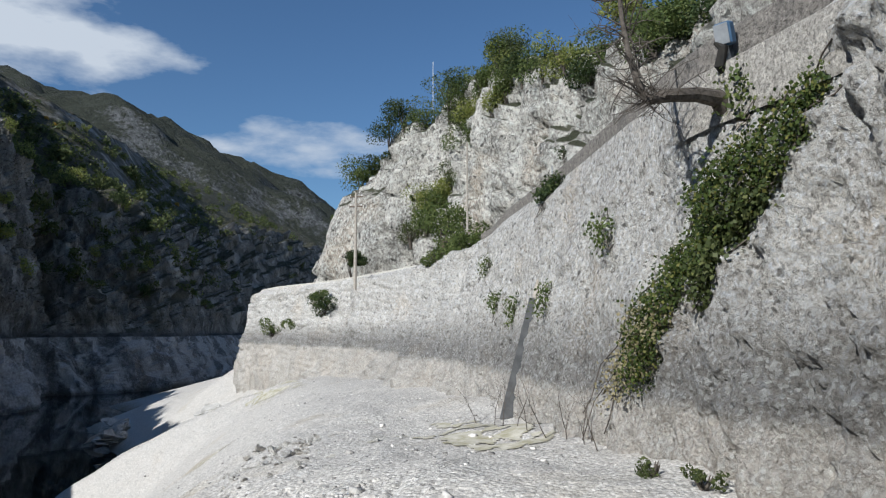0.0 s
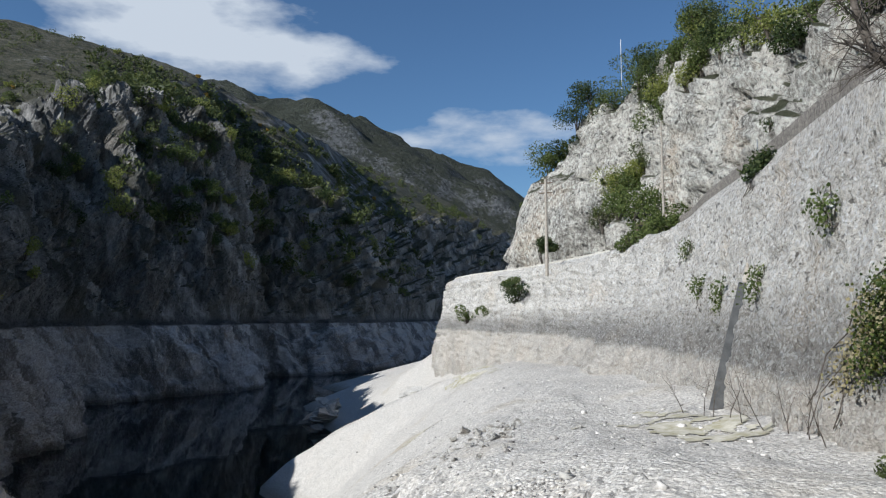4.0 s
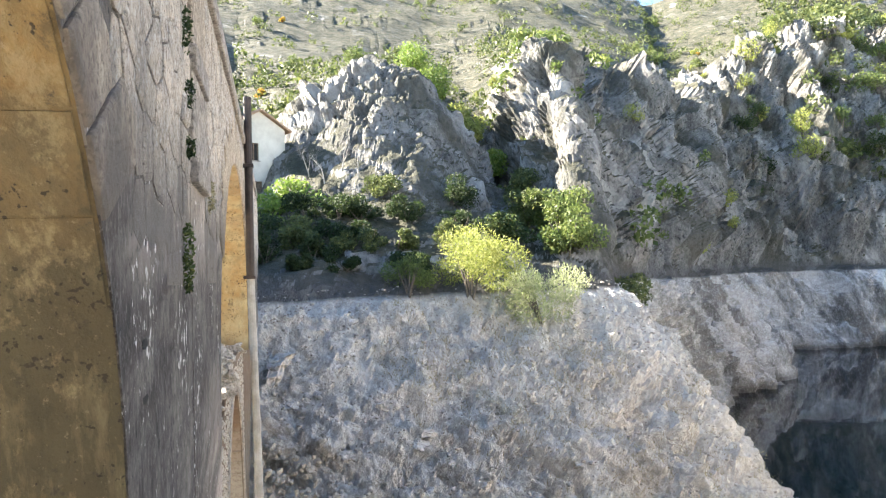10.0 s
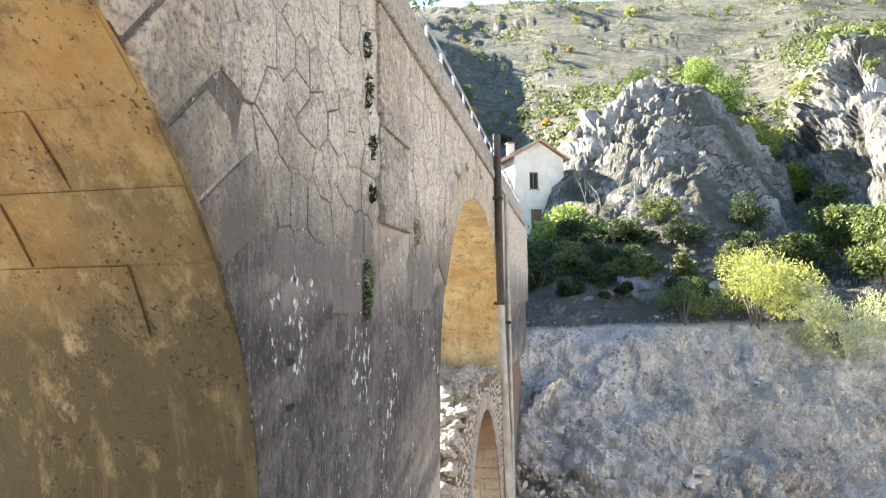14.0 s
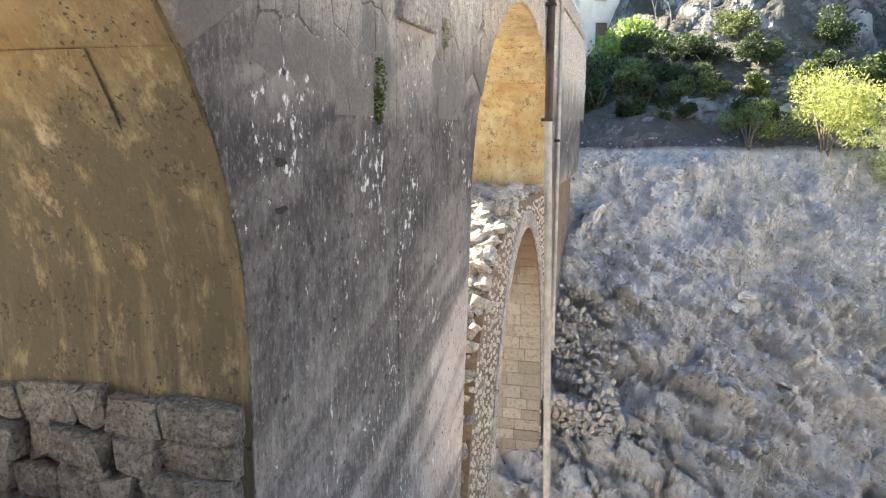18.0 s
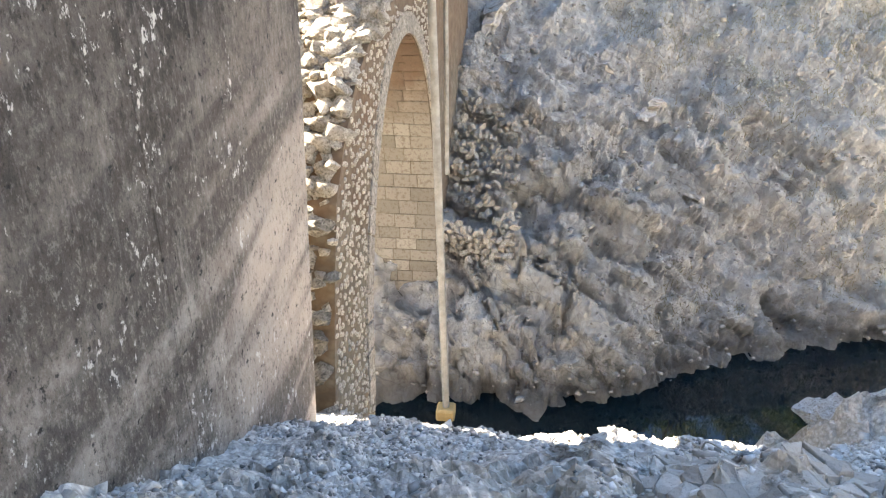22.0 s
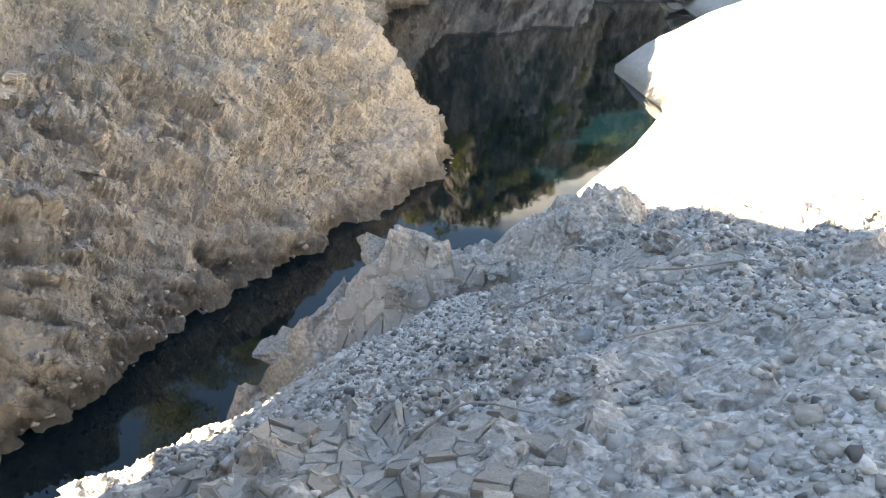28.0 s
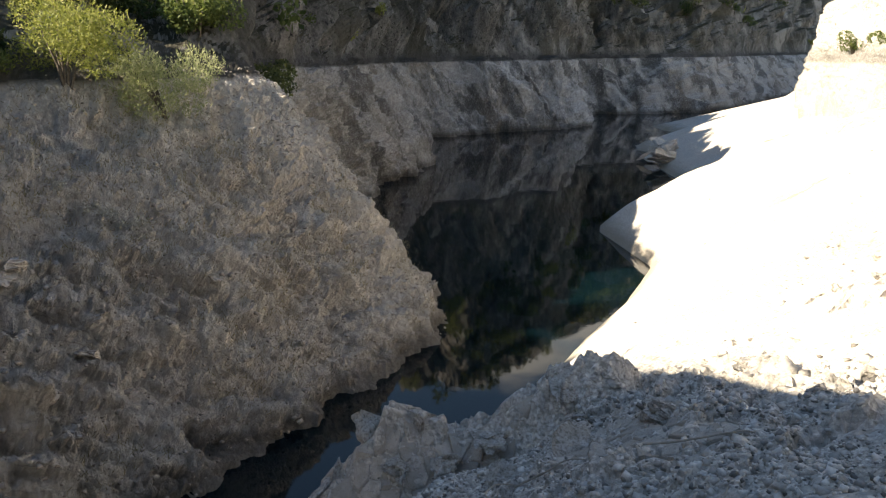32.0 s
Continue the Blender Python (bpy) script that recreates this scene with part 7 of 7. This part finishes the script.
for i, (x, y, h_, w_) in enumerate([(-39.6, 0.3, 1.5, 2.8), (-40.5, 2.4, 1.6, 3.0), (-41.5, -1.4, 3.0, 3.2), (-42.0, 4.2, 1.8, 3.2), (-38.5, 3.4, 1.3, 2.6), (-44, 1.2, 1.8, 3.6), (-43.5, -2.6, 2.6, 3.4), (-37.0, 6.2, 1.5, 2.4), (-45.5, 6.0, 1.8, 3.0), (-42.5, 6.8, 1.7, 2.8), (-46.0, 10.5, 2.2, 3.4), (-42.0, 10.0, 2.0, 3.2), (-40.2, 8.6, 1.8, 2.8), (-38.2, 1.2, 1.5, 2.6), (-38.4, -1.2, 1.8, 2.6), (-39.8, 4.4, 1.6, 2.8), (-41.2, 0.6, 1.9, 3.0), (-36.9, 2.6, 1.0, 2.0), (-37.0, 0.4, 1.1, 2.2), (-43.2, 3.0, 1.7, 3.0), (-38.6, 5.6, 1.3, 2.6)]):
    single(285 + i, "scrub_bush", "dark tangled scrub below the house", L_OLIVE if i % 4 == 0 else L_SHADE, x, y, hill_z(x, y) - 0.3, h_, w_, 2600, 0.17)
single(95, "tree_of_heaven", "young bright green tree in front of the house", L_BRIGHT, -46.3, 0.4, 1.9, 6.4, 4.2, 4200, 0.3, "tree", trunk=2.0, bark=M_PALEBARK)
single(96, "sapling", "small orange sapling below the house", L_AUTUMN, -45.6, 3.1, 2.6, 1.6, 1.2, 420, 0.16, "sapling")


def bare_tree(seed, name, label, base, first, length, r0, depth, mat, spread=0.55, category="tree"):
    rng = random.Random(seed)
    e = thing(name, label, category, base)
    bpy.context.view_layer.update()
    branches = []

    def grow(p, d, ln, r, level):
        pts, rad = [p], [r]
        q, v = Vector(p), Vector(d).normalized()
        for s in range(4):
            v = (v + Vector((rng.gauss(0, 0.16), rng.gauss(0, 0.16), rng.gauss(0.03, 0.12)))).normalized()
            q = q + v * ln / 4
            pts.append(tuple(q))
            rad.append(r * (1 - 0.17 * (s + 1)))
        branches.append((level, pts, rad))
        if level < depth:
            for _ in range(3 if level else 4):
                t = rng.randint(1, 4)
                w = (v + Vector((rng.gauss(0, spread), rng.gauss(0, spread), rng.gauss(0.1, spread)))).normalized()
                grow(pts[t], w, ln * rng.uniform(0.5, 0.78), rad[t] * 0.62, level + 1)
    grow(base, first, length, r0, 0)
    bm = bmesh.new()
    tw = bmesh.new()
    for level, pts, rad in branches:
        tube(bm if level < 2 else tw, pts, rad, 6 if level < 2 else 4, False)
    in_thing(part("trunk", bm, mat, e), e)
    in_thing(part("crown", tw, mat, e), e)
    return e


for i, (x, y) in enumerate([(-47.5, 2.5), (-48.2, 3.6), (-47.0, 4.6), (-49, 1.6)]):
    bare_tree(20 + i, "bare_sapling", "bare pale sapling on the bank beside the house", (x, y, hill_z(x, y) - 0.2), (0.1, 0, 1), 1.6, 0.05, 3, M_PALEBARK, 0.4, "sapling")

# the leaning tree, ivy and creepers on the near wall
fig = thing("wall_tree", "bare leaning tree growing out of the wall below the lamp", "tree", (2.0, 11.1, 4.95))
bpy.context.view_layer.update()
bm = bmesh.new()
tube(bm, [(2.15, 11.2, 4.75), (1.9, 10.95, 5.0), (1.55, 10.7, 5.0), (1.13, 10.42, 4.92), (0.85, 10.35, 4.85)], [0.17, 0.14, 0.11, 0.095, 0.075], 9)
in_thing(part("trunk", bm, M_BARK, fig), fig)
limbs = bmesh.new()
tube(limbs, [(0.85, 10.35, 4.85), (0.72, 10.35, 5.15), (0.62, 10.42, 5.6), (0.55, 10.5, 6.1), (0.5, 10.65, 6.8), (0.48, 10.8, 7.4)], [0.06, 0.052, 0.045, 0.036, 0.028, 0.016], 8)
in_thing(part("limb", limbs, M_BARK, fig), fig)
tr = random.Random(3)
twig = bmesh.new()
for i in range(110):
    t = tr.random()
    s = Vector((0.85, 10.35, 4.85)).lerp(Vector((0.5, 10.65, 6.8)), t) if i % 3 else Vector((1.2, 10.45, 4.92)).lerp(Vector((0.75, 10.3, 4.8)), t)
    d = Vector((tr.gauss(-0.35, 0.6), tr.gauss(-0.1, 0.5), tr.gauss(0.0, 0.5))).normalized()
    ln = tr.uniform(0.3, 0.95)
    pts = [s]
    for k in range(4):
        d = (d + Vector((tr.gauss(0, 0.2), tr.gauss(0, 0.2), tr.gauss(0.02, 0.2)))).normalized()
        pts.append(pts[-1] + d * ln / 4)
    r = tr.uniform(0.006, 0.016)
    tube(twig, pts, [r, r * 0.85, r * 0.7, r * 0.5, r * 0.25], 4, False)
    for k in (2, 3):
        e2 = pts[k] + Vector((tr.gauss(0, 0.15), tr.gauss(0, 0.15), tr.gauss(0, 0.15)))
        tube(twig, [pts[k], e2], [r * 0.5, r * 0.2], 4, False)
in_thing(part("crown", twig, M_BARK, fig), fig)
WV = WP.reshape(-1, 3)
WNN = WN.reshape(-1, 3)


def creeper(name, label, leaf, path, radius, n, size, seed, category="ivy"):
    """Leaves lying on the rock wall along a line of places."""
    rng = np.random.default_rng(seed)
    path = spline(np.array(path, float), 12)
    d = np.min(np.linalg.norm(WV[:, None] - path[None], axis=2) / np.interp(np.arange(len(path)), np.linspace(0, len(path) - 1, len(radius)), radius)[None], axis=1)
    d = d + 0.6 * fbm(WV, 0.9, 4, seed)
    idx = np.nonzero(d < max(0.9, d.min() + 0.7))[0]
    pick = rng.choice(idx, n)
    c = WV[pick] + WNN[pick] * rng.uniform(0.02, 0.3, n)[:, None] + rng.normal(0, 0.09, (n, 3))
    a = rng.normal(size=(n, 3)) + np.array([0, 0, -0.5])
    a /= np.linalg.norm(a, axis=1)[:, None]
    b = np.cross(a, WNN[pick] + rng.normal(0, 0.5, (n, 3)))
    b /= np.linalg.norm(b, axis=1)[:, None]
    s = size * rng.uniform(0.6, 1.3, n)[:, None]
    v = np.stack([c - a * s * 0.5, c + b * s * 0.42, c + a * s * 0.5, c - b * s * 0.42], 1).reshape(-1, 3)
    e = thing(name, label, category, tuple(path[-1]))
    bpy.context.view_layer.update()
    in_thing(mesh_object("leaves", v, np.arange(n * 4).reshape(n, 4), leaf, e), e)
    bm = bmesh.new()
    for i in range(7):
        off = rng.normal(0, 0.25, 3)
        pts = []
        for q in path[::6]:
            k = np.argmin(np.linalg.norm(WV - (q + off), axis=1))
            pts.append(WV[k] + WNN[k] * 0.05 + rng.normal(0, 0.03, 3))
        tube(bm, pts, [0.012] * len(pts), 4, False)
    in_thing(part("vines", bm, M_BARK, e), e)


creeper("ivy", "dense green and yellow ivy hanging down the rock wall", L_IVY, [(2.85, 9.3, 4.6), (2.6, 9.7, 4.2), (2.0, 10.1, 3.5), (1.6, 10.9, 2.9), (1.1, 11.9, 2.2), (0.85, 12.2, 1.5), (0.75, 12.3, 0.9)], [0.3, 0.4, 0.55, 0.6, 0.6, 0.5, 0.3], 9500, 0.06, 3)
creeper("creeper", "greenish brown grass and creeper beside the ivy", L_OLIVE, [(2.3, 9.8, 3.3), (1.9, 10.3, 2.7), (1.5, 11.0, 2.1)], [0.3, 0.4, 0.3], 1500, 0.08, 12, "creeper")
creeper("creeper", "dry brown creeper at the foot of the wall", L_DRY, [(0.9, 12.2, 1.8), (0.6, 12.9, 0.9), (0.4, 13.3, 0.1)], [0.5, 0.6, 0.4], 900, 0.07, 5, "creeper")
creeper("creeper", "green tuft in a crevice of the wall", L_DARK, [(-0.75, 19.8, 5.4), (-0.9, 19.7, 4.7)], [0.35, 0.3], 900, 0.09, 7, "creeper")
for i, (x, y, zz) in enumerate([(0.2, 14.5, 3.6), (-0.9, 17.5, 2.4), (-1.6, 20.8, 2.2), (-2.6, 23.0, 2.4), (-3.4, 25.5, 3.9), (1.9, 10.6, 5.1)]):
    creeper("wall_tuft", "small green tuft growing from the rock wall", L_GREEN, [(x, y, zz), (x, y, zz - 0.25)], [0.22, 0.2], 260, 0.08, 30 + i, "tuft")
for i in range(9):
    x, y = 0.15 - 0.35 * i + tr.uniform(-0.1, 0.1), 12.6 + 0.62 * i
    bare_tree(50 + i, "bare_briar", "bare thorny briar at the foot of the wall", (x, y, ground_at(x, y) - 0.05), (-0.15, -0.1, 1), tr.uniform(0.7, 1.3), 0.012, 2, M_BARK, 0.6, "briar")
for i, (x, y) in enumerate([(1.35, 9.9), (0.8, 10.6)]):
    single(150 + i, "nettle_clump", "low green weeds at the foot of the rock", L_OLIVE, x, y, ground_at(x, y) - 0.05, 0.35, 0.6, 320, 0.06, "weeds")

# trees and shrubs on the crags and along the road
for i, (x, y, h_, w_, leaf) in enumerate([(-9.4, 46.2, 5.2, 3.4, L_GREEN), (-20.2, 60.5, 3.4, 3.0, L_DARK)]):
    single(110 + i, "roadside_tree", "green tree standing beside the road below the crag", leaf, x, y, 5.3, h_, w_, 2600, 0.2, "tree", trunk=1.7)
crest_i = [i for i in range(CP.shape[0]) if 12 < CP[i, 57, 1] < 72]
for k in range(46):
    i = crest_i[int((k + 0.5) / 46 * len(crest_i))]
    j = 57 + pr.randint(-3, 5)
    p = CP[i, j]
    near_wall = smooth(18, 40, np.array(p[1]))
    h_ = 1.3 + float(near_wall) * pr.uniform(1.0, 2.8)
    leaf = pr.choice([L_DARK, L_DARK, L_GREEN, L_GREEN, L_YELLOW if k % 4 == 0 else L_DARK])
    single(120 + k, "crag_shrub", "wind-shaped green shrub on top of the crag" if leaf is not L_YELLOW else "yellowish broom bush on the crag", leaf, p[0], p[1], p[2] - 0.3, h_, h_ * 1.25, 2200, 0.2)
# a wooded gully between the two crags
for k in range(22):
    t = (k % 11) / 10
    p = crag_point(-5.8 - 9.2 * t + pr.gauss(0, 0.7), 57.6 + 6.6 * t + pr.gauss(0, 0.6), 7.0)
    leaf = (L_GREEN, L_YELLOW, L_OLIVE, L_GREEN)[k % 4]
    single(220 + k, "gully_tree", "green tree in the gully between the crags", leaf, p[0], p[1], p[2] - 0.4, pr.uniform(2.2, 4.0), pr.uniform(2.2, 3.2), 1900, 0.18, "tree")
for k in range(14):
    i = pr.choice(crest_i)
    p = CP[i, pr.randint(8, 46)]
    single(250 + k, "ledge_bush", "small bush on a ledge of the crag", pr.choice([L_DARK, L_GREEN]), p[0], p[1], p[2] - 0.1, pr.uniform(0.5, 1.1), pr.uniform(0.6, 1.2), 320, 0.12)
for i, (x, y, zz, h_, w_) in enumerate([(-20.6, 54.6, 2.6, 2.0, 2.6), (-28.0, 61.5, 1.2, 1.6, 2.6), (-25.5, 59.8, 1.6, 1.4, 2.4), (-6.2, 36.5, 5.2, 1.8, 3.2), (-7.4, 38.8, 5.2, 1.6, 3.0), (-8.6, 41, 5.2, 1.5, 2.8), (-5.3, 34.2, 5.0, 1.3, 2.4), (-21.2, 55.4, 3.8, 1.2, 2.0)]):
    single(170 + i, "roadside_shrub", "grassy green scrub at the edge of the road wall", L_GREEN if i else L_DARK, x, y, zz, h_, w_, 1500, 0.16)
single(190, "parapet_shrub", "dark shrub growing on the bridge parapet", L_DARK, -9.4, FY - 0.3, DECK + 0.4, 1.5, 1.5, 900, 0.12)

# growth in the joints of the pier
fr = np.random.default_rng(9)
for i, (x, zz, s, leaf) in enumerate([(-6.95, 4.2, 0.16, L_DARK), (-7.0, 3.7, 0.2, L_DARK), (-7.1, 3.2, 0.14, L_DARK), (-6.9, 1.85, 0.2, L_GREEN), (-6.85, 1.6, 0.16, L_IVY), (-9.2, 2.5, 0.2, L_DRY), (-7.05, 2.7, 0.1, L_DARK)]):
    v, f = leaf_cloud(fr, [((x, FY + 0.04, zz), (s * 0.28, 0.06, s))], 170, 0.045)
    e = thing("joint_tuft", "tuft of moss and grass in a joint of the pier" if leaf is not L_DARK else "dark moss in a joint of the pier", "tuft", (x, FY, zz), "tufts on the pier")
    bpy.context.view_layer.update()
    in_thing(mesh_object("leaves", v, f, leaf, e), e)

# dry grass and pale stalks on the far bank, driftwood
zone = HV[(HV[:, 0] > -36) & (HV[:, 0] < -21) & (HV[:, 1] > 3) & (HV[:, 1] < 24) & (HV[:, 2] < 0.3) & (HV[:, 2] > WATER + 1)]
gsel = fbm(zone, 2.6, 3, 77)
zone = zone[gsel > 0.12]
g2 = np.random.default_rng(14)
n = 9000
c = zone[g2.integers(0, len(zone), n)] + g2.normal(0, 0.1, (n, 3))
a = g2.normal(0, 0.5, (n, 3)) + np.array([0.3, 0, 0.9])
a /= np.linalg.norm(a, axis=1)[:, None]
b = np.cross(a, g2.normal(size=(n, 3)))
b /= np.linalg.norm(b, axis=1)[:, None]
ln = g2.uniform(0.12, 0.38, n)[:, None]
v = np.stack([c - b * 0.012, c + b * 0.012, c + a * ln], 1).reshape(-1, 3)
tagged(mesh_object("dry_grass", v, np.arange(n * 3).reshape(n, 3), L_DRY), "sparse dry yellowish grass on the bare far bank", "grass", kind="stuff")
for i in range(46):
    t = pr.random()
    x, y = -31.5 + 1.8 * t + pr.gauss(0, 0.1), 7.0 + 2.4 * t + pr.gauss(0, 0.16)
    p, nn = hill_point(x, y)
    v, f = leaf_cloud(np.random.default_rng(400 + i), [((p[0], p[1], p[2] + 0.1), 0.14)], 45, 0.1)
    if i == 0:
        pale = thing("pale_weeds", "strip of whitish dry weeds on the far bank", "weeds", tuple(p))
        bpy.context.view_layer.update()
    in_thing(mesh_object("tuft", v, f, L_PALE, pale), pale)


def stick(seed, label, pts, r, mat):
    e = thing("driftwood", label, "driftwood", pts[0])
    bpy.context.view_layer.update()
    bm = bmesh.new()
    q = spline(np.array(pts, float), 5)
    tube(bm, q, [r * (1 - 0.6 * i / len(q)) for i in range(len(q))], 6)
    in_thing(part("branch", bm, mat, e), e)


for i, (x, y, dx, dy) in enumerate([(-8.3, 6.2, 0.9, 0.5), (-8.0, 5.6, -0.5, 0.7), (-7.4, 4.4, 0.7, -0.4), (-7.0, 6.6, 0.9, 0.2), (-6.1, 5.2, 0.3, 0.8), (-11.1, 1.7, -0.5, 0.3), (-8.8, 2.6, 0.8, 0.3), (-6.6, 3.6, 0.5, 0.5)]):
    pts = [(x + dx * t + 0.08 * math.sin(7 * t + i), y + dy * t + 0.08 * math.cos(5 * t + i), ground_at(x + dx * t, y + dy * t) + 0.05 + (0.08 if i % 2 else 0.02)) for t in (0, 0.35, 0.7, 1.0)]
    stick(i, "bleached driftwood branch lying on the stones", pts, 0.013, M_PALEWOOD)
p0 = [hill_point(x, y)[0] for x, y in ((-37.2, 0.6), (-36.8, 2.0), (-36.4, 3.2))]
stick(30, "long dead branch on the far bank below the scrub", [tuple(q + np.array([0, 0, 0.04])) for q in p0], 0.035, M_BARK)
